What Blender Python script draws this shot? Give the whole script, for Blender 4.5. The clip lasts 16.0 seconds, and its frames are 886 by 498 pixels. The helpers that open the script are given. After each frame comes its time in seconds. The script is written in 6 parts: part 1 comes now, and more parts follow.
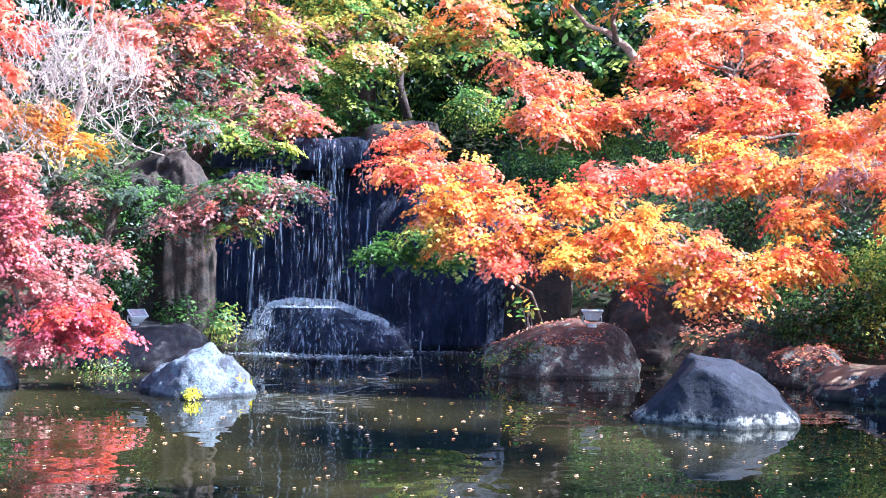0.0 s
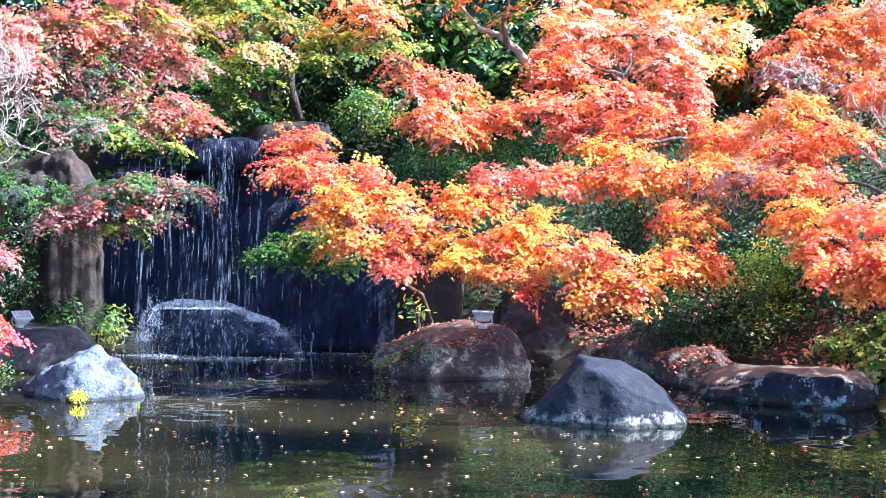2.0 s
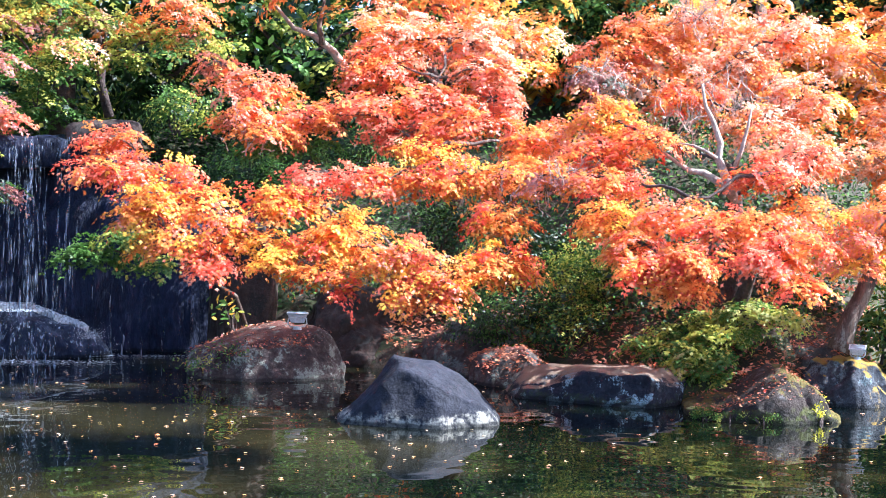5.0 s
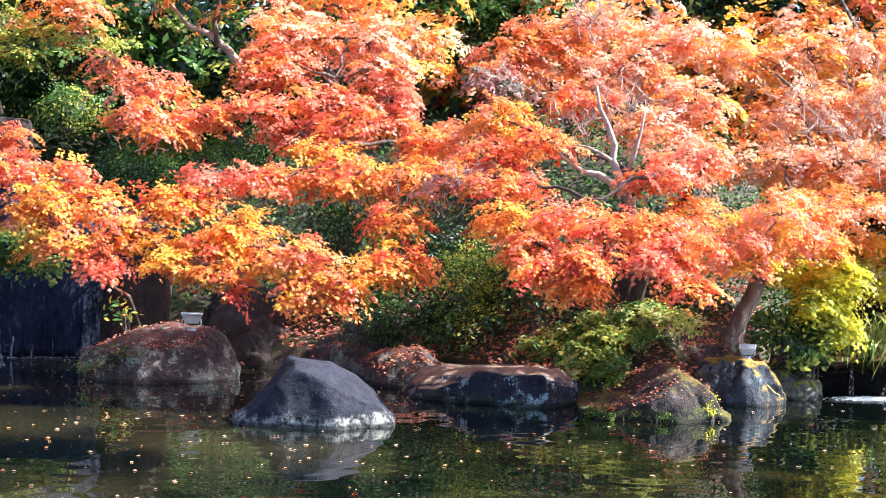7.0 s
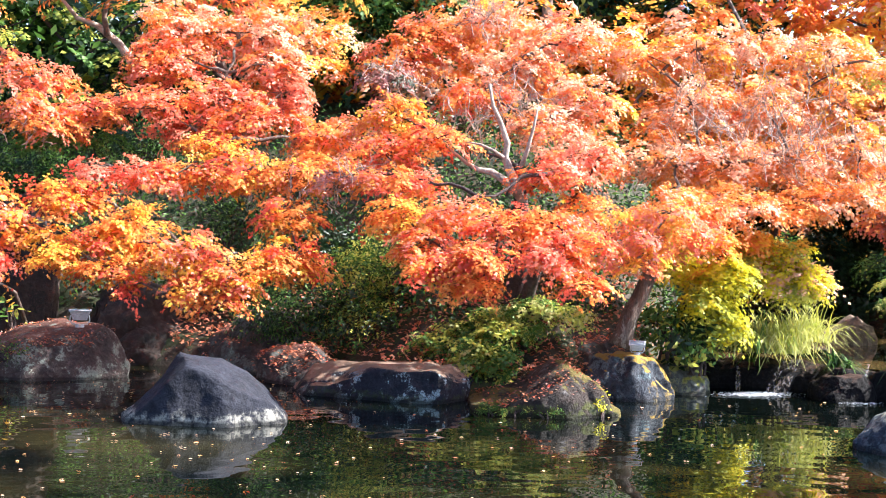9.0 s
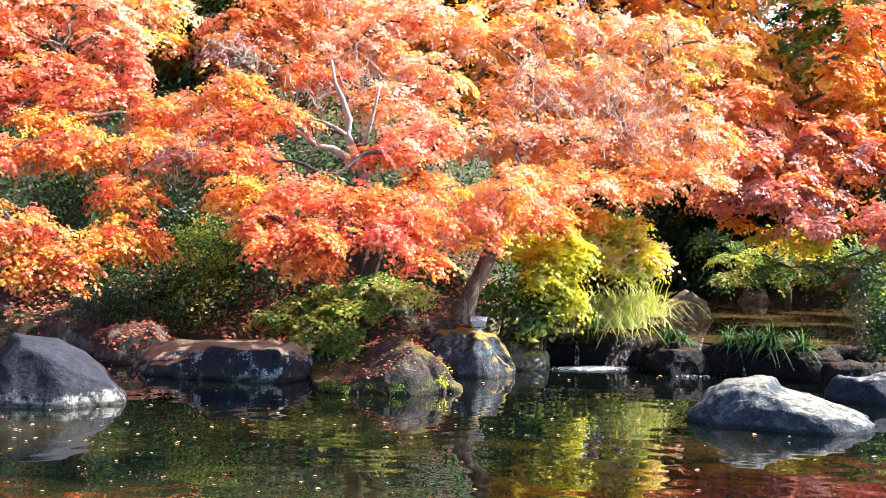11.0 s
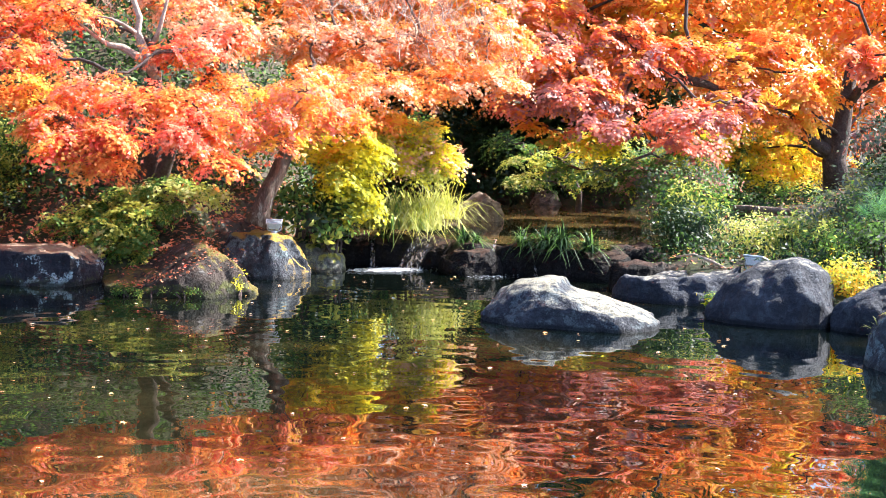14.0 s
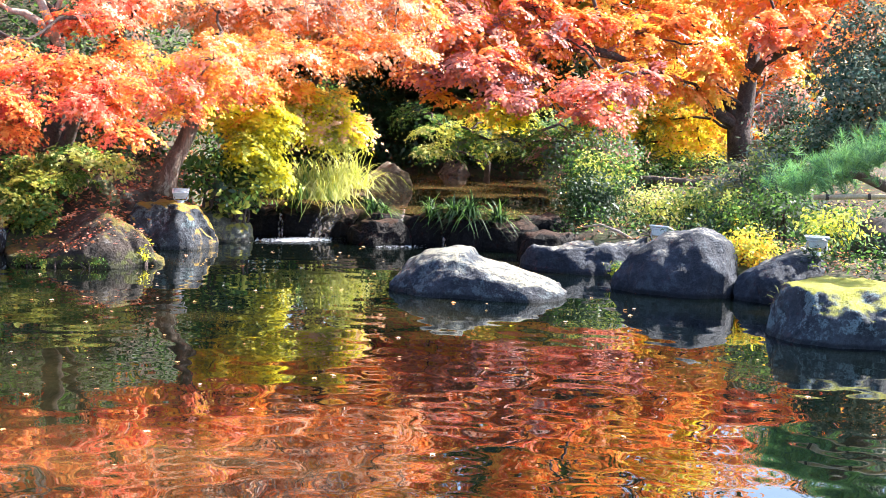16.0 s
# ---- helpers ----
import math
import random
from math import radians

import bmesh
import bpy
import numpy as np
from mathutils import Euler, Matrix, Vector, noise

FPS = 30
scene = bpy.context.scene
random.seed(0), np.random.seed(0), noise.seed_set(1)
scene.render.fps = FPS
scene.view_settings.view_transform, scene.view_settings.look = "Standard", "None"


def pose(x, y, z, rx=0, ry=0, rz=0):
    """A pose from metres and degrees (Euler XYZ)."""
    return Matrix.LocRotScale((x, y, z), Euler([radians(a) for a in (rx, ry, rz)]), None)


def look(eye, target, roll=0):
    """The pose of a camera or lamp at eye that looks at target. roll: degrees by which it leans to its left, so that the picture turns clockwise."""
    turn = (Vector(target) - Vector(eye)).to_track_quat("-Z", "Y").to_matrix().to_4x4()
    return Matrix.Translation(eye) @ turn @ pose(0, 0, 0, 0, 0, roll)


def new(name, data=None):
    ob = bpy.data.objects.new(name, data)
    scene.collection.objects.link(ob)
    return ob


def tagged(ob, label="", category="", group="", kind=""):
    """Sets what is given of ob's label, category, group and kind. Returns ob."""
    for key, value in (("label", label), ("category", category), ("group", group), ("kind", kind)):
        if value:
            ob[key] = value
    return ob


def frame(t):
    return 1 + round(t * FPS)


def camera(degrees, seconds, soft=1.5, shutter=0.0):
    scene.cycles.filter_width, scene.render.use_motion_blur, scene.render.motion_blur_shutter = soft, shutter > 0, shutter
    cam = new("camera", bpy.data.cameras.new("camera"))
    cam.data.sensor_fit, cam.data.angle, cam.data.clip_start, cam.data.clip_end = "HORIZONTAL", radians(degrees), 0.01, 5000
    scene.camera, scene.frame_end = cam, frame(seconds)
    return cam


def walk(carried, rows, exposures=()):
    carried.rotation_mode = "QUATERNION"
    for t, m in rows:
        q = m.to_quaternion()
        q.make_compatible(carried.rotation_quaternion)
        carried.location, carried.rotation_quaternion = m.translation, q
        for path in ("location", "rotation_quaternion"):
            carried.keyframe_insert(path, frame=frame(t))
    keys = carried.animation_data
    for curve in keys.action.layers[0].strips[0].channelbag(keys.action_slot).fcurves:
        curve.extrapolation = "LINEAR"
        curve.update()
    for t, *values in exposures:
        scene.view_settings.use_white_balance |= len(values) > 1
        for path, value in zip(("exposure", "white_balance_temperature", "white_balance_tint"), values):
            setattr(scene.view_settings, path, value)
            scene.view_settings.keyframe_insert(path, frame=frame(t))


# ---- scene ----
cam = camera(33.153, 16.0, 0.8)


def walk_row(t, yaw, pitch, roll):
    """The camera stands on the near bank and turns: yaw to the right, pitch up, roll to its left, in degrees."""
    m = pose(0, 0, 0, 90 + pitch, 0, -yaw) @ pose(0, 0, 0, 0, 0, roll)
    return (t, Matrix.Translation((0, 0, 2.0)) @ m)


ROWS = [
    (0.0, 0.000, -1.700, 0.800),
    (0.5, 0.895, -1.676, 0.892),
    (1.0, 1.926, -1.641, 0.927),
    (1.5, 3.079, -1.617, 0.984),
    (2.0, 4.186, -1.581, 1.034),
    (2.5, 5.353, -1.545, 1.085),
    (3.0, 6.575, -1.508, 1.133),
    (3.5, 7.777, -1.477, 1.150),
    (4.0, 9.049, -1.452, 1.219),
    (6.5, 14.254, -1.303, 1.458),
    (7.0, 15.291, -1.276, 1.522),
    (7.5, 16.382, -1.249, 1.569),
    (8.0, 17.328, -1.215, 1.643),
    (10.5, 23.793, -1.734, 1.880),
    (11.0, 25.507, -1.974, 1.850),
    (11.5, 26.627, -2.311, 1.969),
    (12.0, 27.662, -2.759, 1.972),
    (12.5, 29.117, -3.423, 2.039),
    (13.0, 30.717, -4.202, 2.114),
    (13.5, 32.217, -4.911, 2.181),
    (14.0, 33.504, -5.458, 2.258),
    (14.5, 34.495, -5.948, 2.333),
    (15.0, 35.287, -6.255, 2.431),
    (15.5, 36.124, -6.429, 2.543),
    (16.0, 37.088, -6.460, 2.672),
]
walk(cam, [walk_row(*r) for r in ROWS], [(0.0, 2.36, 4850, 10), (4.0, 2.29, 5050, 10), (7.0, 2.06, 5600, 10), (11.0, 2.08, 5950, 10), (16.0, 2.38, 6100, 10)])

# ---- light ----
SUN_AZ, SUN_EL = 100.0, 44.0      # degrees clockwise from +Y, and above the horizon
world = bpy.data.worlds.new("sky")
scene.world = world
world.use_nodes = True
wn = world.node_tree.nodes
sky = wn.new("ShaderNodeTexSky")
sky.sky_type, sky.sun_disc = "NISHITA", False
sky.sun_elevation, sky.sun_rotation = radians(SUN_EL), radians(SUN_AZ)
sky.air_density, sky.dust_density, sky.ozone_density = 1.0, 1.5, 1.0
world.node_tree.links.new(sky.outputs[0], wn["Background"].inputs[0])
wn["Background"].inputs[1].default_value = 0.104
sun = new("sun", bpy.data.lights.new("sun", "SUN"))
sun.data.energy, sun.data.angle, sun.data.color = 5.0, radians(0.6), (1.0, 0.93, 0.82)
_a, _e = radians(SUN_AZ), radians(SUN_EL)
sun.matrix_world = look((0, 0, 60), (-50 * math.sin(_a), -50 * math.cos(_a), 60 - 50 * math.tan(_e)))

# ---- materials ----
def nodes_of(name):
    m = bpy.data.materials.new(name)
    m.use_nodes = True
    nt = m.node_tree
    nt.nodes.clear()
    return m, nt, nt.nodes, nt.links.new


def ramp(nd, stops, interp="LINEAR"):
    r = nd.new("ShaderNodeValToRGB")
    r.color_ramp.interpolation = interp
    el = r.color_ramp.elements
    while len(el) < len(stops):
        el.new(0.5)
    for e, (p, c) in zip(el, stops):
        e.position = p
        e.color = (*c, 1) if len(c) == 3 else c
    return r


def leaf_mat(name, colours, trans=0.46, gloss=0.02, rough=0.5):
    """Thin leaves: each island takes its own tint between the colours; light shines through."""
    m, nt, nd, ln = nodes_of(name)
    out = nd.new("ShaderNodeOutputMaterial")
    geo = nd.new("ShaderNodeNewGeometry")
    n = len(colours)
    r = ramp(nd, [(i / max(1, n - 1), c) for i, c in enumerate(colours)])
    tc = nd.new("ShaderNodeTexCoord")
    patch, spread, blend = nd.new("ShaderNodeTexNoise"), nd.new("ShaderNodeMapRange"), nd.new("ShaderNodeMix")
    patch.inputs["Scale"].default_value, patch.inputs["Detail"].default_value = 4.5, 2
    spread.inputs["From Min"].default_value, spread.inputs["From Max"].default_value = 0.3, 0.7
    blend.inputs[0].default_value = 0.42
    ln(tc.outputs["Object"], patch.inputs["Vector"])
    ln(patch.outputs["Fac"], spread.inputs["Value"])
    ln(spread.outputs[0], blend.inputs[2])
    ln(geo.outputs["Random Per Island"], blend.inputs[3])
    ln(blend.outputs[0], r.inputs[0])
    big = nd.new("ShaderNodeTexNoise")
    big.inputs["Scale"].default_value = 1.7
    big.inputs["Detail"].default_value = 3
    ln(tc.outputs["Object"], big.inputs["Vector"])
    hsv = nd.new("ShaderNodeHueSaturation")
    mr = nd.new("ShaderNodeMapRange")
    mr.inputs["From Min"].default_value, mr.inputs["From Max"].default_value = 0.3, 0.7
    mr.inputs["To Min"].default_value, mr.inputs["To Max"].default_value = 0.8, 1.15
    ln(big.outputs["Fac"], mr.inputs["Value"])
    ln(mr.outputs[0], hsv.inputs["Value"])
    ln(r.outputs[0], hsv.inputs["Color"])
    dif, tr, gl = nd.new("ShaderNodeBsdfDiffuse"), nd.new("ShaderNodeBsdfTranslucent"), nd.new("ShaderNodeBsdfGlossy")
    gl.inputs["Roughness"].default_value = rough
    gl.inputs["Color"].default_value = (0.9, 0.9, 0.9, 1)
    ln(hsv.outputs[0], dif.inputs[0])
    ln(hsv.outputs[0], tr.inputs[0])
    a, b = nd.new("ShaderNodeMixShader"), nd.new("ShaderNodeMixShader")
    a.inputs[0].default_value, b.inputs[0].default_value = trans, gloss
    ln(dif.outputs[0], a.inputs[1]); ln(tr.outputs[0], a.inputs[2])
    ln(a.outputs[0], b.inputs[1]); ln(gl.outputs[0], b.inputs[2])
    ln(b.outputs[0], out.inputs[0])
    return m


def surf_mat(name, c1, c2, scale=4.0, rough=0.8, bump=0.3, spec=0.3, patch=None, patch_amt=0.5, patch_scale=2.5,
             top=None, top_amt=0.5, speck=None, metal=0.0, stretch=(1, 1, 1), band=None, ragged=1.7, lean=0.0):
    """Stone, bark, soil: two tones of grain, hard-edged patches (lichen), a coat on faces that look up (moss, litter,
    painted sunlight), a mineral ring up to the height band.
    """
    m, nt, nd, ln = nodes_of(name)
    out, bs = nd.new("ShaderNodeOutputMaterial"), nd.new("ShaderNodeBsdfPrincipled")
    ln(bs.outputs[0], out.inputs[0])
    geo = nd.new("ShaderNodeNewGeometry")
    mp = nd.new("ShaderNodeMapping")
    mp.inputs["Scale"].default_value = stretch
    ln(geo.outputs["Position"], mp.inputs["Vector"])

    def noise_tex(s, det=6, ro=0.6):
        t = nd.new("ShaderNodeTexNoise")
        t.inputs["Scale"].default_value, t.inputs["Detail"].default_value, t.inputs["Roughness"].default_value = s, det, ro
        ln(mp.outputs[0], t.inputs["Vector"])
        return t.outputs["Fac"]

    def mixc(fac, a, b):
        x = nd.new("ShaderNodeMix")
        x.data_type = "RGBA"
        ln(fac, x.inputs[0])
        if isinstance(a, tuple):
            x.inputs[6].default_value = (*a, 1)
        else:
            ln(a, x.inputs[6])
        x.inputs[7].default_value = (*b, 1)
        return x.outputs[2]

    def gate(v, lo, hi):
        r = nd.new("ShaderNodeMapRange")
        r.interpolation_type = "SMOOTHSTEP"
        r.inputs["From Min"].default_value, r.inputs["From Max"].default_value = lo, hi
        ln(v, r.inputs["Value"])
        return r.outputs[0]

    def mul(a, b, op="MULTIPLY"):
        x = nd.new("ShaderNodeMath")
        x.operation = op
        ln(a, x.inputs[0])
        if isinstance(b, float):
            x.inputs[1].default_value = b
        else:
            ln(b, x.inputs[1])
        return x.outputs[0]

    fine, coarse = noise_tex(scale * 6, 8, 0.7), noise_tex(scale, 5)
    col = mixc(gate(coarse, 0.35, 0.65), c1, c2)
    col = mixc(mul(gate(fine, 0.45, 0.75), 0.45), col, tuple(min(1, v * 1.9 + 0.02) for v in c2))
    col = mixc(mul(gate(fine, 0.5, 0.25), 0.5), col, tuple(v * 0.45 for v in c1))
    if patch:
        p = mul(gate(noise_tex(patch_scale, 9, 0.72), 0.62 - 0.24 * patch_amt, 0.68 - 0.24 * patch_amt), gate(noise_tex(patch_scale * 14, 4), 0.3, 0.55))
        col = mixc(mul(p, 0.9), col, patch)
    if speck:
        col = mixc(gate(noise_tex(scale * 11, 2), 0.66, 0.72), col, speck)
    sep = nd.new("ShaderNodeSeparateXYZ")
    ln(geo.outputs["Position"], sep.inputs[0])
    if band:
        wob = mul(noise_tex(3.0, 6, 0.7), 0.5)
        h = mul(sep.outputs[2], mul(wob, 0.25, "SUBTRACT"), "SUBTRACT")
        b = mul(gate(h, band[0], band[0] * 0.55), gate(noise_tex(16, 5), 0.35, 0.6))
        col = mixc(mul(b, 0.6), col, band[1])
    if name.startswith("stone"):      # foot darkened along the waterline: wet stone, and undercut shade put into colour
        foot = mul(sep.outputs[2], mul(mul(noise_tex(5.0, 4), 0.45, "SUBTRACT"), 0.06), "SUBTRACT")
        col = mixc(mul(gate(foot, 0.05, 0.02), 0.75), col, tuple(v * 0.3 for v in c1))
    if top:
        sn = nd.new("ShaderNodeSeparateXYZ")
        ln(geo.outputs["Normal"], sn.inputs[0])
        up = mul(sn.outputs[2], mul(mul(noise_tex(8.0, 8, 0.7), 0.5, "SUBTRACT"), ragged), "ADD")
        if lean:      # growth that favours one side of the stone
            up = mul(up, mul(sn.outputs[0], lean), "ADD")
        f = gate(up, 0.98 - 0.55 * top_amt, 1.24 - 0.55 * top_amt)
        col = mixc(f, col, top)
    ln(col, bs.inputs["Base Color"])
    bs.inputs["Roughness"].default_value = rough
    bs.inputs["Specular IOR Level"].default_value = spec
    bs.inputs["Metallic"].default_value = metal
    bp = nd.new("ShaderNodeBump")
    bp.inputs["Strength"].default_value = bump
    bp.inputs["Distance"].default_value = 0.05
    hs = mul(fine, mul(coarse, 2.0), "ADD")
    ln(hs, bp.inputs["Height"])
    ln(bp.outputs[0], bs.inputs["Normal"])
    return m


def water_mat(name, deep, murk, wave=0.0075, scale=1.7):
    m, nt, nd, ln = nodes_of(name)
    out, bs = nd.new("ShaderNodeOutputMaterial"), nd.new("ShaderNodeBsdfPrincipled")
    ln(bs.outputs[0], out.inputs[0])
    geo = nd.new("ShaderNodeNewGeometry")
    n1 = nd.new("ShaderNodeTexNoise")
    n1.inputs["Scale"].default_value, n1.inputs["Detail"].default_value = 0.45, 6
    ln(geo.outputs["Position"], n1.inputs["Vector"])
    # murk comes in patches; sunlit patches of water are put into the colour
    r = ramp(nd, [(0.46, deep), (0.72, murk)])
    # stronger murk towards the falls side, with its sunlight put into the colour
    sep, sunlit_murk, add = nd.new("ShaderNodeSeparateXYZ"), nd.new("ShaderNodeMapRange"), nd.new("ShaderNodeMath")
    ln(geo.outputs["Position"], sep.inputs[0])
    sunlit_murk.inputs["From Min"].default_value, sunlit_murk.inputs["From Max"].default_value = -4.0, 6.0
    sunlit_murk.inputs["To Min"].default_value, sunlit_murk.inputs["To Max"].default_value = 0.15, -0.09
    ln(sep.outputs[0], sunlit_murk.inputs["Value"])
    ln(n1.outputs["Fac"], add.inputs[0]); ln(sunlit_murk.outputs[0], add.inputs[1])
    ln(add.outputs[0], r.inputs[0])
    ln(r.outputs[0], bs.inputs["Base Color"])
    bs.inputs["Roughness"].default_value = 0.015
    bs.inputs["IOR"].default_value = 1.85
    prev = None
    for s, d in ((scale * 0.75, wave * 1.35), (scale * 2.4, wave * 0.48)):
        n2 = nd.new("ShaderNodeTexNoise")
        n2.inputs["Scale"].default_value, n2.inputs["Detail"].default_value = s, 0.0
        ln(geo.outputs["Position"], n2.inputs["Vector"])
        bp = nd.new("ShaderNodeBump")
        bp.inputs["Strength"].default_value, bp.inputs["Distance"].default_value = 1.0, d
        ln(n2.outputs["Fac"], bp.inputs["Height"])
        if prev:
            ln(prev, bp.inputs["Normal"])
        prev = bp.outputs[0]
    ln(prev, bs.inputs["Normal"])
    return m


def fall_mat(name, dense, white=(0.33, 0.38, 0.48)):
    """Falling water: white threads and drops with clear gaps between them."""
    m, nt, nd, ln = nodes_of(name)
    out = nd.new("ShaderNodeOutputMaterial")
    geo, mp, nz = nd.new("ShaderNodeNewGeometry"), nd.new("ShaderNodeMapping"), nd.new("ShaderNodeTexNoise")
    mp.inputs["Scale"].default_value = (30, 30, 2.6)
    nz.inputs["Detail"].default_value, nz.inputs["Scale"].default_value = 5, 1.0
    ln(geo.outputs["Position"], mp.inputs[0]); ln(mp.outputs[0], nz.inputs["Vector"])
    g = nd.new("ShaderNodeMapRange")
    g.inputs["From Min"].default_value, g.inputs["From Max"].default_value = 0.62 - 0.3 * dense, 0.72 - 0.1 * dense
    g.inputs["To Max"].default_value = 0.85
    ln(nz.outputs["Fac"], g.inputs["Value"])
    tr, df, tl, mx, mx2 = (nd.new("ShaderNodeBsdfTransparent"), nd.new("ShaderNodeBsdfDiffuse"), nd.new("ShaderNodeBsdfTranslucent"),
                           nd.new("ShaderNodeMixShader"), nd.new("ShaderNodeMixShader"))
    df.inputs[0].default_value = tl.inputs[0].default_value = (*white, 1)
    mx2.inputs[0].default_value = 0.4
    ln(df.outputs[0], mx2.inputs[1]); ln(tl.outputs[0], mx2.inputs[2])
    ln(g.outputs[0], mx.inputs[0]); ln(tr.outputs[0], mx.inputs[1]); ln(mx2.outputs[0], mx.inputs[2])
    ln(mx.outputs[0], out.inputs[0])
    return m


LEAF = {
    "R": leaf_mat("leaf_crimson", [(0.60, 0.06, 0.04), (0.82, 0.13, 0.07), (0.86, 0.24, 0.12)]),
    "M": leaf_mat("leaf_magenta", [(0.42, 0.05, 0.08), (0.60, 0.11, 0.14), (0.68, 0.20, 0.21)]),
    "K": leaf_mat("leaf_salmon", [(0.74, 0.17, 0.10), (0.88, 0.29, 0.17), (0.90, 0.42, 0.27)], gloss=0.03),
    "O": leaf_mat("leaf_orange", [(0.76, 0.18, 0.04), (0.88, 0.32, 0.07), (0.91, 0.47, 0.12)]),
    "Y": leaf_mat("leaf_gold", [(0.90, 0.40, 0.04), (0.92, 0.56, 0.07), (0.90, 0.66, 0.14)]),
    "L": leaf_mat("leaf_yellow_green", [(0.28, 0.34, 0.05), (0.50, 0.52, 0.09), (0.68, 0.62, 0.14)]),
    "Z": leaf_mat("leaf_bright_yellow", [(0.66, 0.62, 0.04), (0.90, 0.80, 0.04), (0.94, 0.88, 0.12)], trans=0.55),
    "G": leaf_mat("leaf_green", [(0.05, 0.12, 0.02), (0.11, 0.22, 0.04), (0.18, 0.28, 0.08)]),
    "V": leaf_mat("leaf_mauve", [(0.30, 0.11, 0.10), (0.46, 0.20, 0.18), (0.38, 0.27, 0.18)], gloss=0.03),
    "P": leaf_mat("leaf_rose", [(0.42, 0.12, 0.12), (0.58, 0.22, 0.19), (0.64, 0.35, 0.27)], gloss=0.03),
    # the glare of sunlit leaves is put into this paler peach
    "W": leaf_mat("leaf_pale_peach", [(0.87, 0.43, 0.26), (0.93, 0.58, 0.38), (0.94, 0.73, 0.54)], gloss=0.03),
    "S": leaf_mat("leaf_grey_green", [(0.06, 0.09, 0.06), (0.13, 0.16, 0.12), (0.10, 0.14, 0.08)], gloss=0.03),
    # evergreen green, darkened so that the shade of the hollows is in the colour
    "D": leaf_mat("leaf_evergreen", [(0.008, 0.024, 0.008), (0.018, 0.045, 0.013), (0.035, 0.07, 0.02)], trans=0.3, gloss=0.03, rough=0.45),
    "B": leaf_mat("leaf_blue_green", [(0.03, 0.08, 0.06), (0.06, 0.13, 0.10), (0.10, 0.18, 0.12)], trans=0.25),
    "T": leaf_mat("leaf_litter", [(0.34, 0.10, 0.05), (0.55, 0.20, 0.10), (0.60, 0.34, 0.20)], trans=0.15),
    "F": leaf_mat("leaf_afloat", [(0.65, 0.22, 0.06), (0.80, 0.45, 0.18), (0.75, 0.60, 0.35)], trans=0.1, gloss=0.03),
    "N": leaf_mat("pine_needle", [(0.09, 0.24, 0.08), (0.20, 0.40, 0.15), (0.36, 0.52, 0.25)], trans=0.35),
    "A": leaf_mat("blade_pale", [(0.25, 0.30, 0.06), (0.50, 0.50, 0.16), (0.62, 0.60, 0.30)], trans=0.4),
}
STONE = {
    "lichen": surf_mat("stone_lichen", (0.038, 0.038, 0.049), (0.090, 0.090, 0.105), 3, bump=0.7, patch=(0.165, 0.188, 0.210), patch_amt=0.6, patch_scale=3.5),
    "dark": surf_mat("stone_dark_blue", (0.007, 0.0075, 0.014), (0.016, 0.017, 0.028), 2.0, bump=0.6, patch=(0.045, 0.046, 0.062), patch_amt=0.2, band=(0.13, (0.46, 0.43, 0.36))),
    # slate: sunlight on upward faces is put into the pale top colour
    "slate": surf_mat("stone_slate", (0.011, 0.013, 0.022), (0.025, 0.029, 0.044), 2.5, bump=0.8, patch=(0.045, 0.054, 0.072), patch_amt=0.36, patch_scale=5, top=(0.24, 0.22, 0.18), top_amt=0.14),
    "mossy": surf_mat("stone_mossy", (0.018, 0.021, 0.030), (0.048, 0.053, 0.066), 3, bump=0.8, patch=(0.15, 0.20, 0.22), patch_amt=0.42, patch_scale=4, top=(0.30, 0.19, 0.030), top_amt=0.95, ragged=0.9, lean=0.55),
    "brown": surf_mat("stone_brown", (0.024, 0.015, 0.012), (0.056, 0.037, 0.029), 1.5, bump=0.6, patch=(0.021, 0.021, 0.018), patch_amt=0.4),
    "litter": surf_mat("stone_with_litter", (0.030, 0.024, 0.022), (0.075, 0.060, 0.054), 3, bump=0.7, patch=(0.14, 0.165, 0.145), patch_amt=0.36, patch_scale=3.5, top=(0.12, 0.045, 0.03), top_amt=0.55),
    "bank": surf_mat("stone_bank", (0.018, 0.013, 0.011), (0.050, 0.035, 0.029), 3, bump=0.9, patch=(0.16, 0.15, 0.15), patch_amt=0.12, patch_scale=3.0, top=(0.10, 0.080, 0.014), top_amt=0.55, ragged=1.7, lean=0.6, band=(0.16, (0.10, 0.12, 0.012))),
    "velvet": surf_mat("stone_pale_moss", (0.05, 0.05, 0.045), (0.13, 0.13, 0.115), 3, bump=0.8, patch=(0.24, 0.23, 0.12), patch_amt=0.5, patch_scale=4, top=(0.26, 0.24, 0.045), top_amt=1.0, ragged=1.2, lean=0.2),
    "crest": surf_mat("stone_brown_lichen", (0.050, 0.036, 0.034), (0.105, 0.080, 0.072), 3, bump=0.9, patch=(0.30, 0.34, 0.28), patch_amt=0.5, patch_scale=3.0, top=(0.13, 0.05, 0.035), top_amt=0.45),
    # pale: navy sides hold the shade, the pale top the sunlight, as colour
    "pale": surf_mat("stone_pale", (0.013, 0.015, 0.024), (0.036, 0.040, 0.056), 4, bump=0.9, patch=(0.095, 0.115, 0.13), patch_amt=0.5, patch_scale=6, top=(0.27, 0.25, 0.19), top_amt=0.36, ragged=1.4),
    # near-black: the shade on the weir face is put into this wet stone's colour
    "damp": surf_mat("stone_damp_shaded", (0.004, 0.0035, 0.004), (0.011, 0.008, 0.008), 4, rough=0.7, spec=0.12, bump=0.9, top=(0.05, 0.028, 0.02), top_amt=0.5),
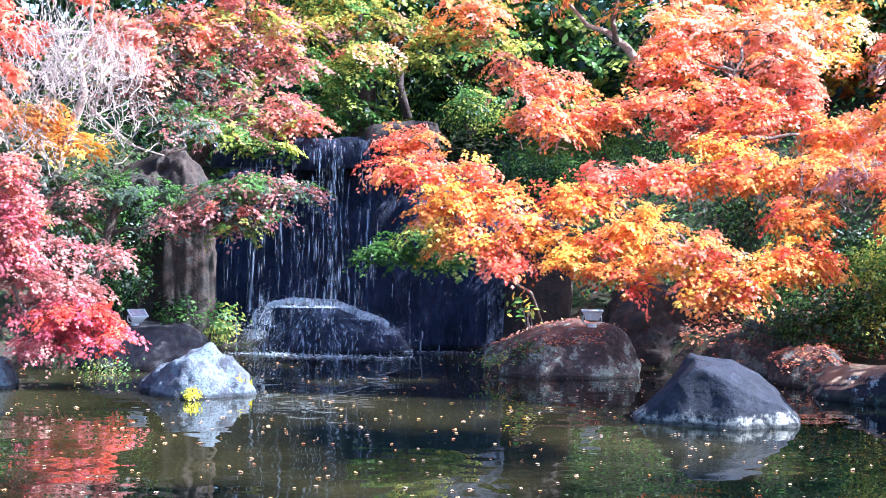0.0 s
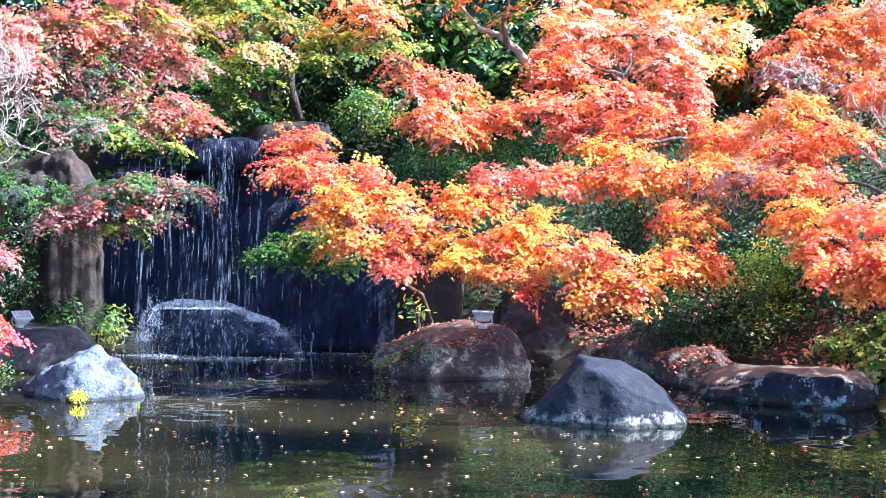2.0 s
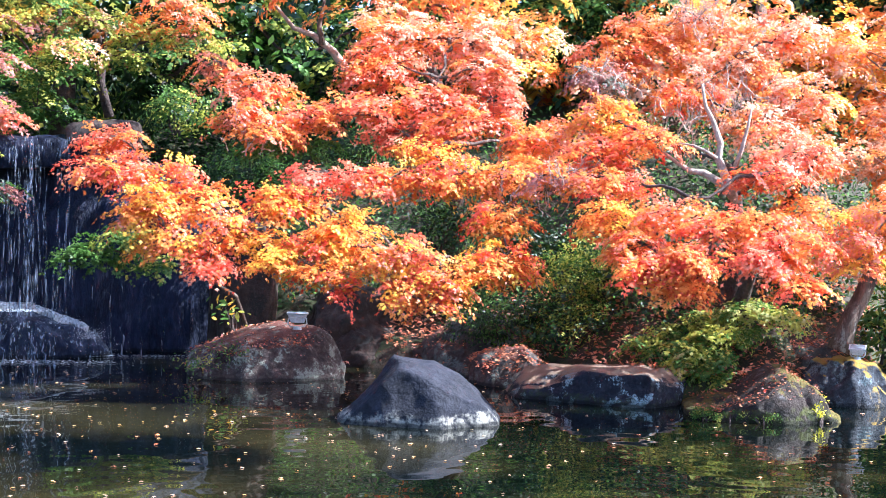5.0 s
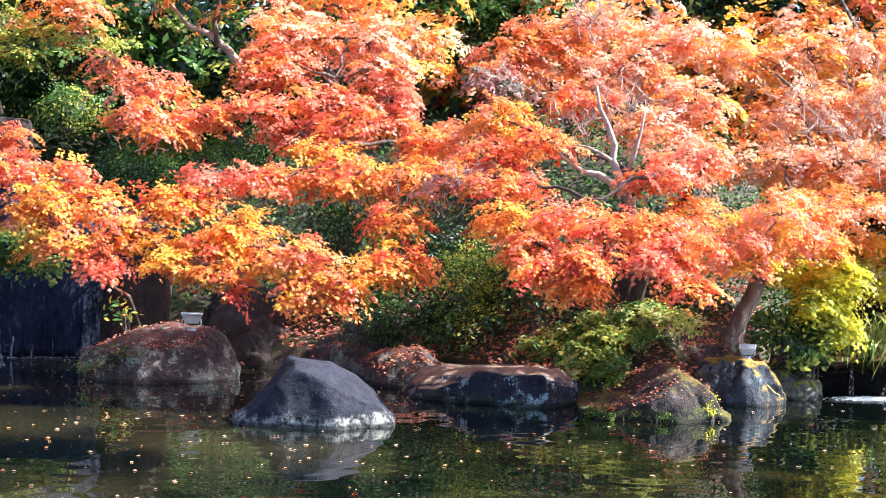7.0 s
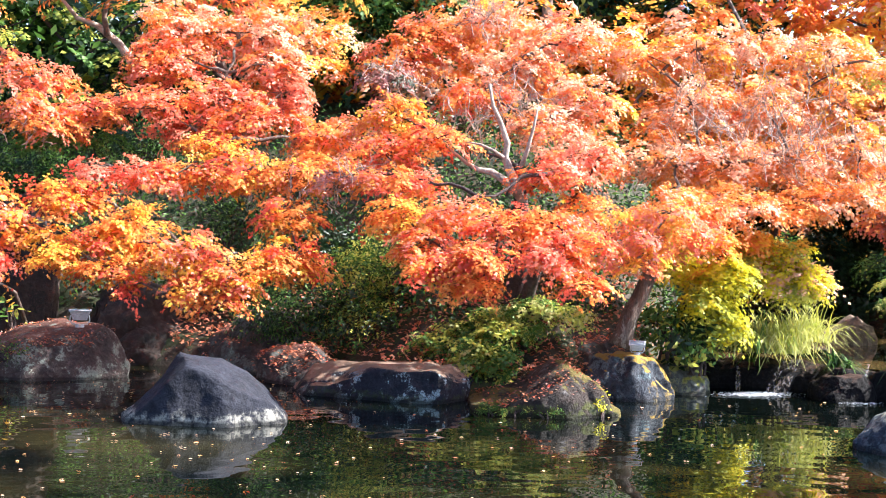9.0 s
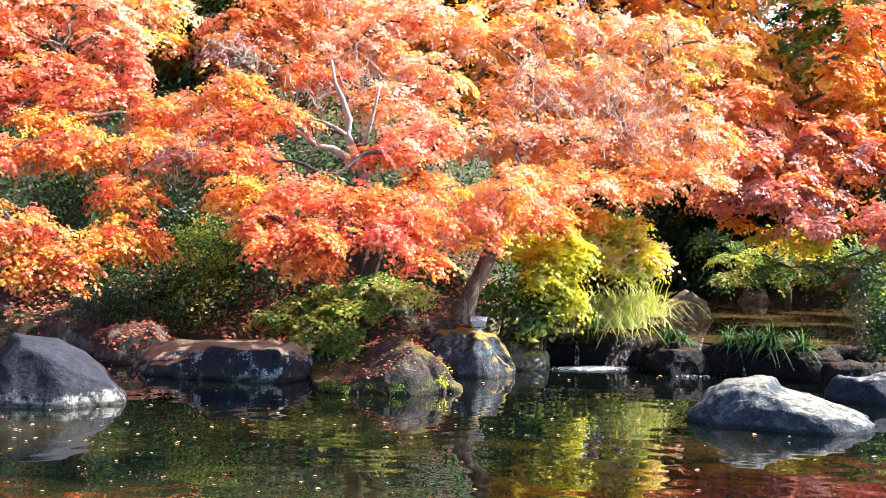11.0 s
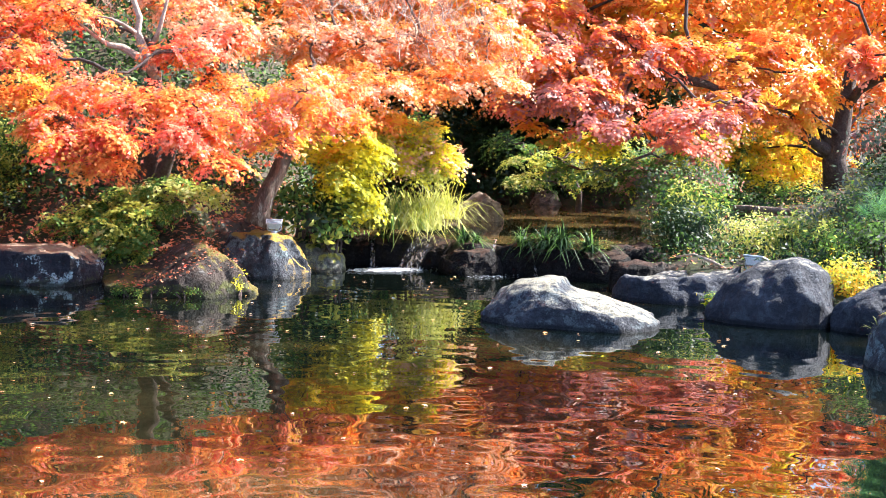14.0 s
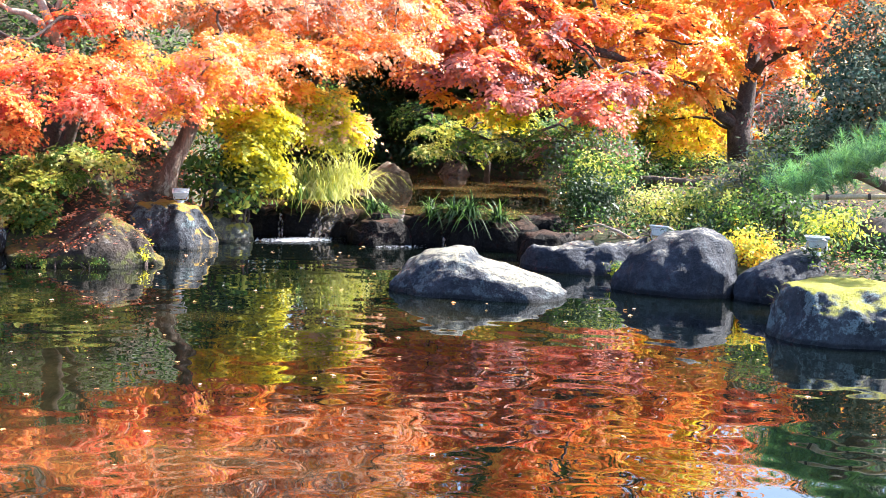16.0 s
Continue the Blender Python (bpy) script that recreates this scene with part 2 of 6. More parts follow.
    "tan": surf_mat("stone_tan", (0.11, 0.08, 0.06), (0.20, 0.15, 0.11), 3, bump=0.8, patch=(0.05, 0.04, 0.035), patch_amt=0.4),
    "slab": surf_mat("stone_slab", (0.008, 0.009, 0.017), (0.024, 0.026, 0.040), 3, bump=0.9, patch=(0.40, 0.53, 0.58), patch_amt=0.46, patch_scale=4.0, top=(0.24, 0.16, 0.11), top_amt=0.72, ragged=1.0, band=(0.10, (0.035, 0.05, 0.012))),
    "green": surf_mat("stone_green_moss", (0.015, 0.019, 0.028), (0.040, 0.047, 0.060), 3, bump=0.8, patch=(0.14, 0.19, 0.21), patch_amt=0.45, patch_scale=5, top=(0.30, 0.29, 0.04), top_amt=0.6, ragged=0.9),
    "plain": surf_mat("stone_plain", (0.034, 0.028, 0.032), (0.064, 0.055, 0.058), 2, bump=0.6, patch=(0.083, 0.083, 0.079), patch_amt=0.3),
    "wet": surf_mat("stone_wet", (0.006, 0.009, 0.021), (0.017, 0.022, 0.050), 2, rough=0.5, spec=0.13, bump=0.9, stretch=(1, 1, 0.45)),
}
BARK = surf_mat("bark_brown", (0.07, 0.045, 0.035), (0.16, 0.11, 0.085), 8, bump=0.6, stretch=(1, 1, 0.35), patch=(0.3, 0.28, 0.24), patch_amt=0.3, patch_scale=6)
PALE_BARK = surf_mat("bark_pale", (0.29, 0.21, 0.17), (0.44, 0.34, 0.28), 9, bump=0.4)
# lighter copy of PALE_BARK: sunlight on the twigs put into the colour
SUNLIT_BARK = surf_mat("bark_sunlit", (0.34, 0.26, 0.22), (0.48, 0.39, 0.34), 9, bump=0.3)
DARK_BARK = surf_mat("bark_dark", (0.035, 0.022, 0.02), (0.08, 0.055, 0.05), 8, bump=0.6)
SOIL = surf_mat("soil_with_litter", (0.022, 0.018, 0.012), (0.055, 0.036, 0.022), 2.0, bump=0.6, patch=(0.03, 0.045, 0.012), patch_amt=0.6, speck=(0.25, 0.08, 0.04))
WATER = water_mat("pond_water", (0.0015, 0.0028, 0.002), (0.032, 0.027, 0.010))
# brown shallow water; golden reflections are put into its lighter colour
UPPER_WATER = water_mat("upper_water", (0.09, 0.058, 0.022), (0.24, 0.16, 0.06), 0.003)
FILM = fall_mat("water_film", 0.75, (0.36, 0.30, 0.27))
FALL, FOAM = fall_mat("falling_water", 0.42, (0.27, 0.31, 0.40)), fall_mat("foam", 0.95, (0.78, 0.83, 0.90))
METAL = surf_mat("painted_metal", (0.46, 0.48, 0.50), (0.56, 0.58, 0.60), 12, rough=0.45, bump=0.05, spec=0.5)
LAMP_GLASS = surf_mat("lamp_glass", (0.25, 0.3, 0.34), (0.3, 0.35, 0.4), 3, rough=0.08, bump=0.0, spec=0.8)
BAMBOO = surf_mat("bamboo", (0.35, 0.27, 0.16), (0.5, 0.4, 0.26), 10, rough=0.5)


# ---- mesh helpers ----
def mesh_from(name, verts, faces, mats, smooth=False, index=None):
    me = bpy.data.meshes.new(name)
    me.from_pydata([tuple(v) for v in verts], [], faces)
    for mt in (mats if isinstance(mats, (list, tuple)) else [mats]):
        me.materials.append(mt)
    if smooth:
        me.polygons.foreach_set("use_smooth", [True] * len(me.polygons))
    if index is not None:
        me.polygons.foreach_set("material_index", index)
    me.update()
    return me


def part(name, me, parent, label=""):
    ob = new(name, me)
    ob.parent = parent
    return tagged(ob, label) if label else ob


def thing(name, label, category, m, group="", kind=""):
    ob = new(name)
    ob.empty_display_size = 0.1
    ob.matrix_world = m
    return tagged(ob, label, category, group, kind)


def tube(points, radii, sides=6):
    """A tapered round limb along the points; returns its vertices and faces."""
    pts = [Vector(p) for p in points]
    verts, faces = [], []
    for i, p in enumerate(pts):
        d = (pts[min(i + 1, len(pts) - 1)] - pts[max(i - 1, 0)]).normalized()
        a = d.cross(Vector((0.31, 0.87, 0.38))).normalized()
        b = d.cross(a)
        for k in range(sides):
            w = 2 * math.pi * k / sides
            verts.append(p + (a * math.cos(w) + b * math.sin(w)) * radii[i])
        if i:
            for k in range(sides):
                q, r = (i - 1) * sides, i * sides
                faces.append((q + k, q + (k + 1) % sides, r + (k + 1) % sides, r + k))
    faces.append(tuple(range(sides - 1, -1, -1)))
    faces.append(tuple(range(len(verts) - sides, len(verts))))
    return verts, faces


def bend(a, b, n=7, lift=0.12, wob=0.06, rng=None):
    """Points of a gently crooked limb from a to b."""
    rng = rng or random
    a, b = Vector(a), Vector(b)
    ln = (b - a).length
    out = []
    for i in range(n):
        f = i / (n - 1)
        p = a.lerp(b, f)
        p.z += math.sin(f * math.pi) * lift * ln
        if 0 < i < n - 1:
            p += Vector((rng.uniform(-1, 1), rng.uniform(-1, 1), rng.uniform(-1, 1))) * wob * ln * 0.5
        out.append(p)
    return out


def merge(pieces):
    verts, faces = [], []
    for v, f in pieces:
        o = len(verts)
        verts += list(v)
        faces += [tuple(i + o for i in q) for q in f]
    return verts, faces


def star_leaf(tips=5, notch=0.38):
    pts = []
    for i in range(tips):
        a = math.pi / 2 + (i - (tips - 1) / 2) * radians(62)
        ln = 1.0 - 0.16 * abs(i - (tips - 1) / 2)
        pts.append((math.cos(a) * ln, math.sin(a) * ln, -0.12 * ln))
        if i < tips - 1:
            b = a + radians(31)
            pts.append((math.cos(b) * notch, math.sin(b) * notch, 0.05))
    pts.append((0, -0.25, 0.03))
    return np.array(pts)


MAPLE = star_leaf(5)
SMALL_MAPLE = star_leaf(3, 0.45)
OVAL = np.array([(0, -1, 0), (0.42, -0.2, 0.08), (0.30, 0.55, 0.06), (0, 1, -0.08), (-0.30, 0.55, 0.06), (-0.42, -0.2, 0.08)])
KITE = np.array([(0, -0.55, 0.02), (0.78, 0.1, -0.05), (0, 1, -0.08), (-0.78, 0.1, -0.05)])
LOZENGE = np.array([(0, -1, 0), (0.45, 0.1, 0.08), (0, 1, -0.06), (-0.45, 0.1, 0.08)])


def leaf_mesh(name, pos, size, normal, shape, keys, index, tip=None):
    """Many leaves in one mesh: a copy of the shape at every place, facing its normal, its point towards tip or turned at random."""
    n, k = len(pos), len(shape)
    normal = normal / np.linalg.norm(normal, axis=1, keepdims=True)
    ref = np.random.normal(size=(n, 3)) if tip is None else np.cross(tip, normal) + np.random.normal(size=(n, 3)) * 0.05
    a = np.cross(normal, ref) if tip is None else ref
    a /= np.linalg.norm(a, axis=1, keepdims=True)
    b = np.cross(normal, a)
    s = shape[None] * size[:, None, None]
    co = pos[:, None] + s[..., :1] * a[:, None] + s[..., 1:2] * b[:, None] + s[..., 2:] * normal[:, None]
    me = bpy.data.meshes.new(name)
    me.vertices.add(n * k)
    me.vertices.foreach_set("co", co.astype(np.float32).ravel())
    me.loops.add(n * k)
    me.loops.foreach_set("vertex_index", np.arange(n * k, dtype=np.int32))
    me.polygons.add(n)
    me.polygons.foreach_set("loop_start", np.arange(0, n * k, k, dtype=np.int32))
    me.polygons.foreach_set("loop_total", np.full(n, k, dtype=np.int32))
    for key in keys:
        me.materials.append(LEAF[key])
    me.polygons.foreach_set("material_index", np.asarray(index, dtype=np.int32))
    me.update(calc_edges=True)
    return me


class Foliage:
    """Collects the leaves of one crown."""

    def __init__(self):
        self.pos, self.size, self.nor, self.tip, self.mat, self.keys = [], [], [], [], [], []

    def tints(self, mix, m):
        w = np.array([1.0 / (1 + 0.55 * i) for i in range(len(mix))])
        for ch in mix:
            if ch not in self.keys:
                self.keys.append(ch)
        return np.random.choice(len(mix), m, p=w / w.sum())

    def store(self, p, nor, tip, size, mix, key):
        self.pos.append(p); self.nor.append(nor); self.tip.append(tip); self.size.append(size)
        self.mat.append(np.array([self.keys.index(mix[i]) for i in key]))

    def mass(self, c, r, n, mix, leaf=0.045, clump=0.115, flat=0.36, up=0.5, shell=0.45):
        """n leaves in a rounded mass with centre c and half sizes r, gathered in small clumps; mix: letters of LEAF, the first the most."""
        c, r = np.array(c), np.array(r)
        m = max(3, n // 42)
        d = np.random.normal(size=(m, 3))
        d /= np.linalg.norm(d, axis=1, keepdims=True)
        cl = d * np.random.rand(m, 1) ** shell * r
        cl[:, 2] -= 0.25 * r[2] * (cl[:, 0] ** 2 / r[0] ** 2 + cl[:, 1] ** 2 / r[1] ** 2)
        cm = self.tints(mix, m)
        pick = np.random.randint(0, m, n)
        p = c + cl[pick] + np.random.normal(size=(n, 3)) * np.array([clump, clump, clump * flat])
        key = np.where(np.random.rand(n) < 0.87, cm[pick], self.tints(mix, n))
        face = np.random.normal(size=(m, 3)) * 0.45 + cl / r * 0.7
        face[:, 2] += up
        nor = face[pick] + np.random.normal(size=(n, 3)) * 0.26
        self.store(p, nor, np.random.normal(size=(n, 3)), leaf * np.random.uniform(0.65, 1.25, n), mix, key)
        return c + cl

    def spray(self, c, r, n, mix, leaf=0.045, per=58, droop=1.0):
        """n leaves on flat, drooping fans that overlap like shingles, in a layer with centre c and half sizes r; the leaves hang with their points outward and down."""
        c, r = np.array(c), np.array(r)
        n, leaf = int(n * 1.3), leaf * 1.12
        m = max(3, n // per)
        d = np.random.normal(size=(m, 3))
        d /= np.linalg.norm(d, axis=1, keepdims=True)
        cl = d * np.random.rand(m, 1) ** 0.4 * r * np.array([1.06, 1.06, 1.0])
        cl[:, 2] -= 0.25 * r[2] * (cl[:, 0] ** 2 / r[0] ** 2 + cl[:, 1] ** 2 / r[1] ** 2)
        o = cl / r * np.array([1.0, 1.0, 0.0]) + np.random.normal(size=(m, 3)) * np.array([0.55, 0.55, 0.0])
        o /= np.linalg.norm(o, axis=1, keepdims=True) + 1e-6
        side = np.stack([-o[:, 1], o[:, 0], np.random.normal(size=m) * 0.22], -1)
        size = leaf * 6.2 * np.random.uniform(0.7, 1.35, m)
        lean = np.random.uniform(0.05, 0.5, m) * droop + np.clip(-cl[:, 2] / r[2], 0, 1) * 0.25
        lobes, phase = np.random.randint(3, 6, m), np.random.uniform(0, 6.3, m)
        cm = self.tints(mix, m)
        k = np.random.randint(0, m, n)
        th = np.random.uniform(0, 2 * np.pi, n)
        rad = np.sqrt(np.random.rand(n)) * (0.78 + 0.26 * np.cos(lobes[k] * th + phase[k]))
        u, w = 0.85 * rad * np.cos(th), 0.75 * rad * np.sin(th)
        ang = lean[k] + 0.75 * np.clip(u + 0.25, 0, 1.3)
        up = np.array([0.0, 0.0, 1.0])
        fall = (np.sin(lean[k]) * u + 0.42 * np.clip(u + 0.25, 0, 2) ** 2 + 0.16 * w * w)
        p = c + cl[k] + (o[k] * (u * np.cos(lean[k]))[:, None] + side[k] * w[:, None] - up * fall[:, None]) * size[k][:, None]
        p += np.random.normal(size=(n, 3)) * leaf * np.array([0.3, 0.3, 0.34])
        nor = up * np.cos(ang)[:, None] + o[k] * np.sin(ang)[:, None] + side[k] * (w * 0.5)[:, None] + np.random.normal(size=(n, 3)) * 0.24
        tip = o[k] * np.cos(ang)[:, None] - up * np.sin(ang)[:, None] + side[k] * w[:, None] + np.random.normal(size=(n, 3)) * 0.5
        key = np.where(np.random.rand(n) < 0.9, cm[k], self.tints(mix, n))
        self.store(p, nor, tip, leaf * np.random.uniform(0.7, 1.2, n), mix, key)
        return c + cl

    def mesh(self, name, shape=None):
        join = np.concatenate
        return leaf_mesh(name, join(self.pos), join(self.size), join(self.nor), MAPLE if shape is None else shape, self.keys, join(self.mat), join(self.tip))


class Tree:
    """A broadleaf tree: trunk, limbs that reach its sprays, bare twigs and a crown of single leaves."""

    def __init__(self, name, label, category, trunk, radii, bark, group="", seed=1):
        self.base = Vector(trunk[0])
        self.rng = random.Random(seed)
        self.ob = thing(name, label, category, Matrix.Translation(self.base), group)
        self.bark, self.trunk, self.leaves, self.twigs = bark, [Vector(p) for p in trunk], Foliage(), []
        self.nodes = [Vector(p) for p in trunk[1:]]
        v, f = tube([p - self.base for p in self.trunk], radii, 12)
        part("trunk", mesh_from("trunk", v, f, bark, True), self.ob)

    def limb(self, points, r0, r1, bark=None, name="limb"):
        n = len(points)
        v, f = tube([Vector(p) - self.base for p in points], [r0 + (r1 - r0) * i / (n - 1) for i in range(n)], 8)
        return part(name, mesh_from(name, v, f, bark or self.bark, True), self.ob)

    def spray(self, x, y, z, rx, ry, rz, mix, n, leaf=0.045, start=None, r0=0.035, **kw):
        cl = self.leaves.spray((x - self.base.x, y - self.base.y, z - self.base.z), (rx, ry, rz), n, mix, leaf, **kw)
        c = Vector((x, y, z))
        s = Vector(start) if start else min(self.nodes, key=lambda p: (p - c).length + (0.6 if p.z > c.z else 0))
        far = (s - c).length
        pts = bend(s, c, 7, 0.05, 0.10, self.rng)
        self.limb(pts, min(r0, 0.012 + 0.014 * far), 0.007)
        self.nodes += pts[3:]
        for q in cl[:: max(1, len(cl) // 7)]:
            self.twigs.append(tube(bend(c - self.base, q, 4, 0.03, 0.15, self.rng), [0.008, 0.006, 0.004, 0.002], 4))

    def twig_fan(self, x, y, z, r, n, thick=0.0052, bark=None):
        """Leafless twigs that fan upward and outward from a point."""
        ps, c = [], Vector((x, y, z)) - self.base
        for i in range(n):
            root = c + Vector((self.rng.gauss(0, 0.42), self.rng.gauss(0, 0.3), self.rng.gauss(-0.15, 0.26))) * r
            d = Vector((self.rng.gauss(0, 0.6), self.rng.gauss(0, 0.6), self.rng.gauss(0.75, 0.35))).normalized()
            e = root + d * r * self.rng.uniform(0.35, 0.8)
            pts = bend(root, e, 5, -0.05, 0.22, self.rng)
            ps.append(tube(pts, [thick * 1.3, thick * 1.1, thick * 0.9, thick * 0.6, thick * 0.35], 4))
            for j in range(6):
                s = pts[self.rng.choice((1, 2, 3, 3, 4))]
                g = s + (d + Vector((self.rng.gauss(0, 0.5), self.rng.gauss(0, 0.5), self.rng.gauss(0.1, 0.4)))).normalized() * r * self.rng.uniform(0.12, 0.34)
                ps.append(tube(bend(s, g, 3, 0.0, 0.15, self.rng), [thick * 0.6, thick * 0.45, thick * 0.25], 3))
        v, f = merge(ps)
        tagged(part("twig_tangle", mesh_from("twig_tangle", v, f, bark or PALE_BARK), self.ob, "bare pale twigs"), kind="stuff")

    def finish(self, shape=SMALL_MAPLE, label=""):
        if self.twigs:
            v, f = merge(self.twigs)
            tagged(part("twig_tangle", mesh_from("twig_tangle", v, f, self.bark), self.ob), kind="stuff")
        if self.leaves.pos:
            part("crown", self.leaves.mesh("crown", shape), self.ob, label)


def shrub(name, label, category, x, y, z, r, n, mix, leaf=0.05, shape=OVAL, group="", clump=0.10, flat=0.7, up=0.6):
    """A bush: a few stems from the ground and a ragged mass of leaves."""
    ob = thing(name, label, category, pose(x, y, z), group)
    fo = Foliage()
    fo.mass((0, 0, r[2]), r, n, mix, leaf, clump, flat, up, shell=0.35)
    rng = random.Random(int(abs(x * 131 + y * 17)))
    for i in range(5):
        v, f = (tube(bend((rng.uniform(-.1, .1), rng.uniform(-.1, .1), -0.1), (rng.uniform(-.6, .6) * r[0], rng.uniform(-.6, .6) * r[1], r[2] * rng.uniform(0.8, 1.4)), 5, 0, 0.1, rng),
                       [0.02, 0.016, 0.012, 0.008, 0.004], 5))
        part("stem", mesh_from("stem", v, f, DARK_BARK), ob)
    part("foliage", fo.mesh("foliage", shape), ob)
    return ob


LITTER = []      # places where fallen leaves lie on the rocks


def boulder(name, label, x, y, z, yaw, width, depth, profile, stone, seed, blunt=0.6, rough=0.06, sink=0.5, nu=72, nv=44, category="rock", group="pond rocks", parent=None):
    """A natural stone. profile: its height at places along its width, from -1 to 1; blunt: 1 round, towards 0 blocky."""
    us, hs = [p[0] for p in profile], [p[1] for p in profile]
    hw, verts, faces = width / 2, [], []
    rng, hmax, cuts = random.Random(seed), max(hs), []
    for i in range(14):
        n = Vector((rng.uniform(-1, 1), rng.uniform(-1.2, 0.8), rng.uniform(-0.15, 1.0))).normalized()
        reach = math.sqrt((n.x * hw) ** 2 + (n.y * depth / 2) ** 2 + (n.z * hmax) ** 2)
        cuts.append((n, reach * (rng.uniform(0.68, 0.96) if blunt > 0.8 else rng.uniform(0.82, 1.02) if blunt > 0.5 else rng.uniform(0.96, 1.16))))
    off = Vector((seed * 7.3, seed * 3.1, seed * 1.7))
    for i in range(nu + 1):
        u = -math.cos(math.pi * i / nu)
        u = math.copysign(abs(u) ** 0.9, u)
        h = float(np.interp(u, us, hs))
        dd = depth / 2 * max(0.0, 1 - abs(u) ** (2.6 if blunt > 0.5 else 4.5)) ** (1 / (2.2 if blunt > 0.5 else 2.8)) + 0.02
        for j in range(nv + 1):
            if j == 0 or j == nv:
                v, w = (-1.06 if j == 0 else 1.06) * dd, -sink
            else:
                th = math.pi * (j - 1) / (nv - 2)
                c, s = math.cos(th), math.sin(th)
                v = -math.copysign(abs(c) ** blunt, c) * dd
                w = max(s, 0.0) ** blunt * h
            p = Vector((u * hw, v, w))
            for n, reach in cuts:
                over = n.dot(p) - reach
                if over > 0:
                    p -= n * over * 0.85
            q = p * 1.0 + off
            d = noise.fractal(q * 1.3, 0.9, 2.1, 4) * rough * 1.5 + noise.fractal(q * 3.2, 0.8, 2.2, 4) * rough * 0.9
            vo = noise.voronoi(q * 2.2)[0]
            d += (vo[1] - vo[0] - 0.25) * -rough * 1.1
            out = Vector((u * 0.6, v / max(dd, 0.05), w / max(h, 0.1) * 1.0))
            out = out.normalized() if out.length > 0 else Vector((0, 0, 1))
            k = 1.0 if j not in (0, nv) else 0.3
            p += Vector((out.x * 0.7, out.y, out.z * 0.75)) * d * k
            verts.append(p)
    m = nv + 1
    for i in range(nu):
        for j in range(nv):
            a = i * m + j
            faces.append((a, a + m, a + m + 1, a + 1))
        faces.append((i * m, i * m + nv, (i + 1) * m + nv, (i + 1) * m))
    faces.append(tuple(range(m)))
    faces.append(tuple(range(nu * m + m - 1, nu * m - 1, -1)))
    me = mesh_from(name, verts, faces, STONE[stone] if isinstance(stone, str) else stone, True)
    bm = bmesh.new()
    bm.from_mesh(me)
    bmesh.ops.recalc_face_normals(bm, faces=bm.faces)
    bm.to_mesh(me)
    bm.free()
    ob = new(name, me)
    ob.matrix_world = pose(x, y, z, 0, 0, yaw)
    if parent:
        ob.parent = parent
        ob.matrix_parent_inverse = parent.matrix_world.inverted()
        return tagged(ob, label)
    if stone in ("litter", "crest", "bank"):
        for poly in me.polygons:
            if poly.normal.z > 0.58 and poly.center.z > 0.08:
                for _ in range(rng.choice((0, 1, 1))):
                    c = ob.matrix_world @ poly.center
                    LITTER.append((c.x + rng.gauss(0, 0.03), c.y + rng.gauss(0, 0.03), c.z + 0.01 + rng.uniform(0, 0.015)))
    return tagged(ob, label, category, group)


# ---- ground, water ----
SHORE_AZ = [-180, -120, -70, -40, -22, -15, -10, 2, 6, 12, 16, 19, 24, 27, 29, 34, 39.5, 43, 48, 53, 60, 75, 100, 140, 180]
SHORE_R = [3.0, 3.2, 6.5, 13, 17, 18.6, 20.6, 21.2, 19.5, 18.4, 17.6, 16.2, 16.2, 17.6, 18.9, 18.6, 18.0, 16.2, 15.2, 13.6, 11.5, 8, 4.2, 3.2, 3.0]


def ground_height(az, r):
    """Pond bed, near bank, the shore with its slope behind, and the upper basin beyond the dam."""
    s = float(np.interp(az, SHORE_AZ, SHORE_R))
    if r < 2.4 or (abs(az) > 88 and r < 40):
        return 0.45
    if r < 3.6:
        return 0.45 - 1.25 * (r - 2.4) / 1.2
    q = r - s
    if q < 0:
        return max(-0.8, -0.8 + 0.7 * max(0.0, 1 + q / 0.8))
    valley = max(0.0, min(1.0, (az - 27) / 2.0)) * max(0.0, min(1.0, (42.5 - az) / 1.5))
    bank = 0.15 + 0.5 * min(1, q / 1.2) + 2.2 * max(0, min(1, (q - 1.0) / 4.0)) ** 1.2 + 3.0 * max(0, min(1, (q - 5) / 12))
    flat = 0.22 + 0.12 * min(1, q / 1.0) + 0.6 * max(0, min(1, (q - 3) / 6))
    right = max(0.0, min(1.0, (az - 36) / 3.0))
    bank = bank * (1 - right) + flat * right
    basin = -0.1 if q < 8.0 else -0.1 + 0.9 * min(1, (q - 8.0) / 1.5) + 2.5 * max(0, min(1, (q - 10) / 14))
    if q < 0.45:
        basin = 0.22
    z = bank * (1 - valley) + basin * valley
    if r > 60:
        z += (2.0 - z) * min(1, (r - 60) / 200)
    return z


def build_ground():
    azs = np.concatenate([np.arange(-180, -24, 6), np.arange(-24, 60, 1.0), np.arange(60, 180, 6)])
    rs = np.concatenate([[0.0, 1.5], np.arange(2.4, 10, 0.8), np.arange(10, 30, 0.35), [31, 34, 38, 44, 52, 70, 100, 180, 400, 1000, 3000]])
    verts, faces = [], []
    for a in azs:
        for r in rs:
            x, y = r * math.sin(radians(a)), r * math.cos(radians(a))
            z = ground_height(a, r)
            if 10 < r < 50:
                z += noise.fractal(Vector((x * 0.8, y * 0.8, 3)), 1, 2, 4) * 0.12
            verts.append((x, y, z))
    m = len(rs)
    for i in range(len(azs)):
        k = (i + 1) % len(azs)
        for j in range(m - 1):
            faces.append((i * m + j, i * m + j + 1, k * m + j + 1, k * m + j))
    ob = new("ground", mesh_from("ground", verts, faces, SOIL, True))
    return tagged(ob, "brown soil banks with moss and fallen leaves", "ground", kind="structure")


build_ground()


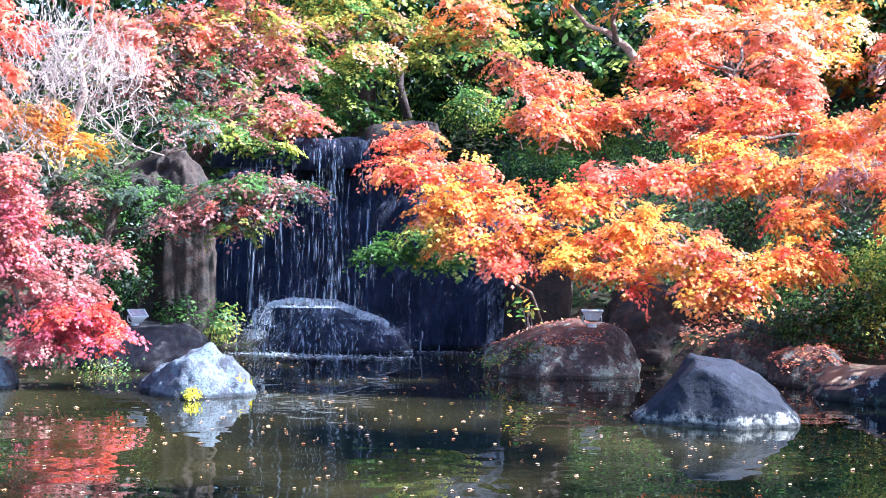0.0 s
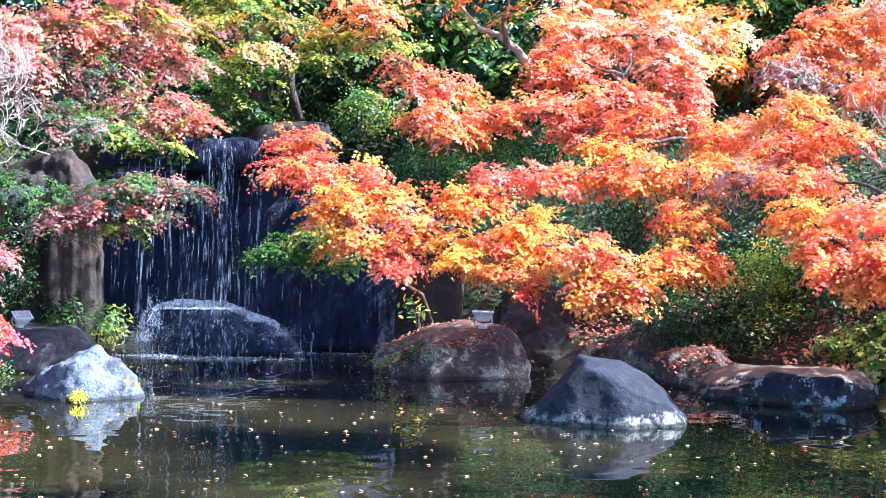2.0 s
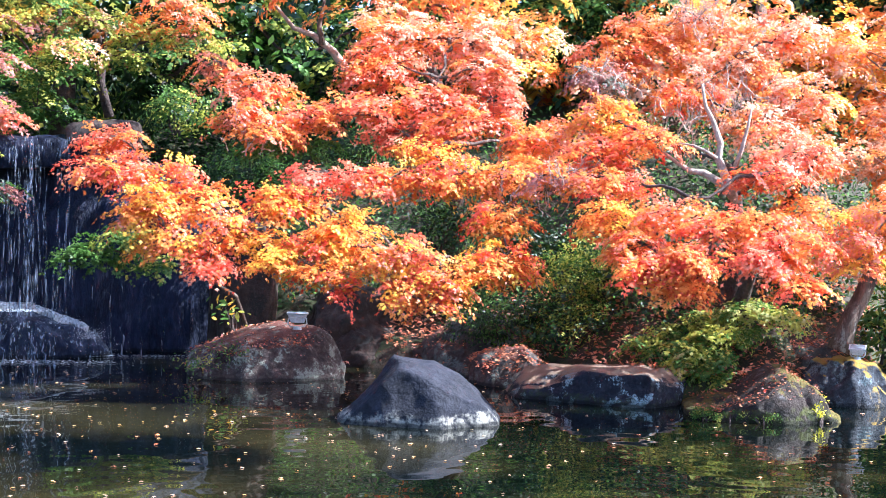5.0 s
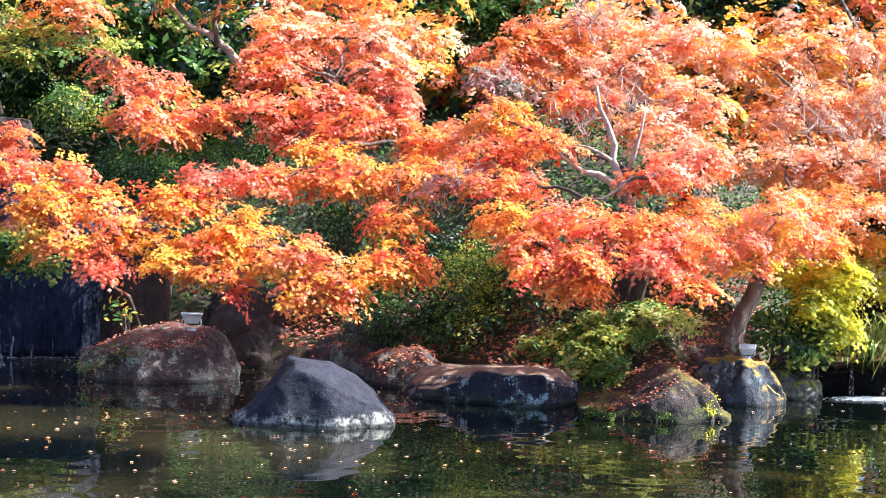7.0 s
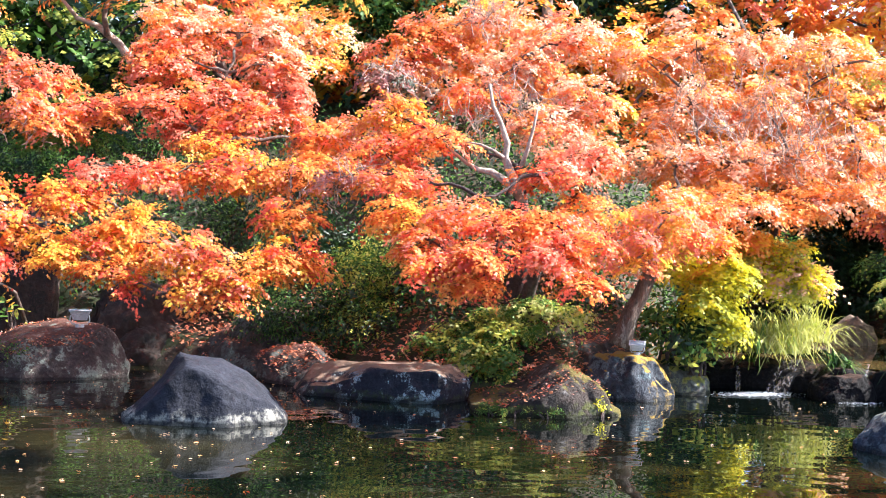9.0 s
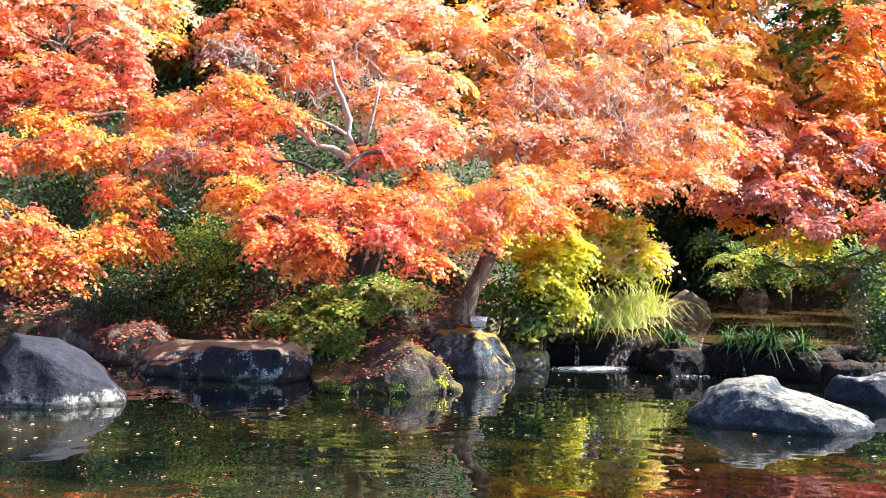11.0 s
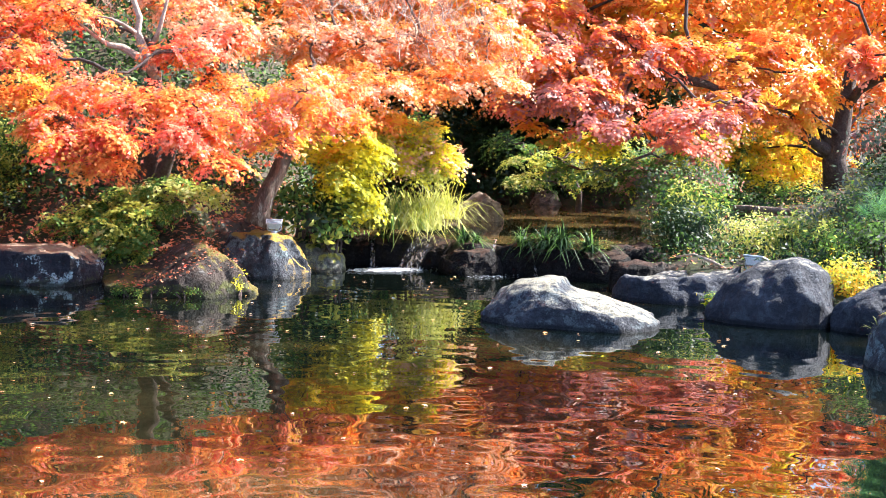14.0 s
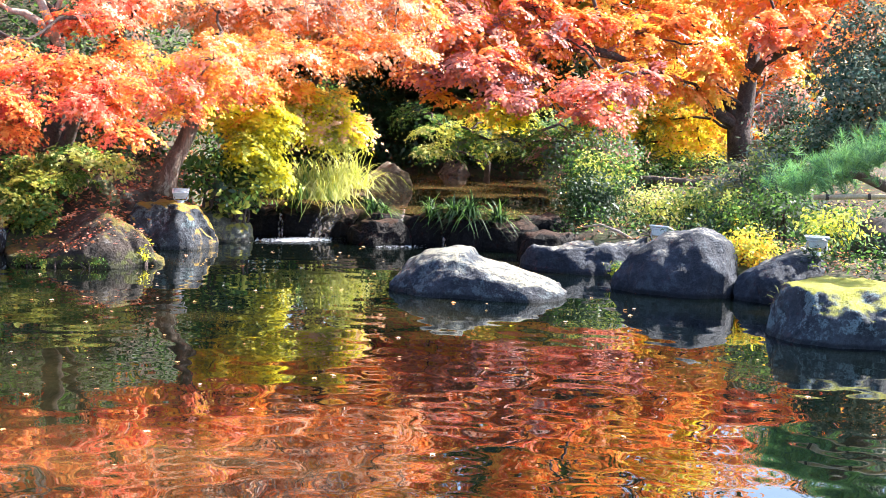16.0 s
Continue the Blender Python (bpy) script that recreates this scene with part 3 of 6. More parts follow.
def disc_sheet(name, label, pts, z, mat):
    ob = new(name, mesh_from(name, [(x, y, z) for x, y in pts], [tuple(range(len(pts)))], mat))
    return tagged(ob, label, "water", kind="structure")


def polar(az, r):
    return (r * math.sin(radians(az)), r * math.cos(radians(az)))


disc_sheet("water_pond", "dark green pond with gentle ripples and reflections", [polar(a, float(np.interp(a, SHORE_AZ, SHORE_R)) + 0.5) for a in range(-178, 181, 2)][::-1], 0.0, WATER)
disc_sheet("water_upper", "shallow brown upper pool behind the stone weir",
           [polar(a, float(np.interp(a, SHORE_AZ, SHORE_R)) + 0.05 + max(0, a - 39) * 0.8) for a in range(26, 43)] + [polar(a, 27.6) for a in range(42, 25, -1)], 0.33, UPPER_WATER)

# ---- rocks ----
boulder("rock", "pale lichen-spotted grey rock standing in the pond", -2.56, 15.54, 0, 2, 1.22, 0.9, [(-1, 0.03), (-0.74, 0.27), (-0.17, 0.37), (0.37, 0.52), (0.81, 0.46), (1, 0.03)], "lichen", 1, .55, .09)
boulder("rock", "grey lichen-covered rock at the pond edge", -4.84, 15.94, 0, 24.79, 0.61, 0.8, [(-1, 0.26), (-0.06, 0.36), (0.51, 0.31), (1, 0.03)], "lichen", 2, .6, .06)
boulder("rock", "broad flat-topped grey shore rock with a mossy foot", -3.6, 18.2, 0, 26.52, 1.66, 1.2, [(-1, 0.06), (-0.88, 0.29), (-0.36, 0.44), (0.01, 0.5), (0.59, 0.48), (0.9, 0.29), (1, 0.03)], "plain", 3, .5, .05)
boulder("rock", "low brown rock topped with red leaves, lichen on its front", 1.45, 18, 0, 3, 1.86, 1.5, [(-1, 0.1), (-0.85, 0.24), (-0.6, 0.36), (-0.2, 0.5), (0.14, 0.58), (0.65, 0.58), (0.85, 0.44), (1, 0.1)], "crest", 4, .22, .05)
boulder("boulder", "large smooth brown boulder in the shade of the bank", 2.93, 19.91, 0, 4.18, 1.73, 1.8, [(-1, 0.77), (-0.4, 1), (0.54, 0.95), (0.9, 0.59), (1, 0.18)], "brown", 5, .7, .10)
boulder("rock", "small brown rock at the foot of a boulder", 2.7, 19.2, 0, 22.84, 0.75, 0.8, [(-1, 0.24), (-0.22, 0.42), (0.67, 0.34), (1, 0.15)], "brown", 6, .7, .08)
boulder("boulder", "sloping grey boulder with fallen leaves on it", 4.31, 18.57, 0, -0.41, 1.9, 1.8, [(-1, 0.09), (-0.71, 0.43), (-0.36, 0.72), (0.07, 0.81), (0.57, 0.68), (1, 0.4)], "litter", 7, .8, .10)
boulder("rock", "brown rock at the waterline topped with red leaves", 4.28, 17.19, 0, 12.78, 0.95, 1, [(-1, 0.25), (-0.71, 0.39), (0.09, 0.44), (0.82, 0.43), (1, 0.18)], "litter", 8, .55, .06)
boulder("rock", "smooth dark blue-grey rock with a pale waterline", 2.61, 14.05, 0, -12.93, 1.54, 1.2, [(-1, 0.03), (-0.69, 0.26), (-0.35, 0.61), (0.21, 0.56), (0.5, 0.46), (0.83, 0.18), (1, 0.03)], "dark", 9, .6, .035)
boulder("pillar_rock", "tall weathered grey-brown rock wall beside the waterfall", -3.57, 19.32, 0.35, 9.4, 1.14, 0.9, [(-1, 1.5), (-0.88, 2.1), (-0.57, 2.35), (0.1, 2.45), (0.5, 2.3), (0.83, 2.15), (1, 1.6)], "brown", 10, .3, .14)
boulder("pillar_rock", "tall grey standing stone at the edge of the falls", 1.3, 20.1, 0.2, 8.6, 0.8, 0.8, [(-1, 1.84), (-0.33, 1.99), (0.87, 1.92), (1, 1.54)], "brown", 11, .45, .13)
boulder("rock", "long flat rock with blue-white lichen along the water", 4.97, 15.92, 0, -38.25, 2.1, 1.6, [(-1, 0.08), (-0.83, 0.25), (-0.22, 0.37), (0.44, 0.36), (0.93, 0.36), (1, 0.29)], "slab", 12, .13, .05)
boulder("rock", "leaf-strewn mossy rock sloping into the water", 6.28, 14.42, 0, -14, 1.56, 1.6, [(-1, 0.03), (-0.58, 0.09), (-0.23, 0.23), (0.04, 0.39), (0.23, 0.48), (0.35, 0.45), (0.6, 0.29), (0.82, 0.1), (1, 0.03)], "bank", 13, .45, .07)
boulder("rock", "squarish blue-grey rock with a golden moss top", 7.72, 15.38, 0, -14, 1.06, 1.2, [(-1.02, 0.32), (-0.81, 0.45), (0.07, 0.5), (0.71, 0.37), (1, 0.05)], "mossy", 14, .3, .06)
boulder("rock", "rounded pale rock with moss beside the weir", 8.58, 15.72, 0, 0, 0.8, 0.8, [(-1, 0.3), (-0.4, 0.47), (0.1, 0.44), (0.67, 0.26), (1, 0.06)], "velvet", 15, .6, .06)
boulder("rock", "leaf-covered mound of stone behind the shore rocks", 7.37, 16.15, 0.25, -3.57, 1.3, 1.2, [(-1, 0.1), (-0.47, 0.29), (0.26, 0.36), (1, 0.23)], "litter", 16, .6, .08)
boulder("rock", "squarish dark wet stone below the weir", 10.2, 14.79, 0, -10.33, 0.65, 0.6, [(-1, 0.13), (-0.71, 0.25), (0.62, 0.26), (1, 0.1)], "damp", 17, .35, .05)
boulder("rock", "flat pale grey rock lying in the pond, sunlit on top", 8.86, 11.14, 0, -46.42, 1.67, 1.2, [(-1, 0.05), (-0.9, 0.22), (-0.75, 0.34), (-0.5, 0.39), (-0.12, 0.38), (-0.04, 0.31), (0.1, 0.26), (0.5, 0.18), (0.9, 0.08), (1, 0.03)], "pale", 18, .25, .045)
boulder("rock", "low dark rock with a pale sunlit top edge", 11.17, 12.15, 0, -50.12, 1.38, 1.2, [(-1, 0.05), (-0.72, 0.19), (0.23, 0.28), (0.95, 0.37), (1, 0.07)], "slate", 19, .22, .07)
boulder("rock", "small brown rock behind the shore", 13.06, 13.8, 0.1, -28.59, 0.72, 0.6, [(-1, 0.06), (-0.6, 0.18), (0.3, 0.16), (1, 0.03)], "brown", 20, .7, .05)
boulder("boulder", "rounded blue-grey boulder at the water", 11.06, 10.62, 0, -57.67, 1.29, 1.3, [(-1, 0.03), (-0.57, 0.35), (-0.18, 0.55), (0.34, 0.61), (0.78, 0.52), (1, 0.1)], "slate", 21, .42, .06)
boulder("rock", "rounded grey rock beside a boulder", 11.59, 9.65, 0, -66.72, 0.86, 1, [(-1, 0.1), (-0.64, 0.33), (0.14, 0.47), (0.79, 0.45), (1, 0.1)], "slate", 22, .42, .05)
boulder("boulder", "square boulder with bright green moss on its flat top", 10.39, 7.87, 0, -70.29, 1.34, 1.5, [(-1, 0.18), (-0.84, 0.38), (-0.11, 0.45), (1, 0.54)], "green", 23, .35, .05)
boulder("boulder", "large brown boulder under the pine", 13.64, 9.73, 0.2, -38.99, 1.59, 1.6, [(-1, 0.03), (-0.87, 0.24), (-0.64, 0.46), (-0.09, 0.59), (1, 0.61)], "brown", 24, .6, .08)
boulder("rock", "tan angular rock with a sunlit face in the upper pool", 12.8, 18.55, 0.33, -20, 0.85, 0.9, [(-1, 0.08), (-0.5, 0.18), (0.1, 0.32), (0.5, 0.36), (0.75, 0.3), (1, 0.06)], "tan", 25, .35, .08)
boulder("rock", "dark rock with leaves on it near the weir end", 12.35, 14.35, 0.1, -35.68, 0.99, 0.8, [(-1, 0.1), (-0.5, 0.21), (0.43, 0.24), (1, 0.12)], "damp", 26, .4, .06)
boulder("rock", "small round rock in the upper pool", 16.37, 21.38, 0.33, -0.58, 0.71, 0.8, [(-1, 0.06), (-0.14, 0.28), (1, 0.04)], "tan", 27, .9, .04)

# ---- trees ----

tree = Tree("maple_tree", "crimson Japanese maple leaning over the shore", "tree", [(-5.23, 15.76, 0.26), (-5.07, 15.81, 0.98), (-4.93, 15.75, 1.59), (-4.77, 15.8, 2.13)], [.09,.07,.05,.03], BARK, "maples", 1)
tree.spray(-4.6, 15.64, 2.19, 0.33, 0.22, 0.39, "PVKM", 2665, 0.031)
tree.spray(-4.49, 15.57, 1.72, 0.33, 0.22, 0.37, "PMK", 2487, 0.031)
tree.spray(-4.51, 15.56, 1.3, 0.42, 0.22, 0.26, "PVM", 2221, 0.031)
tree.spray(-4.28, 16.25, 1.43, 0.49, 0.24, 0.21, "PVMS", 1912, 0.031)
tree.spray(-4.24, 15.64, 0.5, 0.33, 0.22, 0.13, "MP", 888, 0.031)
tree.spray(-4.07, 15.89, 1.05, 0.51, 0.25, 0.2, "PVM", 2025, 0.031)
tree.spray(-3.96, 15.71, 0.79, 0.58, 0.29, 0.18, "MR", 2176, 0.031)
tree.spray(-5.1, 15.69, 3.44, 0.86, 0.69, 0.86, "RK", 1262, 0.066)
tree.spray(-3.73, 15.76, 0.57, 0.56, 0.28, 0.15, "MR", 1658, 0.031)
tree.spray(-3.74, 16.58, 1.4, 0.47, 0.23, 0.15, "PVS", 1326, 0.031)
tree.spray(-4.82, 15.78, 4.61, 0.86, 0.69, 0.58, "RK", 841, 0.066)
tree.finish()

tree = Tree("maple_tree", "dull mauve and green maple reaching across the falls", "tree", [(-4.35, 18.08, 0.58), (-4.09, 18.14, 1.55), (-3.87, 18.19, 2.38), (-3.49, 18.17, 2.56), (-3.14, 18.13, 2.65)], [.07,.06,.045,.03,.02], BARK, "maples", 2)
tree.spray(-3.73, 18.02, 2.14, 0.63, 0.31, 0.21, "SG", 2132, 0.031)
tree.spray(-3.31, 18.3, 2.98, 0.45, 0.22, 0.24, "SGPV", 1658, 0.031)
tree.spray(-4.63, 17.81, 1.79, 0.53, 0.27, 0.25, "SGP", 2114, 0.031)
tree.spray(-4.44, 17.86, 2.16, 0.53, 0.27, 0.23, "SPG", 1912, 0.031)
tree.spray(-3.04, 17.64, 1.76, 0.37, 0.22, 0.12, "PVS", 710, 0.031)
tree.spray(-2.31, 17.65, 2.2, 0.79, 0.4, 0.15, "PGS", 2001, 0.031)
tree.spray(-4.94, 17.93, 2.36, 0.44, 0.22, 0.24, "SG", 1658, 0.031)
tree.spray(-2.61, 17.41, 1.9, 0.69, 0.35, 0.11, "PVKS", 1362, 0.031)
tree.spray(-2.36, 17.54, 1.72, 0.29, 0.22, 0.1, "LGP", 511, 0.031)
tree.spray(-1.76, 17.51, 2.16, 0.42, 0.3, 0.1, "PSG", 714, 0.031)
tree.spray(-2.25, 17.45, 2.19, 0.5, 0.3, 0.12, "SPG", 1020, 0.031)
tree.spray(-2.74, 17.39, 2.05, 0.5, 0.3, 0.12, "PSG", 1020, 0.031)
tree.spray(-3.12, 17.32, 1.76, 0.4, 0.3, 0.1, "PVS", 680, 0.031)
tree.spray(-2.09, 17.48, 1.87, 0.36, 0.3, 0.1, "GSP", 612, 0.031)
tree.spray(-2.41, 17.43, 1.75, 0.3, 0.3, 0.08, "LGS", 408, 0.031)
tree.finish()

tree = Tree("maple_tree", "half-bare maple with pale sunlit twigs", "tree", [(-5.15, 18.71, 1.52), (-4.79, 18.7, 2.66), (-4.51, 18.66, 3.3), (-4.53, 18.45, 3.84)], [.10,.08,.05,.02], PALE_BARK, "maples", 3)
tree.limb([(-4.44, 18.68, 3.16), (-4.08, 18.35, 2.87), (-3.75, 18.12, 2.65), (-3.4, 18.08, 2.55)], .022, .009, PALE_BARK)
tree.limb([(-4.64, 18.63, 2.87), (-4.74, 18.19, 3.06), (-5.01, 17.7, 2.62), (-5.23, 17.54, 2.41)], .022, .009, PALE_BARK)
tree.twig_fan(-4.45, 17.85, 3.38, 0.98, 69, 0.0052, SUNLIT_BARK)
tree.twig_fan(-4.62, 17.71, 3.76, 0.83, 66, 0.0052, SUNLIT_BARK)
tree.twig_fan(-4, 17.96, 3.53, 0.7, 51, 0.0052, SUNLIT_BARK)
tree.twig_fan(-4.99, 17.61, 3.35, 0.63, 39, 0.0052, SUNLIT_BARK)
tree.twig_fan(-3.8, 18, 2.92, 0.56, 27, 0.0052, SUNLIT_BARK)
tree.twig_fan(-4.86, 17.64, 2.62, 0.63, 27, 0.0052, SUNLIT_BARK)
tree.spray(-4.99, 18.12, 3.01, 0.51, 0.26, 0.24, "OYW", 1579, 0.036)
tree.spray(-4.52, 18.04, 2.71, 0.48, 0.24, 0.17, "OY", 1036, 0.036)
tree.spray(-5.51, 19.43, 4.15, 0.42, 0.22, 0.26, "RK", 1184, 0.036)
tree.spray(-4.37, 19.93, 4.15, 0.63, 0.32, 0.4, "KPW", 2665, 0.036)
tree.spray(-4.61, 19.97, 5.61, 1.43, 1.14, 0.89, "RKPV", 1805, 0.066)
tree.finish()

tree = Tree("maple_tree", "crimson and olive maple above the falls", "tree", [(-3.54, 20.9, 2.45), (-3.13, 20.77, 3.32), (-2.85, 20.7, 3.9), (-2.73, 20.62, 4.48)], [.13,.11,.08,.05], BARK, "maples", 4)
tree.spray(-2.8, 20.61, 4.48, 0.86, 0.43, 0.41, "PKL", 3554, 0.036)
tree.spray(-2.28, 20.88, 3.97, 0.65, 0.32, 0.27, "PGK", 1777, 0.036)
tree.spray(-3.37, 20.32, 3.74, 0.78, 0.39, 0.32, "PVSGK", 2606, 0.036)
tree.spray(-3.48, 20.1, 3.27, 0.49, 0.24, 0.28, "SGP", 1451, 0.036)
tree.spray(-2.41, 20.06, 3.28, 0.76, 0.38, 0.25, "PKGL", 2063, 0.036)
tree.spray(-2.9, 19.79, 2.99, 0.75, 0.38, 0.21, "LGPV", 1737, 0.036)
tree.spray(-3.79, 20.45, 4.37, 0.93, 0.46, 0.44, "PKSL", 4171, 0.036)
tree.spray(-4.22, 19.96, 3.7, 0.56, 0.28, 0.33, "PWS", 1974, 0.036)
tree.spray(-1.94, 19.91, 3.11, 0.55, 0.27, 0.17, "KPVL", 1026, 0.036)
tree.spray(-2.29, 19.67, 2.75, 0.61, 0.3, 0.1, "LG", 666, 0.036)
tree.spray(-2.99, 21.29, 5.79, 1.5, 1.2, 0.94, "RPG", 1986, 0.066)
tree.finish()

tree = Tree("maple_tree", "green maple turning yellow over the waterfall", "tree", [(-0.57, 22.99, 3.32), (-0.71, 22.99, 3.84), (-0.67, 22.99, 4.36), (-0.86, 22.88, 4.69), (-1.12, 22.77, 5.02)], [.075,.065,.055,.05,.03], DARK_BARK, "maples", 5)
tree.spray(-0.74, 21.99, 4.63, 0.91, 0.45, 0.21, "LWG", 1777, 0.036)
tree.spray(-1.58, 21.94, 4.82, 0.99, 0.49, 0.27, "LYG", 2438, 0.036)
tree.spray(-0.39, 22.5, 5.97, 1.57, 1.26, 0.98, "LGO", 2175, 0.066)
tree.spray(-0.08, 21.8, 4.45, 0.67, 0.34, 0.21, "LO", 1332, 0.036)
tree.spray(-0.23, 21.6, 4.13, 0.52, 0.26, 0.17, "LKG", 829, 0.036)
tree.spray(-1.54, 21.75, 3.36, 0.82, 0.41, 0.25, "G", 1954, 0.036)
tree.spray(-1.37, 21.56, 3.92, 0.74, 0.37, 0.21, "GL", 1481, 0.036)
tree.spray(-2.03, 21.5, 4.52, 0.67, 0.33, 0.21, "LOV", 1332, 0.036)
tree.spray(-1.2, 21.37, 4.17, 0.59, 0.29, 0.17, "LWK", 947, 0.036)
tree.spray(0.33, 21.6, 4.72, 0.6, 0.3, 0.34, "OKW", 1895, 0.036)
tree.spray(0.57, 21.39, 4.38, 0.52, 0.26, 0.21, "LOG", 1036, 0.036)
tree.finish()

tree = Tree("maple_tree", "large orange maple with layered sprays over the pond", "tree", [(4.1, 19.37, 0.9), (4.01, 19.19, 1.79), (3.95, 19.2, 2.88), (3.73, 19.24, 3.67), (3.43, 19.3, 4.4)], [.14,.12,.10,.07,.04], BARK, "maples", 6)
tree.limb([(2.65, 20.23, 3.9), (2.46, 20.25, 4.16), (2.18, 20.18, 4.36), (1.9, 20.11, 4.44), (1.62, 19.93, 4.72)], .07, .02, PALE_BARK)
tree.limb([(2.3, 20.17, 4.23), (2.25, 20.17, 4.49), (2.32, 20.17, 4.87)], .05, .02, BARK)
tree.twig_fan(4, 15.39, 2.13, 0.42, 16)
tree.twig_fan(1.16, 16.7, 2.79, 0.32, 14)
tree.spray(2.83, 17.82, 4.31, 0.5, 0.3, 0.19, "WO", 1515, 0.031)
tree.spray(3.06, 17.59, 4.06, 0.73, 0.37, 0.29, "WOK", 3554, 0.031)
tree.spray(3.75, 17.35, 4.04, 0.49, 0.3, 0.3, "WOK", 2463, 0.031)
tree.spray(3.26, 16.82, 3.26, 0.64, 0.32, 0.26, "KO", 2997, 0.031)
tree.spray(2.69, 17.3, 3.69, 0.61, 0.3, 0.3, "KO", 3080, 0.031)
tree.spray(3.84, 16.98, 3.68, 0.47, 0.3, 0.25, "WKO", 2084, 0.031)
tree.spray(3.59, 16.56, 3.04, 0.64, 0.32, 0.21, "OK", 2475, 0.031)
tree.spray(4.3, 17.2, 3.77, 0.49, 0.3, 0.17, "WOY", 1420, 0.031)
tree.spray(3.88, 16.72, 3.34, 0.35, 0.3, 0.24, "KK", 1563, 0.031)
tree.spray(2.71, 19.31, 5.44, 1.7, 1.3, 1.02, "OK", 2450, 0.066)
tree.spray(2.85, 16.62, 2.88, 0.47, 0.3, 0.18, "KR", 1610, 0.031)
tree.spray(4.44, 17.49, 4.2, 0.62, 0.31, 0.26, "WYO", 2665, 0.031)
tree.spray(2.42, 16.93, 3.2, 0.52, 0.3, 0.2, "KO", 1918, 0.031)
tree.spray(3.09, 16.2, 2.66, 0.51, 0.3, 0.19, "OYR", 1918, 0.031)
tree.spray(4.39, 19, 5.44, 1.36, 1.09, 1.02, "OYK", 1960, 0.066)
tree.spray(4.36, 16.37, 2.86, 0.46, 0.3, 0.26, "OK", 2179, 0.031)
tree.spray(3.27, 15.86, 2.4, 0.61, 0.31, 0.19, "OYR", 2344, 0.031)
tree.spray(3.9, 15.73, 2.43, 0.5, 0.3, 0.23, "OKY", 2398, 0.031)
tree.spray(1.81, 16.94, 3.07, 0.49, 0.3, 0.18, "KO", 1711, 0.031)
tree.spray(2.5, 15.89, 2.35, 0.47, 0.3, 0.16, "KO", 1610, 0.031)
tree.spray(3.66, 15.3, 1.98, 0.4, 0.3, 0.2, "OYR", 1777, 0.031)
tree.spray(1.6, 17.36, 2.74, 0.77, 0.39, 0.13, "G", 1693, 0.031)
tree.spray(3.67, 14.96, 1.53, 0.37, 0.3, 0.21, "OYR", 1741, 0.031)
tree.spray(1.96, 15.99, 2.4, 0.6, 0.31, 0.13, "KR", 1563, 0.031)
tree.spray(3.41, 14.93, 1.44, 0.29, 0.3, 0.18, "OYR", 1172, 0.031)
tree.spray(2.67, 15.08, 1.54, 0.31, 0.3, 0.25, "OKYR", 1777, 0.031)
tree.spray(2.08, 15.44, 1.84, 0.4, 0.3, 0.21, "OY", 1866, 0.031)
tree.spray(2.35, 15.22, 1.56, 0.37, 0.3, 0.19, "OKY", 1658, 0.031)
tree.spray(1.36, 16.81, 2.88, 0.55, 0.3, 0.15, "OK", 1462, 0.031)
tree.spray(1.12, 17.15, 3.4, 0.59, 0.3, 0.18, "KO", 1894, 0.031)
tree.spray(2.97, 14.84, 1.35, 0.32, 0.3, 0.24, "OKYR", 1762, 0.031)
tree.spray(1.65, 15.83, 2.19, 0.3, 0.3, 0.13, "ROY", 846, 0.031)
tree.spray(2.59, 14.91, 1.23, 0.25, 0.3, 0.2, "OKYR", 1194, 0.031)
tree.spray(1.11, 16.93, 3.09, 0.44, 0.3, 0.17, "OK", 1420, 0.031)
tree.spray(1.76, 15.39, 1.66, 0.42, 0.3, 0.21, "OYR", 1989, 0.031)
tree.spray(2.9, 14.76, 1.06, 0.19, 0.3, 0.09, "OYR", 382, 0.031)
tree.spray(2, 15.18, 1.19, 0.12, 0.3, 0.09, "RO", 255, 0.031)
tree.spray(0.76, 17.29, 3.68, 0.27, 0.3, 0.13, "OK", 639, 0.031)
tree.spray(1.83, 15.2, 1.36, 0.42, 0.3, 0.13, "OYR", 1231, 0.031)
tree.spray(1.34, 15.72, 2.06, 0.48, 0.3, 0.21, "OYR", 2239, 0.031)
tree.spray(1.27, 15.43, 1.57, 0.32, 0.3, 0.24, "YO", 1705, 0.031)
# high spray out of view, added to shade the maples by the falls
tree.spray(1.99, 17.49, 6.55, 0.92, 0.74, 0.55, "OKY", 718, 0.066)
tree.spray(0.86, 15.55, 1.8, 0.32, 0.3, 0.21, "OKY", 1492, 0.031)
# another unseen high spray, added for the same shade
tree.spray(3.51, 16.53, 6.53, 0.88, 0.71, 0.53, "OKY", 662, 0.066)
tree.spray(0.65, 15.47, 1.47, 0.27, 0.3, 0.19, "RKO", 1124, 0.031)
tree.spray(0.45, 15.77, 2.08, 0.48, 0.3, 0.21, "OKYR", 2239, 0.031)
tree.spray(0.27, 15.49, 1.66, 0.45, 0.3, 0.16, "OKY", 1610, 0.031)
tree.spray(0.08, 16.01, 2.39, 0.55, 0.3, 0.2, "OKYR", 2250, 0.031)
tree.spray(0.03, 15.65, 1.99, 0.38, 0.3, 0.23, "OYK", 1918, 0.031)
tree.spray(-0.32, 16.16, 2.72, 0.39, 0.3, 0.15, "KRO", 1243, 0.031)
tree.spray(-0.49, 15.93, 2.43, 0.34, 0.3, 0.19, "KRO", 1321, 0.031)
# three unseen sprays overhead, added to keep the sun off the falls
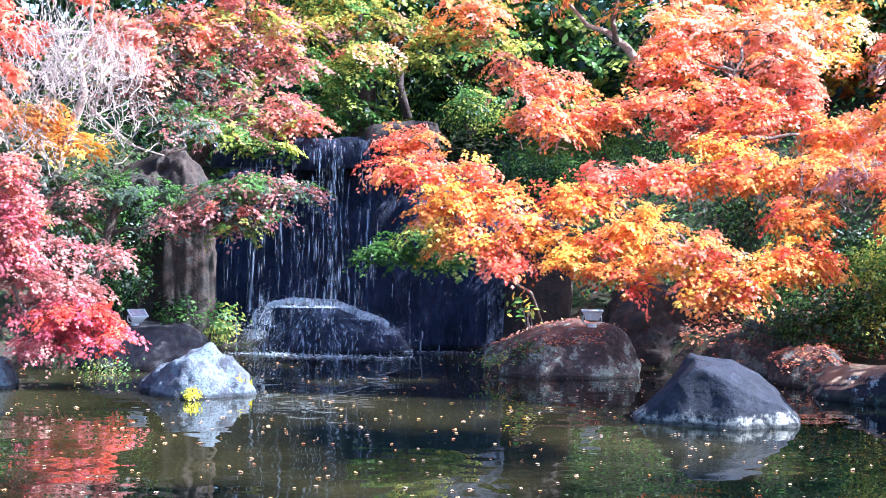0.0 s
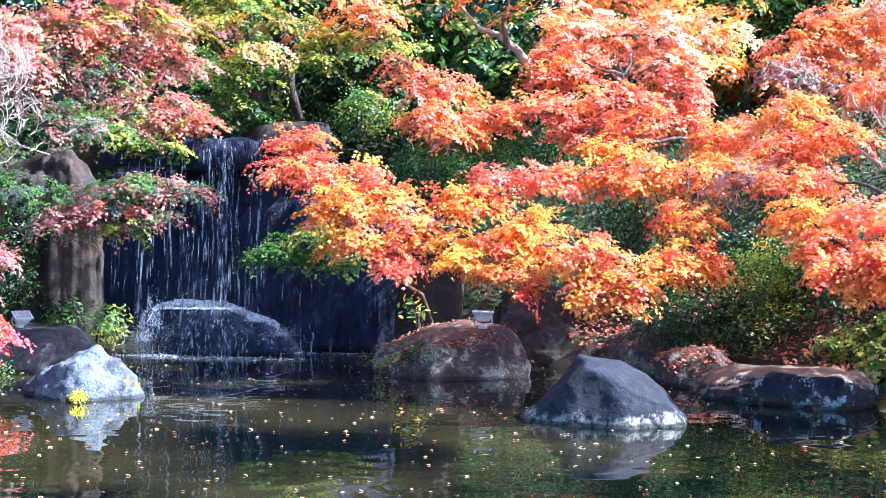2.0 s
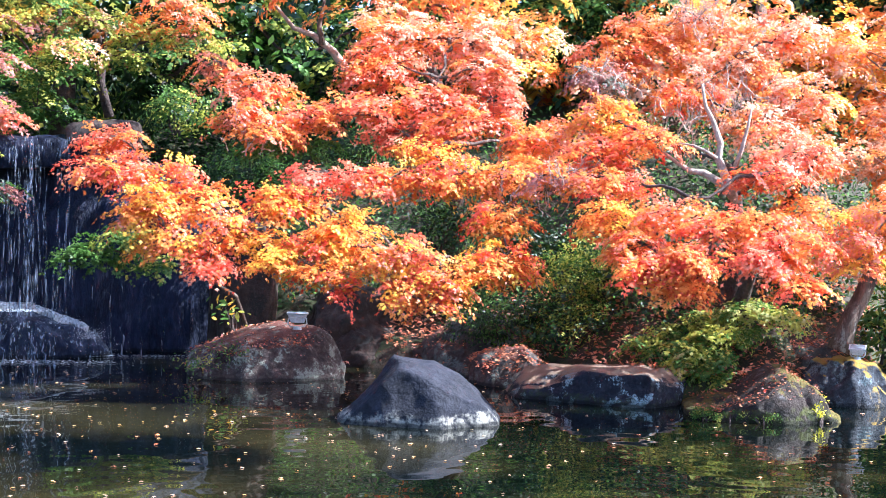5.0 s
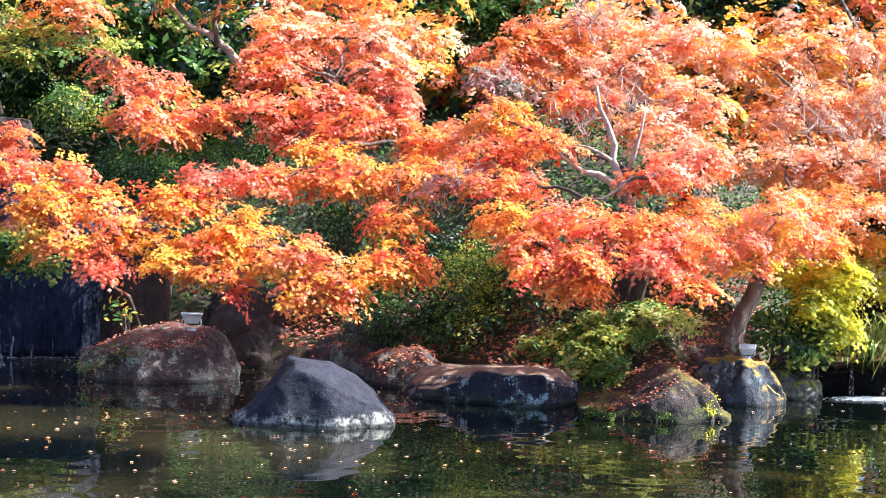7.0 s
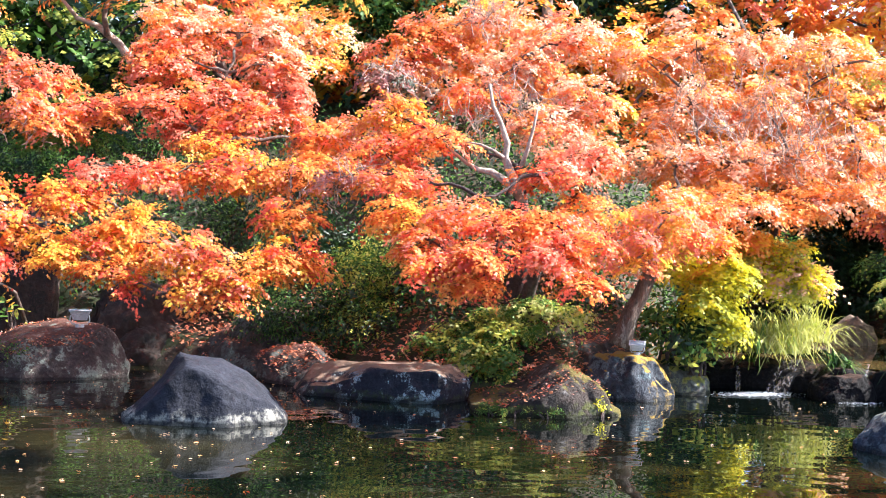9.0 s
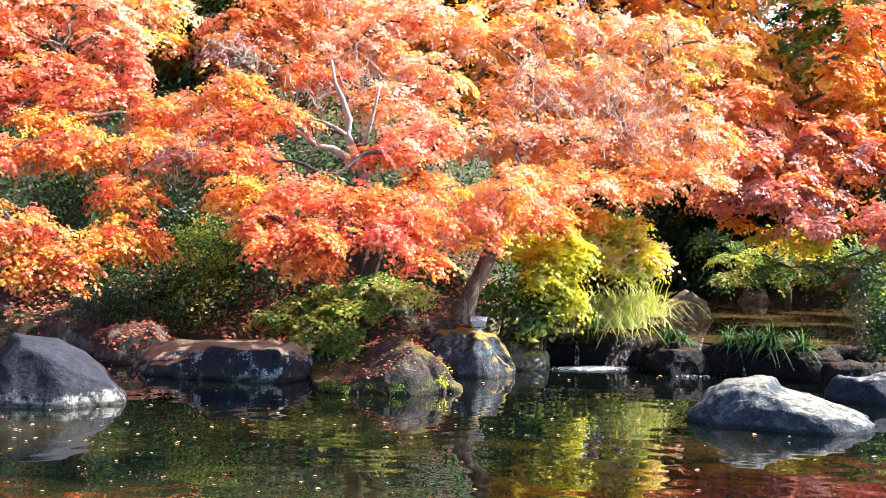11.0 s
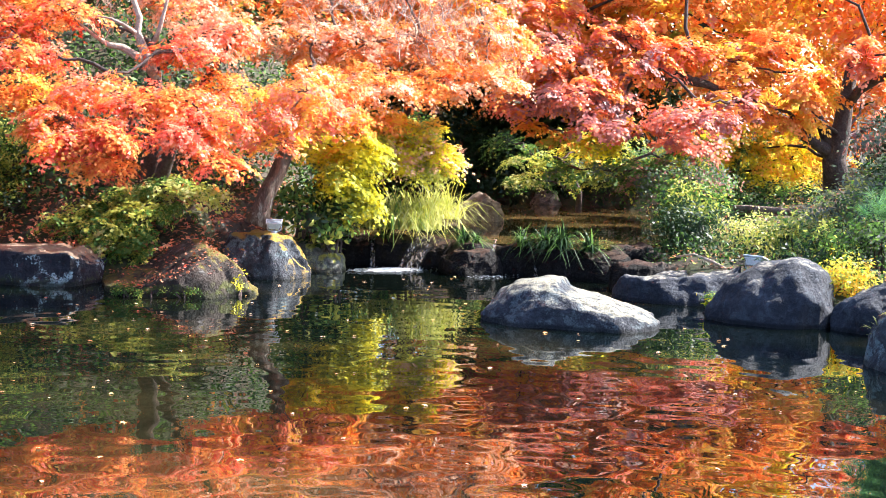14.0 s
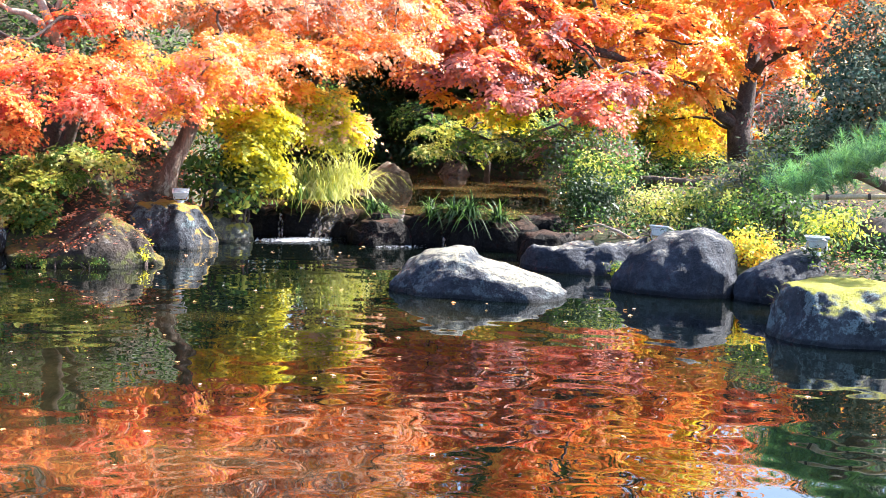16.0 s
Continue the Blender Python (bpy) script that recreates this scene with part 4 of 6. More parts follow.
tree.spray(8.13, 18.27, 7.17, 0.7, 0.56, 0.56, "OKY", 549, 0.066)
tree.spray(9.03, 18.52, 6.57, 0.65, 0.52, 0.47, "OKY", 426, 0.066)
tree.spray(9.62, 18.1, 7.69, 0.79, 0.63, 0.64, "OKY", 715, 0.066)
tree.finish()

tree = Tree("maple_tree", "green maple spray beside the waterfall", "tree", [(1.28, 18.86, 0.46), (1.13, 18.87, 0.89), (0.55, 18.79, 1.24)], [.03,.025,.015], BARK, "maples", 7)
tree.spray(0.11, 18.6, 1.32, 0.45, 0.22, 0.11, "GL", 622, 0.036)
tree.spray(-0.31, 18.6, 1.66, 0.32, 0.22, 0.12, "GL", 493, 0.036)
tree.spray(-0.59, 18.59, 1.45, 0.51, 0.25, 0.19, "G", 1263, 0.036)
tree.finish()

tree = Tree("maple_tree", "spreading red and orange maple with pale bare branches", "tree", [(6.51, 16.03, 0.65), (6.54, 16.02, 1.01), (6.54, 15.91, 1.38), (6.47, 15.72, 1.83), (6.39, 15.54, 2.24), (6.3, 15.47, 2.58)], [.13, .12, .11, .10, .08, .05], DARK_BARK, "maples", 8)
tree.limb([(6.55, 15.9, 0.66), (6.58, 15.78, 1.03), (6.61, 15.55, 1.44), (6.75, 15.38, 1.83), (6.82, 15.13, 2.18), (6.94, 14.97, 2.49), (7.05, 14.81, 2.75)], .10, .02, DARK_BARK)
tree.limb([(6.31, 15.25, 2.18), (6.16, 15.31, 2.37), (5.96, 15.38, 2.5), (5.82, 15.44, 2.52), (5.69, 15.49, 2.6), (5.5, 15.56, 2.76)], .06, .012, PALE_BARK)
tree.limb([(6.22, 15.17, 2.25), (6.12, 15.21, 2.5), (6.06, 15.24, 2.66), (6.08, 15.23, 2.82), (6, 15.26, 3.05), (5.92, 15.29, 3.22), (5.88, 15.31, 3.46)], .055, .015, PALE_BARK)
tree.limb([(6.23, 15.17, 2.57), (6.29, 15.15, 2.76), (6.34, 15.12, 3), (6.38, 15.11, 3.22)], .03, .01, PALE_BARK)
tree.limb([(6.01, 15.15, 2.65), (5.9, 15.2, 2.73), (5.77, 15.24, 2.79), (5.63, 15.3, 2.81)], .025, .008, PALE_BARK)
tree.twig_fan(6.07, 15.72, 3.08, 0.7, 30)
tree.twig_fan(6.55, 15.71, 3.29, 0.65, 26)
tree.twig_fan(6.28, 16.71, 4.42, 0.61, 22)
tree.twig_fan(5.09, 16.43, 3.53, 0.46, 22)
tree.twig_fan(4.34, 15.14, 2.44, 0.35, 16)
tree.spray(6.63, 15.58, 3.06, 0.49, 0.3, 0.24, "WOK", 2215, 0.031)
tree.spray(6.14, 16.25, 3.4, 0.51, 0.3, 0.24, "ORK", 2215, 0.031)
tree.spray(6.37, 14.62, 2.49, 0.46, 0.3, 0.16, "ORKW", 1610, 0.031)
tree.spray(5.38, 15.61, 2.86, 0.45, 0.3, 0.2, "ORK", 1800, 0.031)
tree.spray(6.88, 14.9, 2.73, 0.47, 0.3, 0.24, "KOW", 2215, 0.031)
tree.spray(6.68, 16.58, 3.81, 0.62, 0.3, 0.34, "WOK", 3435, 0.031)
tree.spray(7.31, 15.86, 3.39, 0.54, 0.3, 0.29, "WOK", 2772, 0.031)
tree.spray(5.28, 14.32, 2.06, 0.47, 0.3, 0.13, "OKR", 1386, 0.031)
tree.spray(5.56, 13.99, 1.92, 0.54, 0.3, 0.13, "OKR", 1616, 0.031)
tree.spray(5.95, 13.92, 2, 0.54, 0.3, 0.13, "ORK", 1616, 0.031)
tree.spray(5.04, 16.02, 3.12, 0.52, 0.3, 0.23, "OYK", 2239, 0.031)
tree.spray(6.12, 13.59, 1.82, 0.49, 0.3, 0.13, "ORK", 1462, 0.031)
tree.spray(4.81, 15.02, 2.36, 0.54, 0.3, 0.16, "ORK", 1894, 0.031)
tree.spray(5.94, 13.44, 1.58, 0.35, 0.3, 0.13, "ORKW", 1160, 0.031)
tree.spray(4.78, 15.56, 2.67, 0.47, 0.3, 0.2, "ORK", 1912, 0.031)
tree.spray(5.24, 13.73, 1.29, 0.28, 0.3, 0.08, "OR", 596, 0.031)
tree.spray(5.05, 13.89, 1.57, 0.43, 0.3, 0.17, "ORK", 1812, 0.031)
tree.spray(5.76, 13.42, 1.65, 0.3, 0.3, 0.12, "KRO", 852, 0.031)
tree.spray(4.85, 14.18, 1.73, 0.35, 0.3, 0.22, "ORK", 1772, 0.031)
tree.spray(5.25, 13.63, 1.63, 0.37, 0.3, 0.13, "ORK", 1243, 0.031)
tree.spray(4.7, 14.65, 2, 0.45, 0.3, 0.19, "OYR", 1912, 0.031)
tree.spray(6.13, 13.26, 1.37, 0.28, 0.3, 0.09, "ORK", 662, 0.031)
tree.spray(5.03, 13.63, 1.32, 0.25, 0.3, 0.08, "OR", 532, 0.031)
tree.spray(5.12, 16.75, 3.59, 0.36, 0.3, 0.23, "VS", 1420, 0.031)
tree.spray(5.39, 16.98, 3.85, 0.55, 0.3, 0.29, "OK", 2665, 0.031)
tree.spray(5.84, 17.07, 4.23, 0.56, 0.3, 0.28, "OK", 2558, 0.031)
tree.spray(4.76, 13.81, 1.49, 0.3, 0.3, 0.13, "ORY", 994, 0.031)
tree.spray(7.5, 16.81, 4.26, 0.63, 0.32, 0.31, "WOK", 3080, 0.031)
tree.spray(6.6, 17.19, 4.43, 0.63, 0.32, 0.27, "WOK", 2665, 0.031)
tree.spray(4.23, 15.42, 2.42, 0.57, 0.3, 0.15, "OKV", 1741, 0.031)
tree.spray(7.31, 23.91, 6.41, 1.75, 1.3, 1.31, "GDO", 3222, 0.066)
tree.finish()

tree = Tree("maple_tree", "salmon-orange maple with a leaning pale trunk", "tree", [(7.49, 15.15, 0.59), (7.54, 15.13, 0.76), (7.58, 15.1, 0.95), (7.71, 15.15, 1.12), (7.8, 15.11, 1.37), (7.9, 15.16, 1.6), (8.08, 15.29, 1.96), (8.36, 15.49, 2.43)], [.15, .11, .10, .095, .09, .07, .05, .03], BARK, "maples", 9)
tree.twig_fan(8.81, 15.53, 3.19, 1.02, 34)
tree.twig_fan(9.66, 15.36, 3.09, 1.04, 34)
tree.twig_fan(10.18, 15.14, 2.84, 0.84, 26)
tree.spray(7.58, 14.41, 2.03, 0.55, 0.3, 0.2, "KOY", 2250, 0.031)
tree.spray(7.44, 14.38, 1.68, 0.33, 0.3, 0.16, "KOY", 1065, 0.031)
tree.spray(8.44, 15.96, 2.78, 0.68, 0.34, 0.32, "WO", 3583, 0.031)
tree.spray(6.99, 13.82, 1.57, 0.24, 0.3, 0.09, "KOY", 478, 0.031)
tree.spray(9.2, 15.75, 2.74, 0.65, 0.33, 0.31, "WO", 3234, 0.031)
tree.spray(7.11, 13.75, 1.82, 0.33, 0.3, 0.13, "KOY", 954, 0.031)
tree.spray(7.37, 13.82, 2.11, 0.33, 0.3, 0.14, "OYK", 1028, 0.031)
tree.spray(8.22, 14.66, 1.82, 0.46, 0.3, 0.19, "KOY", 1705, 0.031)
tree.spray(7.09, 14.65, 1.69, 0.41, 0.3, 0.2, "KOY", 1687, 0.031)
tree.spray(8.03, 14.86, 2.22, 0.55, 0.3, 0.22, "OW", 2250, 0.031)
tree.spray(8.91, 15.11, 2.22, 0.57, 0.3, 0.26, "OW", 2532, 0.031)
tree.spray(8.94, 16.34, 3.44, 0.7, 0.36, 0.37, "WO", 4039, 0.031)
tree.spray(6.93, 14.92, 2.12, 0.45, 0.3, 0.21, "OYK", 1894, 0.031)
tree.spray(7.62, 16.46, 2.82, 0.43, 0.3, 0.3, "WO", 2072, 0.031)
tree.spray(10.04, 15.69, 2.82, 0.67, 0.34, 0.32, "WO", 3234, 0.031)
tree.spray(9.85, 15.35, 2.28, 0.62, 0.31, 0.24, "OW", 2487, 0.031)
tree.spray(9.93, 16.21, 3.5, 0.72, 0.36, 0.36, "WO", 3909, 0.031)
tree.spray(8.45, 16.81, 4.07, 0.71, 0.36, 0.39, "WOY", 4234, 0.031)
tree.spray(9.25, 16.82, 4.21, 0.73, 0.36, 0.35, "WOY", 3583, 0.031)
tree.spray(10.63, 15.3, 2.38, 0.64, 0.32, 0.25, "OW", 2487, 0.031)
tree.spray(10.89, 15.58, 2.92, 0.68, 0.35, 0.31, "WO", 3109, 0.031)
tree.spray(10.86, 16.07, 3.55, 0.66, 0.34, 0.36, "WOY", 3316, 0.031)
tree.spray(10.14, 16.75, 4.34, 0.74, 0.37, 0.29, "WO", 2931, 0.031)
tree.spray(10.98, 16.44, 4.28, 0.61, 0.31, 0.29, "WOY", 2398, 0.031)
tree.spray(11.73, 16.16, 4.08, 0.41, 0.3, 0.29, "WOYL", 1598, 0.031)
tree.spray(13.09, 23.61, 7.25, 1.88, 1.3, 1.41, "DG", 3758, 0.066)
tree.spray(10.98, 24.67, 7.25, 1.88, 1.3, 1.41, "DG", 3758, 0.066)
tree.spray(14.71, 22.64, 7.74, 1.65, 1.3, 1.41, "OW", 3288, 0.066)
tree.finish()

tree = Tree("maple_tree", "broad orange maple with a dark forked trunk", "tree", [(17.9, 15.98, 0.98), (17.85, 16.04, 1.4), (17.9, 15.99, 1.8), (17.94, 15.94, 2.42), (17.99, 15.88, 3.21)], [.22,.18,.15,.11,.08], DARK_BARK, "maples", 10)
tree.limb([(17.86, 16.04, 1.49), (17.48, 16.16, 1.69), (17.04, 16.18, 1.87), (16.77, 16.17, 1.94)], .12, .03, DARK_BARK)
tree.limb([(17.8, 16.09, 1.62), (17.63, 16.14, 1.96), (17.46, 16.17, 2.22), (17.24, 16.12, 2.65)], .11, .03, DARK_BARK)
tree.limb([(17.94, 15.94, 2.25), (17.9, 15.68, 2.5), (17.94, 15.33, 2.68), (18.07, 15.02, 2.79), (18.17, 14.75, 3.05), (18.18, 14.57, 3.3)], .09, .012, DARK_BARK)
tree.limb([(17.28, 16.08, 1.78), (16.46, 16.06, 2.1), (15.73, 15.94, 2.26), (15.09, 16.01, 2.46), (14.41, 16.36, 2.54), (13.72, 16.68, 2.47)], .10, .02, DARK_BARK)
tree.limb([(15.09, 16.01, 2.46), (14.65, 16.14, 2.6), (14.28, 16.34, 2.68)], .06, .012, DARK_BARK)
tree.spray(17.64, 15.38, 2.98, 0.48, 0.24, 0.34, "OK", 1598, 0.032)
tree.spray(17.91, 14.75, 3.08, 0.48, 0.24, 0.3, "OK", 1420, 0.032)
tree.spray(16.7, 15.81, 2.03, 0.63, 0.31, 0.25, "YO", 1610, 0.032)
tree.spray(16.7, 15.52, 2.55, 0.62, 0.31, 0.38, "OY", 2463, 0.032)
tree.spray(17.37, 17.28, 1.59, 0.67, 0.33, 0.27, "YL", 1610, 0.032)
tree.spray(16.47, 16.05, 3.16, 0.71, 0.35, 0.3, "O", 2132, 0.032)
tree.spray(19.45, 16.49, 1.96, 0.31, 0.22, 0.49, "K", 1279, 0.032)
tree.spray(18.92, 17.84, 1.22, 0.8, 0.4, 0.3, "ZY", 1918, 0.032)
tree.spray(15.71, 15.97, 2.82, 0.73, 0.36, 0.33, "OYV", 2588, 0.032)
tree.spray(15.45, 15.66, 2.24, 0.64, 0.32, 0.31, "POY", 2215, 0.032)
tree.spray(20.5, 17.57, 2.59, 0.55, 0.28, 0.44, "OW", 1777, 0.032)
tree.spray(14.83, 16.25, 2.94, 0.75, 0.38, 0.26, "OK", 2132, 0.032)
tree.spray(21.03, 16.93, 3.12, 0.55, 0.28, 0.52, "OYV", 2132, 0.032)
tree.spray(15.01, 17.16, 4.77, 0.47, 0.24, 0.33, "OK", 1598, 0.032)
tree.spray(14.25, 15.42, 2.04, 0.79, 0.39, 0.24, "PKO", 2344, 0.032)
tree.spray(14.59, 17.13, 4.16, 0.58, 0.29, 0.4, "OY", 2443, 0.032)
tree.spray(14.15, 16.32, 2.7, 0.78, 0.39, 0.31, "OVK", 2736, 0.032)
tree.spray(14.07, 15.32, 1.65, 0.68, 0.34, 0.12, "KPO", 1012, 0.032)
tree.spray(14.05, 16.67, 3.1, 0.63, 0.32, 0.37, "OKV", 2618, 0.032)
tree.spray(13.63, 16.62, 1.54, 0.4, 0.22, 0.15, "ZL", 716, 0.032)
tree.spray(13.5, 17.12, 1.62, 0.45, 0.22, 0.17, "LO", 852, 0.032)
tree.spray(13.27, 16.01, 1.84, 0.78, 0.39, 0.17, "KPY", 1693, 0.032)
tree.spray(13.29, 16.26, 2.22, 0.79, 0.39, 0.24, "VKO", 2344, 0.032)
tree.spray(13.21, 16.32, 2.28, 0.86, 0.43, 0.24, "PKO", 2558, 0.032)
tree.spray(13.21, 16.83, 2.68, 0.8, 0.4, 0.3, "KOW", 2866, 0.032)
tree.spray(19.8, 19.8, 5.44, 1.47, 1.17, 1.22, "ZYO", 2526, 0.066)
tree.spray(13.15, 17.14, 2.79, 0.89, 0.44, 0.32, "VKO", 3270, 0.032)
tree.spray(13.24, 17.57, 3.49, 0.75, 0.38, 0.39, "OKY", 3258, 0.032)
tree.spray(12.86, 17.23, 1.79, 0.33, 0.22, 0.12, "OY", 478, 0.032)
tree.spray(12.61, 17.04, 2.17, 0.8, 0.4, 0.23, "PKO", 2215, 0.032)
tree.spray(18.37, 21.13, 5.44, 1.95, 1.3, 1.22, "GLD", 3368, 0.066)
tree.spray(19.45, 20.14, 7.95, 1.47, 1.17, 1.22, "DGO", 2526, 0.066)
tree.spray(18.2, 22.58, 3.82, 0.99, 0.5, 0.47, "OYK", 2961, 0.032)
tree.spray(19.48, 22.81, 4.01, 0.92, 0.46, 0.49, "OYR", 2665, 0.032)
tree.spray(21.86, 21.98, 3.58, 0.64, 0.32, 0.5, "OYK", 1777, 0.032)
tree.spray(18, 21.45, 7.95, 1.95, 1.3, 1.22, "YOW", 3368, 0.066)
tree.spray(18.63, 23.51, 4.87, 1.13, 0.57, 0.58, "OY", 3909, 0.032)
tree.spray(21.99, 23.25, 4.08, 0.88, 0.44, 0.62, "OYR", 2842, 0.032)
tree.spray(21.54, 23.66, 4.88, 0.88, 0.44, 0.47, "OY", 2132, 0.032)
tree.spray(23.79, 22.87, 1.99, 0.79, 0.39, 0.43, "YOL", 1658, 0.032)
tree.spray(23.35, 23.32, 2.57, 1.02, 0.51, 0.53, "OY", 2665, 0.032)
tree.spray(22.55, 24.09, 2.89, 0.9, 0.45, 0.53, "OYR", 2368, 0.032)
tree.finish(KITE)

tree = Tree("maple_tree", "tall peach and orange maple behind the others", "tree", [(9.25, 21.6, 1.75), (9.2, 21.62, 3.69), (9.23, 21.61, 5.45)], [.14,.12,.08], BARK, "maples", 11)
tree.spray(8.8, 21.79, 5.09, 1.31, 1.05, 0.82, "OWY", 2656, 0.048)
tree.spray(9.93, 21.3, 4.06, 1.31, 1.05, 0.9, "WOY", 2922, 0.048)
tree.spray(8.62, 21.33, 2.8, 1.28, 1.03, 0.88, "WO", 2800, 0.048)
tree.spray(7.65, 22.22, 4.06, 1.23, 0.98, 0.9, "WO", 2740, 0.048)
tree.spray(11.03, 20.75, 3.23, 1.23, 0.98, 0.9, "OW", 2740, 0.048)
tree.spray(11.27, 21.19, 4.95, 1.26, 1.01, 0.84, "OWY", 2597, 0.048)
tree.spray(6.34, 22.11, 2.8, 1.2, 0.96, 0.88, "OW", 2625, 0.048)
tree.spray(12.36, 20.57, 4.1, 1.05, 0.84, 0.92, "OWY", 2381, 0.048)
tree.spray(13.52, 20.43, 3.07, 1.07, 0.86, 0.86, "OWY", 2255, 0.048)
tree.spray(13.7, 20.31, 4.58, 0.77, 0.62, 0.6, "YOL", 1135, 0.048)
tree.finish(KITE)

tree = Tree("maple_tree", "orange maple arching high over the pool", "tree", [(13.27, 21.19, 0.89), (13.3, 21.17, 2.3), (13.42, 21.09, 3.42)], [.16,.14,.1], DARK_BARK, "maples", 12)
tree.spray(15.1, 21.17, 3.82, 0.82, 0.65, 0.82, "OYK", 1646, 0.048)
tree.spray(12.95, 22.89, 4.3, 0.78, 0.62, 0.64, "OK", 1237, 0.048)
tree.spray(15.28, 21.03, 4.73, 0.91, 0.73, 0.68, "OY", 1524, 0.048)
tree.spray(14.34, 20.48, 5.74, 0.96, 0.77, 0.7, "YOW", 1653, 0.048)
tree.spray(14.47, 22.2, 5.49, 0.79, 0.63, 0.65, "OK", 1256, 0.048)
tree.spray(13.06, 21.32, 6.18, 1.31, 1.05, 0.79, "OK", 2537, 0.048)
tree.spray(14.98, 23.42, 3.21, 0.82, 0.66, 0.68, "OK", 1382, 0.048)
tree.spray(16.08, 21.57, 4.35, 0.8, 0.64, 0.66, "OYK", 1293, 0.048)
tree.spray(14.11, 23.95, 3.21, 0.82, 0.66, 0.68, "OK", 1382, 0.048)
tree.spray(13.12, 24.06, 3.2, 0.81, 0.65, 0.67, "OYL", 1342, 0.048)
tree.spray(12.81, 23.2, 5.49, 0.79, 0.63, 0.65, "OKW", 1256, 0.048)
tree.spray(14.28, 23.85, 4.43, 0.82, 0.66, 0.68, "YO", 1382, 0.048)
tree.spray(13.33, 22.44, 6.51, 0.77, 0.62, 0.64, "GDO", 1218, 0.048)
tree.spray(15.95, 21.79, 5.55, 0.57, 0.45, 0.66, "YOW", 920, 0.048)
tree.spray(16.62, 21.28, 4.55, 0.66, 0.53, 0.47, "OYW", 766, 0.048)
tree.spray(16.81, 21.13, 3.04, 0.94, 0.75, 0.75, "OY", 1753, 0.048)
tree.spray(16.93, 21.29, 3.19, 0.81, 0.65, 0.66, "YO", 1323, 0.048)
tree.spray(16.71, 22.34, 3.22, 0.83, 0.66, 0.68, "OYL", 1393, 0.048)
tree.spray(15.05, 19.97, 6.41, 0.87, 0.7, 0.61, "YOW", 1314, 0.048)
tree.spray(15.99, 22.74, 5.66, 0.82, 0.66, 0.68, "YOW", 1382, 0.048)
tree.spray(14.9, 22.51, 6.66, 0.8, 0.64, 0.66, "OKW", 1303, 0.048)
tree.spray(16.36, 23.46, 4.5, 0.85, 0.68, 0.7, "OYR", 1463, 0.048)
tree.spray(12.84, 24.99, 3.23, 0.83, 0.67, 0.69, "OKW", 1412, 0.048)
tree.spray(16.67, 23.37, 3.25, 0.85, 0.68, 0.7, "OYR", 1473, 0.048)
tree.spray(15.72, 21.95, 6.66, 0.75, 0.6, 0.66, "YOW", 1226, 0.048)
tree.spray(15.91, 24.13, 4.53, 0.86, 0.69, 0.71, "OKW", 1494, 0.048)
tree.spray(11.5, 24.65, 4.38, 0.81, 0.65, 0.66, "OY", 1323, 0.048)
tree.spray(17.23, 19.47, 4.27, 0.91, 0.73, 0.82, "OY", 1828, 0.048)
tree.spray(13.15, 23.81, 6.7, 0.81, 0.65, 0.66, "GDO", 1323, 0.048)
tree.spray(13.25, 25.46, 4.51, 0.85, 0.68, 0.7, "YO", 1473, 0.048)
tree.spray(15.06, 24.67, 5.8, 0.86, 0.69, 0.71, "YO", 1494, 0.048)
tree.spray(12.54, 25.04, 5.69, 0.83, 0.66, 0.68, "OYL", 1401, 0.048)
tree.spray(10.15, 24.37, 4.31, 0.78, 0.63, 0.65, "OY", 1246, 0.048)
tree.spray(18.16, 21.18, 3.22, 0.83, 0.66, 0.68, "OYK", 1393, 0.048)
tree.spray(17.39, 18.65, 4.68, 0.89, 0.71, 0.8, "OY", 1758, 0.048)
tree.spray(12.7, 24.61, 6.78, 0.82, 0.66, 0.68, "GDO", 1372, 0.048)
tree.spray(12.01, 25.29, 5.69, 0.83, 0.66, 0.68, "OK", 1401, 0.048)
tree.spray(18.31, 19.98, 3.18, 0.8, 0.64, 0.66, "OYL", 1314, 0.048)
tree.spray(18.37, 21.13, 4.45, 0.83, 0.66, 0.68, "OYK", 1401, 0.048)
tree.spray(16.41, 23.79, 6.99, 0.86, 0.69, 0.71, "YO", 1494, 0.048)
tree.spray(18.96, 20.33, 4.43, 0.82, 0.66, 0.68, "OYK", 1382, 0.048)
tree.spray(10.84, 25.05, 6.72, 0.81, 0.65, 0.67, "GDO", 1333, 0.048)
tree.spray(10.85, 25.81, 5.69, 0.83, 0.66, 0.68, "OYL", 1401, 0.048)
tree.spray(9.92, 25.44, 5.59, 0.81, 0.65, 0.67, "OYL", 1333, 0.048)
tree.spray(12.44, 26.2, 7.01, 0.86, 0.69, 0.71, "GDO", 1505, 0.048)
tree.spray(8.76, 25.01, 5.49, 0.79, 0.63, 0.65, "YO", 1256, 0.048)
tree.spray(10.34, 26.66, 4.5, 0.85, 0.68, 0.7, "OYL", 1463, 0.048)
tree.spray(9.92, 25.44, 6.72, 0.81, 0.65, 0.67, "GDO", 1333, 0.048)
tree.spray(19.94, 20.22, 3.24, 0.84, 0.67, 0.69, "YO", 1442, 0.048)
tree.spray(15.37, 24.59, 9.23, 1.21, 0.97, 0.81, "ORK", 2427, 0.048)
tree.spray(9.18, 26.66, 4.47, 0.84, 0.67, 0.69, "OYL", 1422, 0.048)
tree.spray(13.61, 25.61, 9.5, 1.21, 0.97, 0.81, "DG", 2427, 0.048)
tree.spray(8.15, 26.16, 5.61, 0.81, 0.65, 0.67, "OYL", 1342, 0.048)
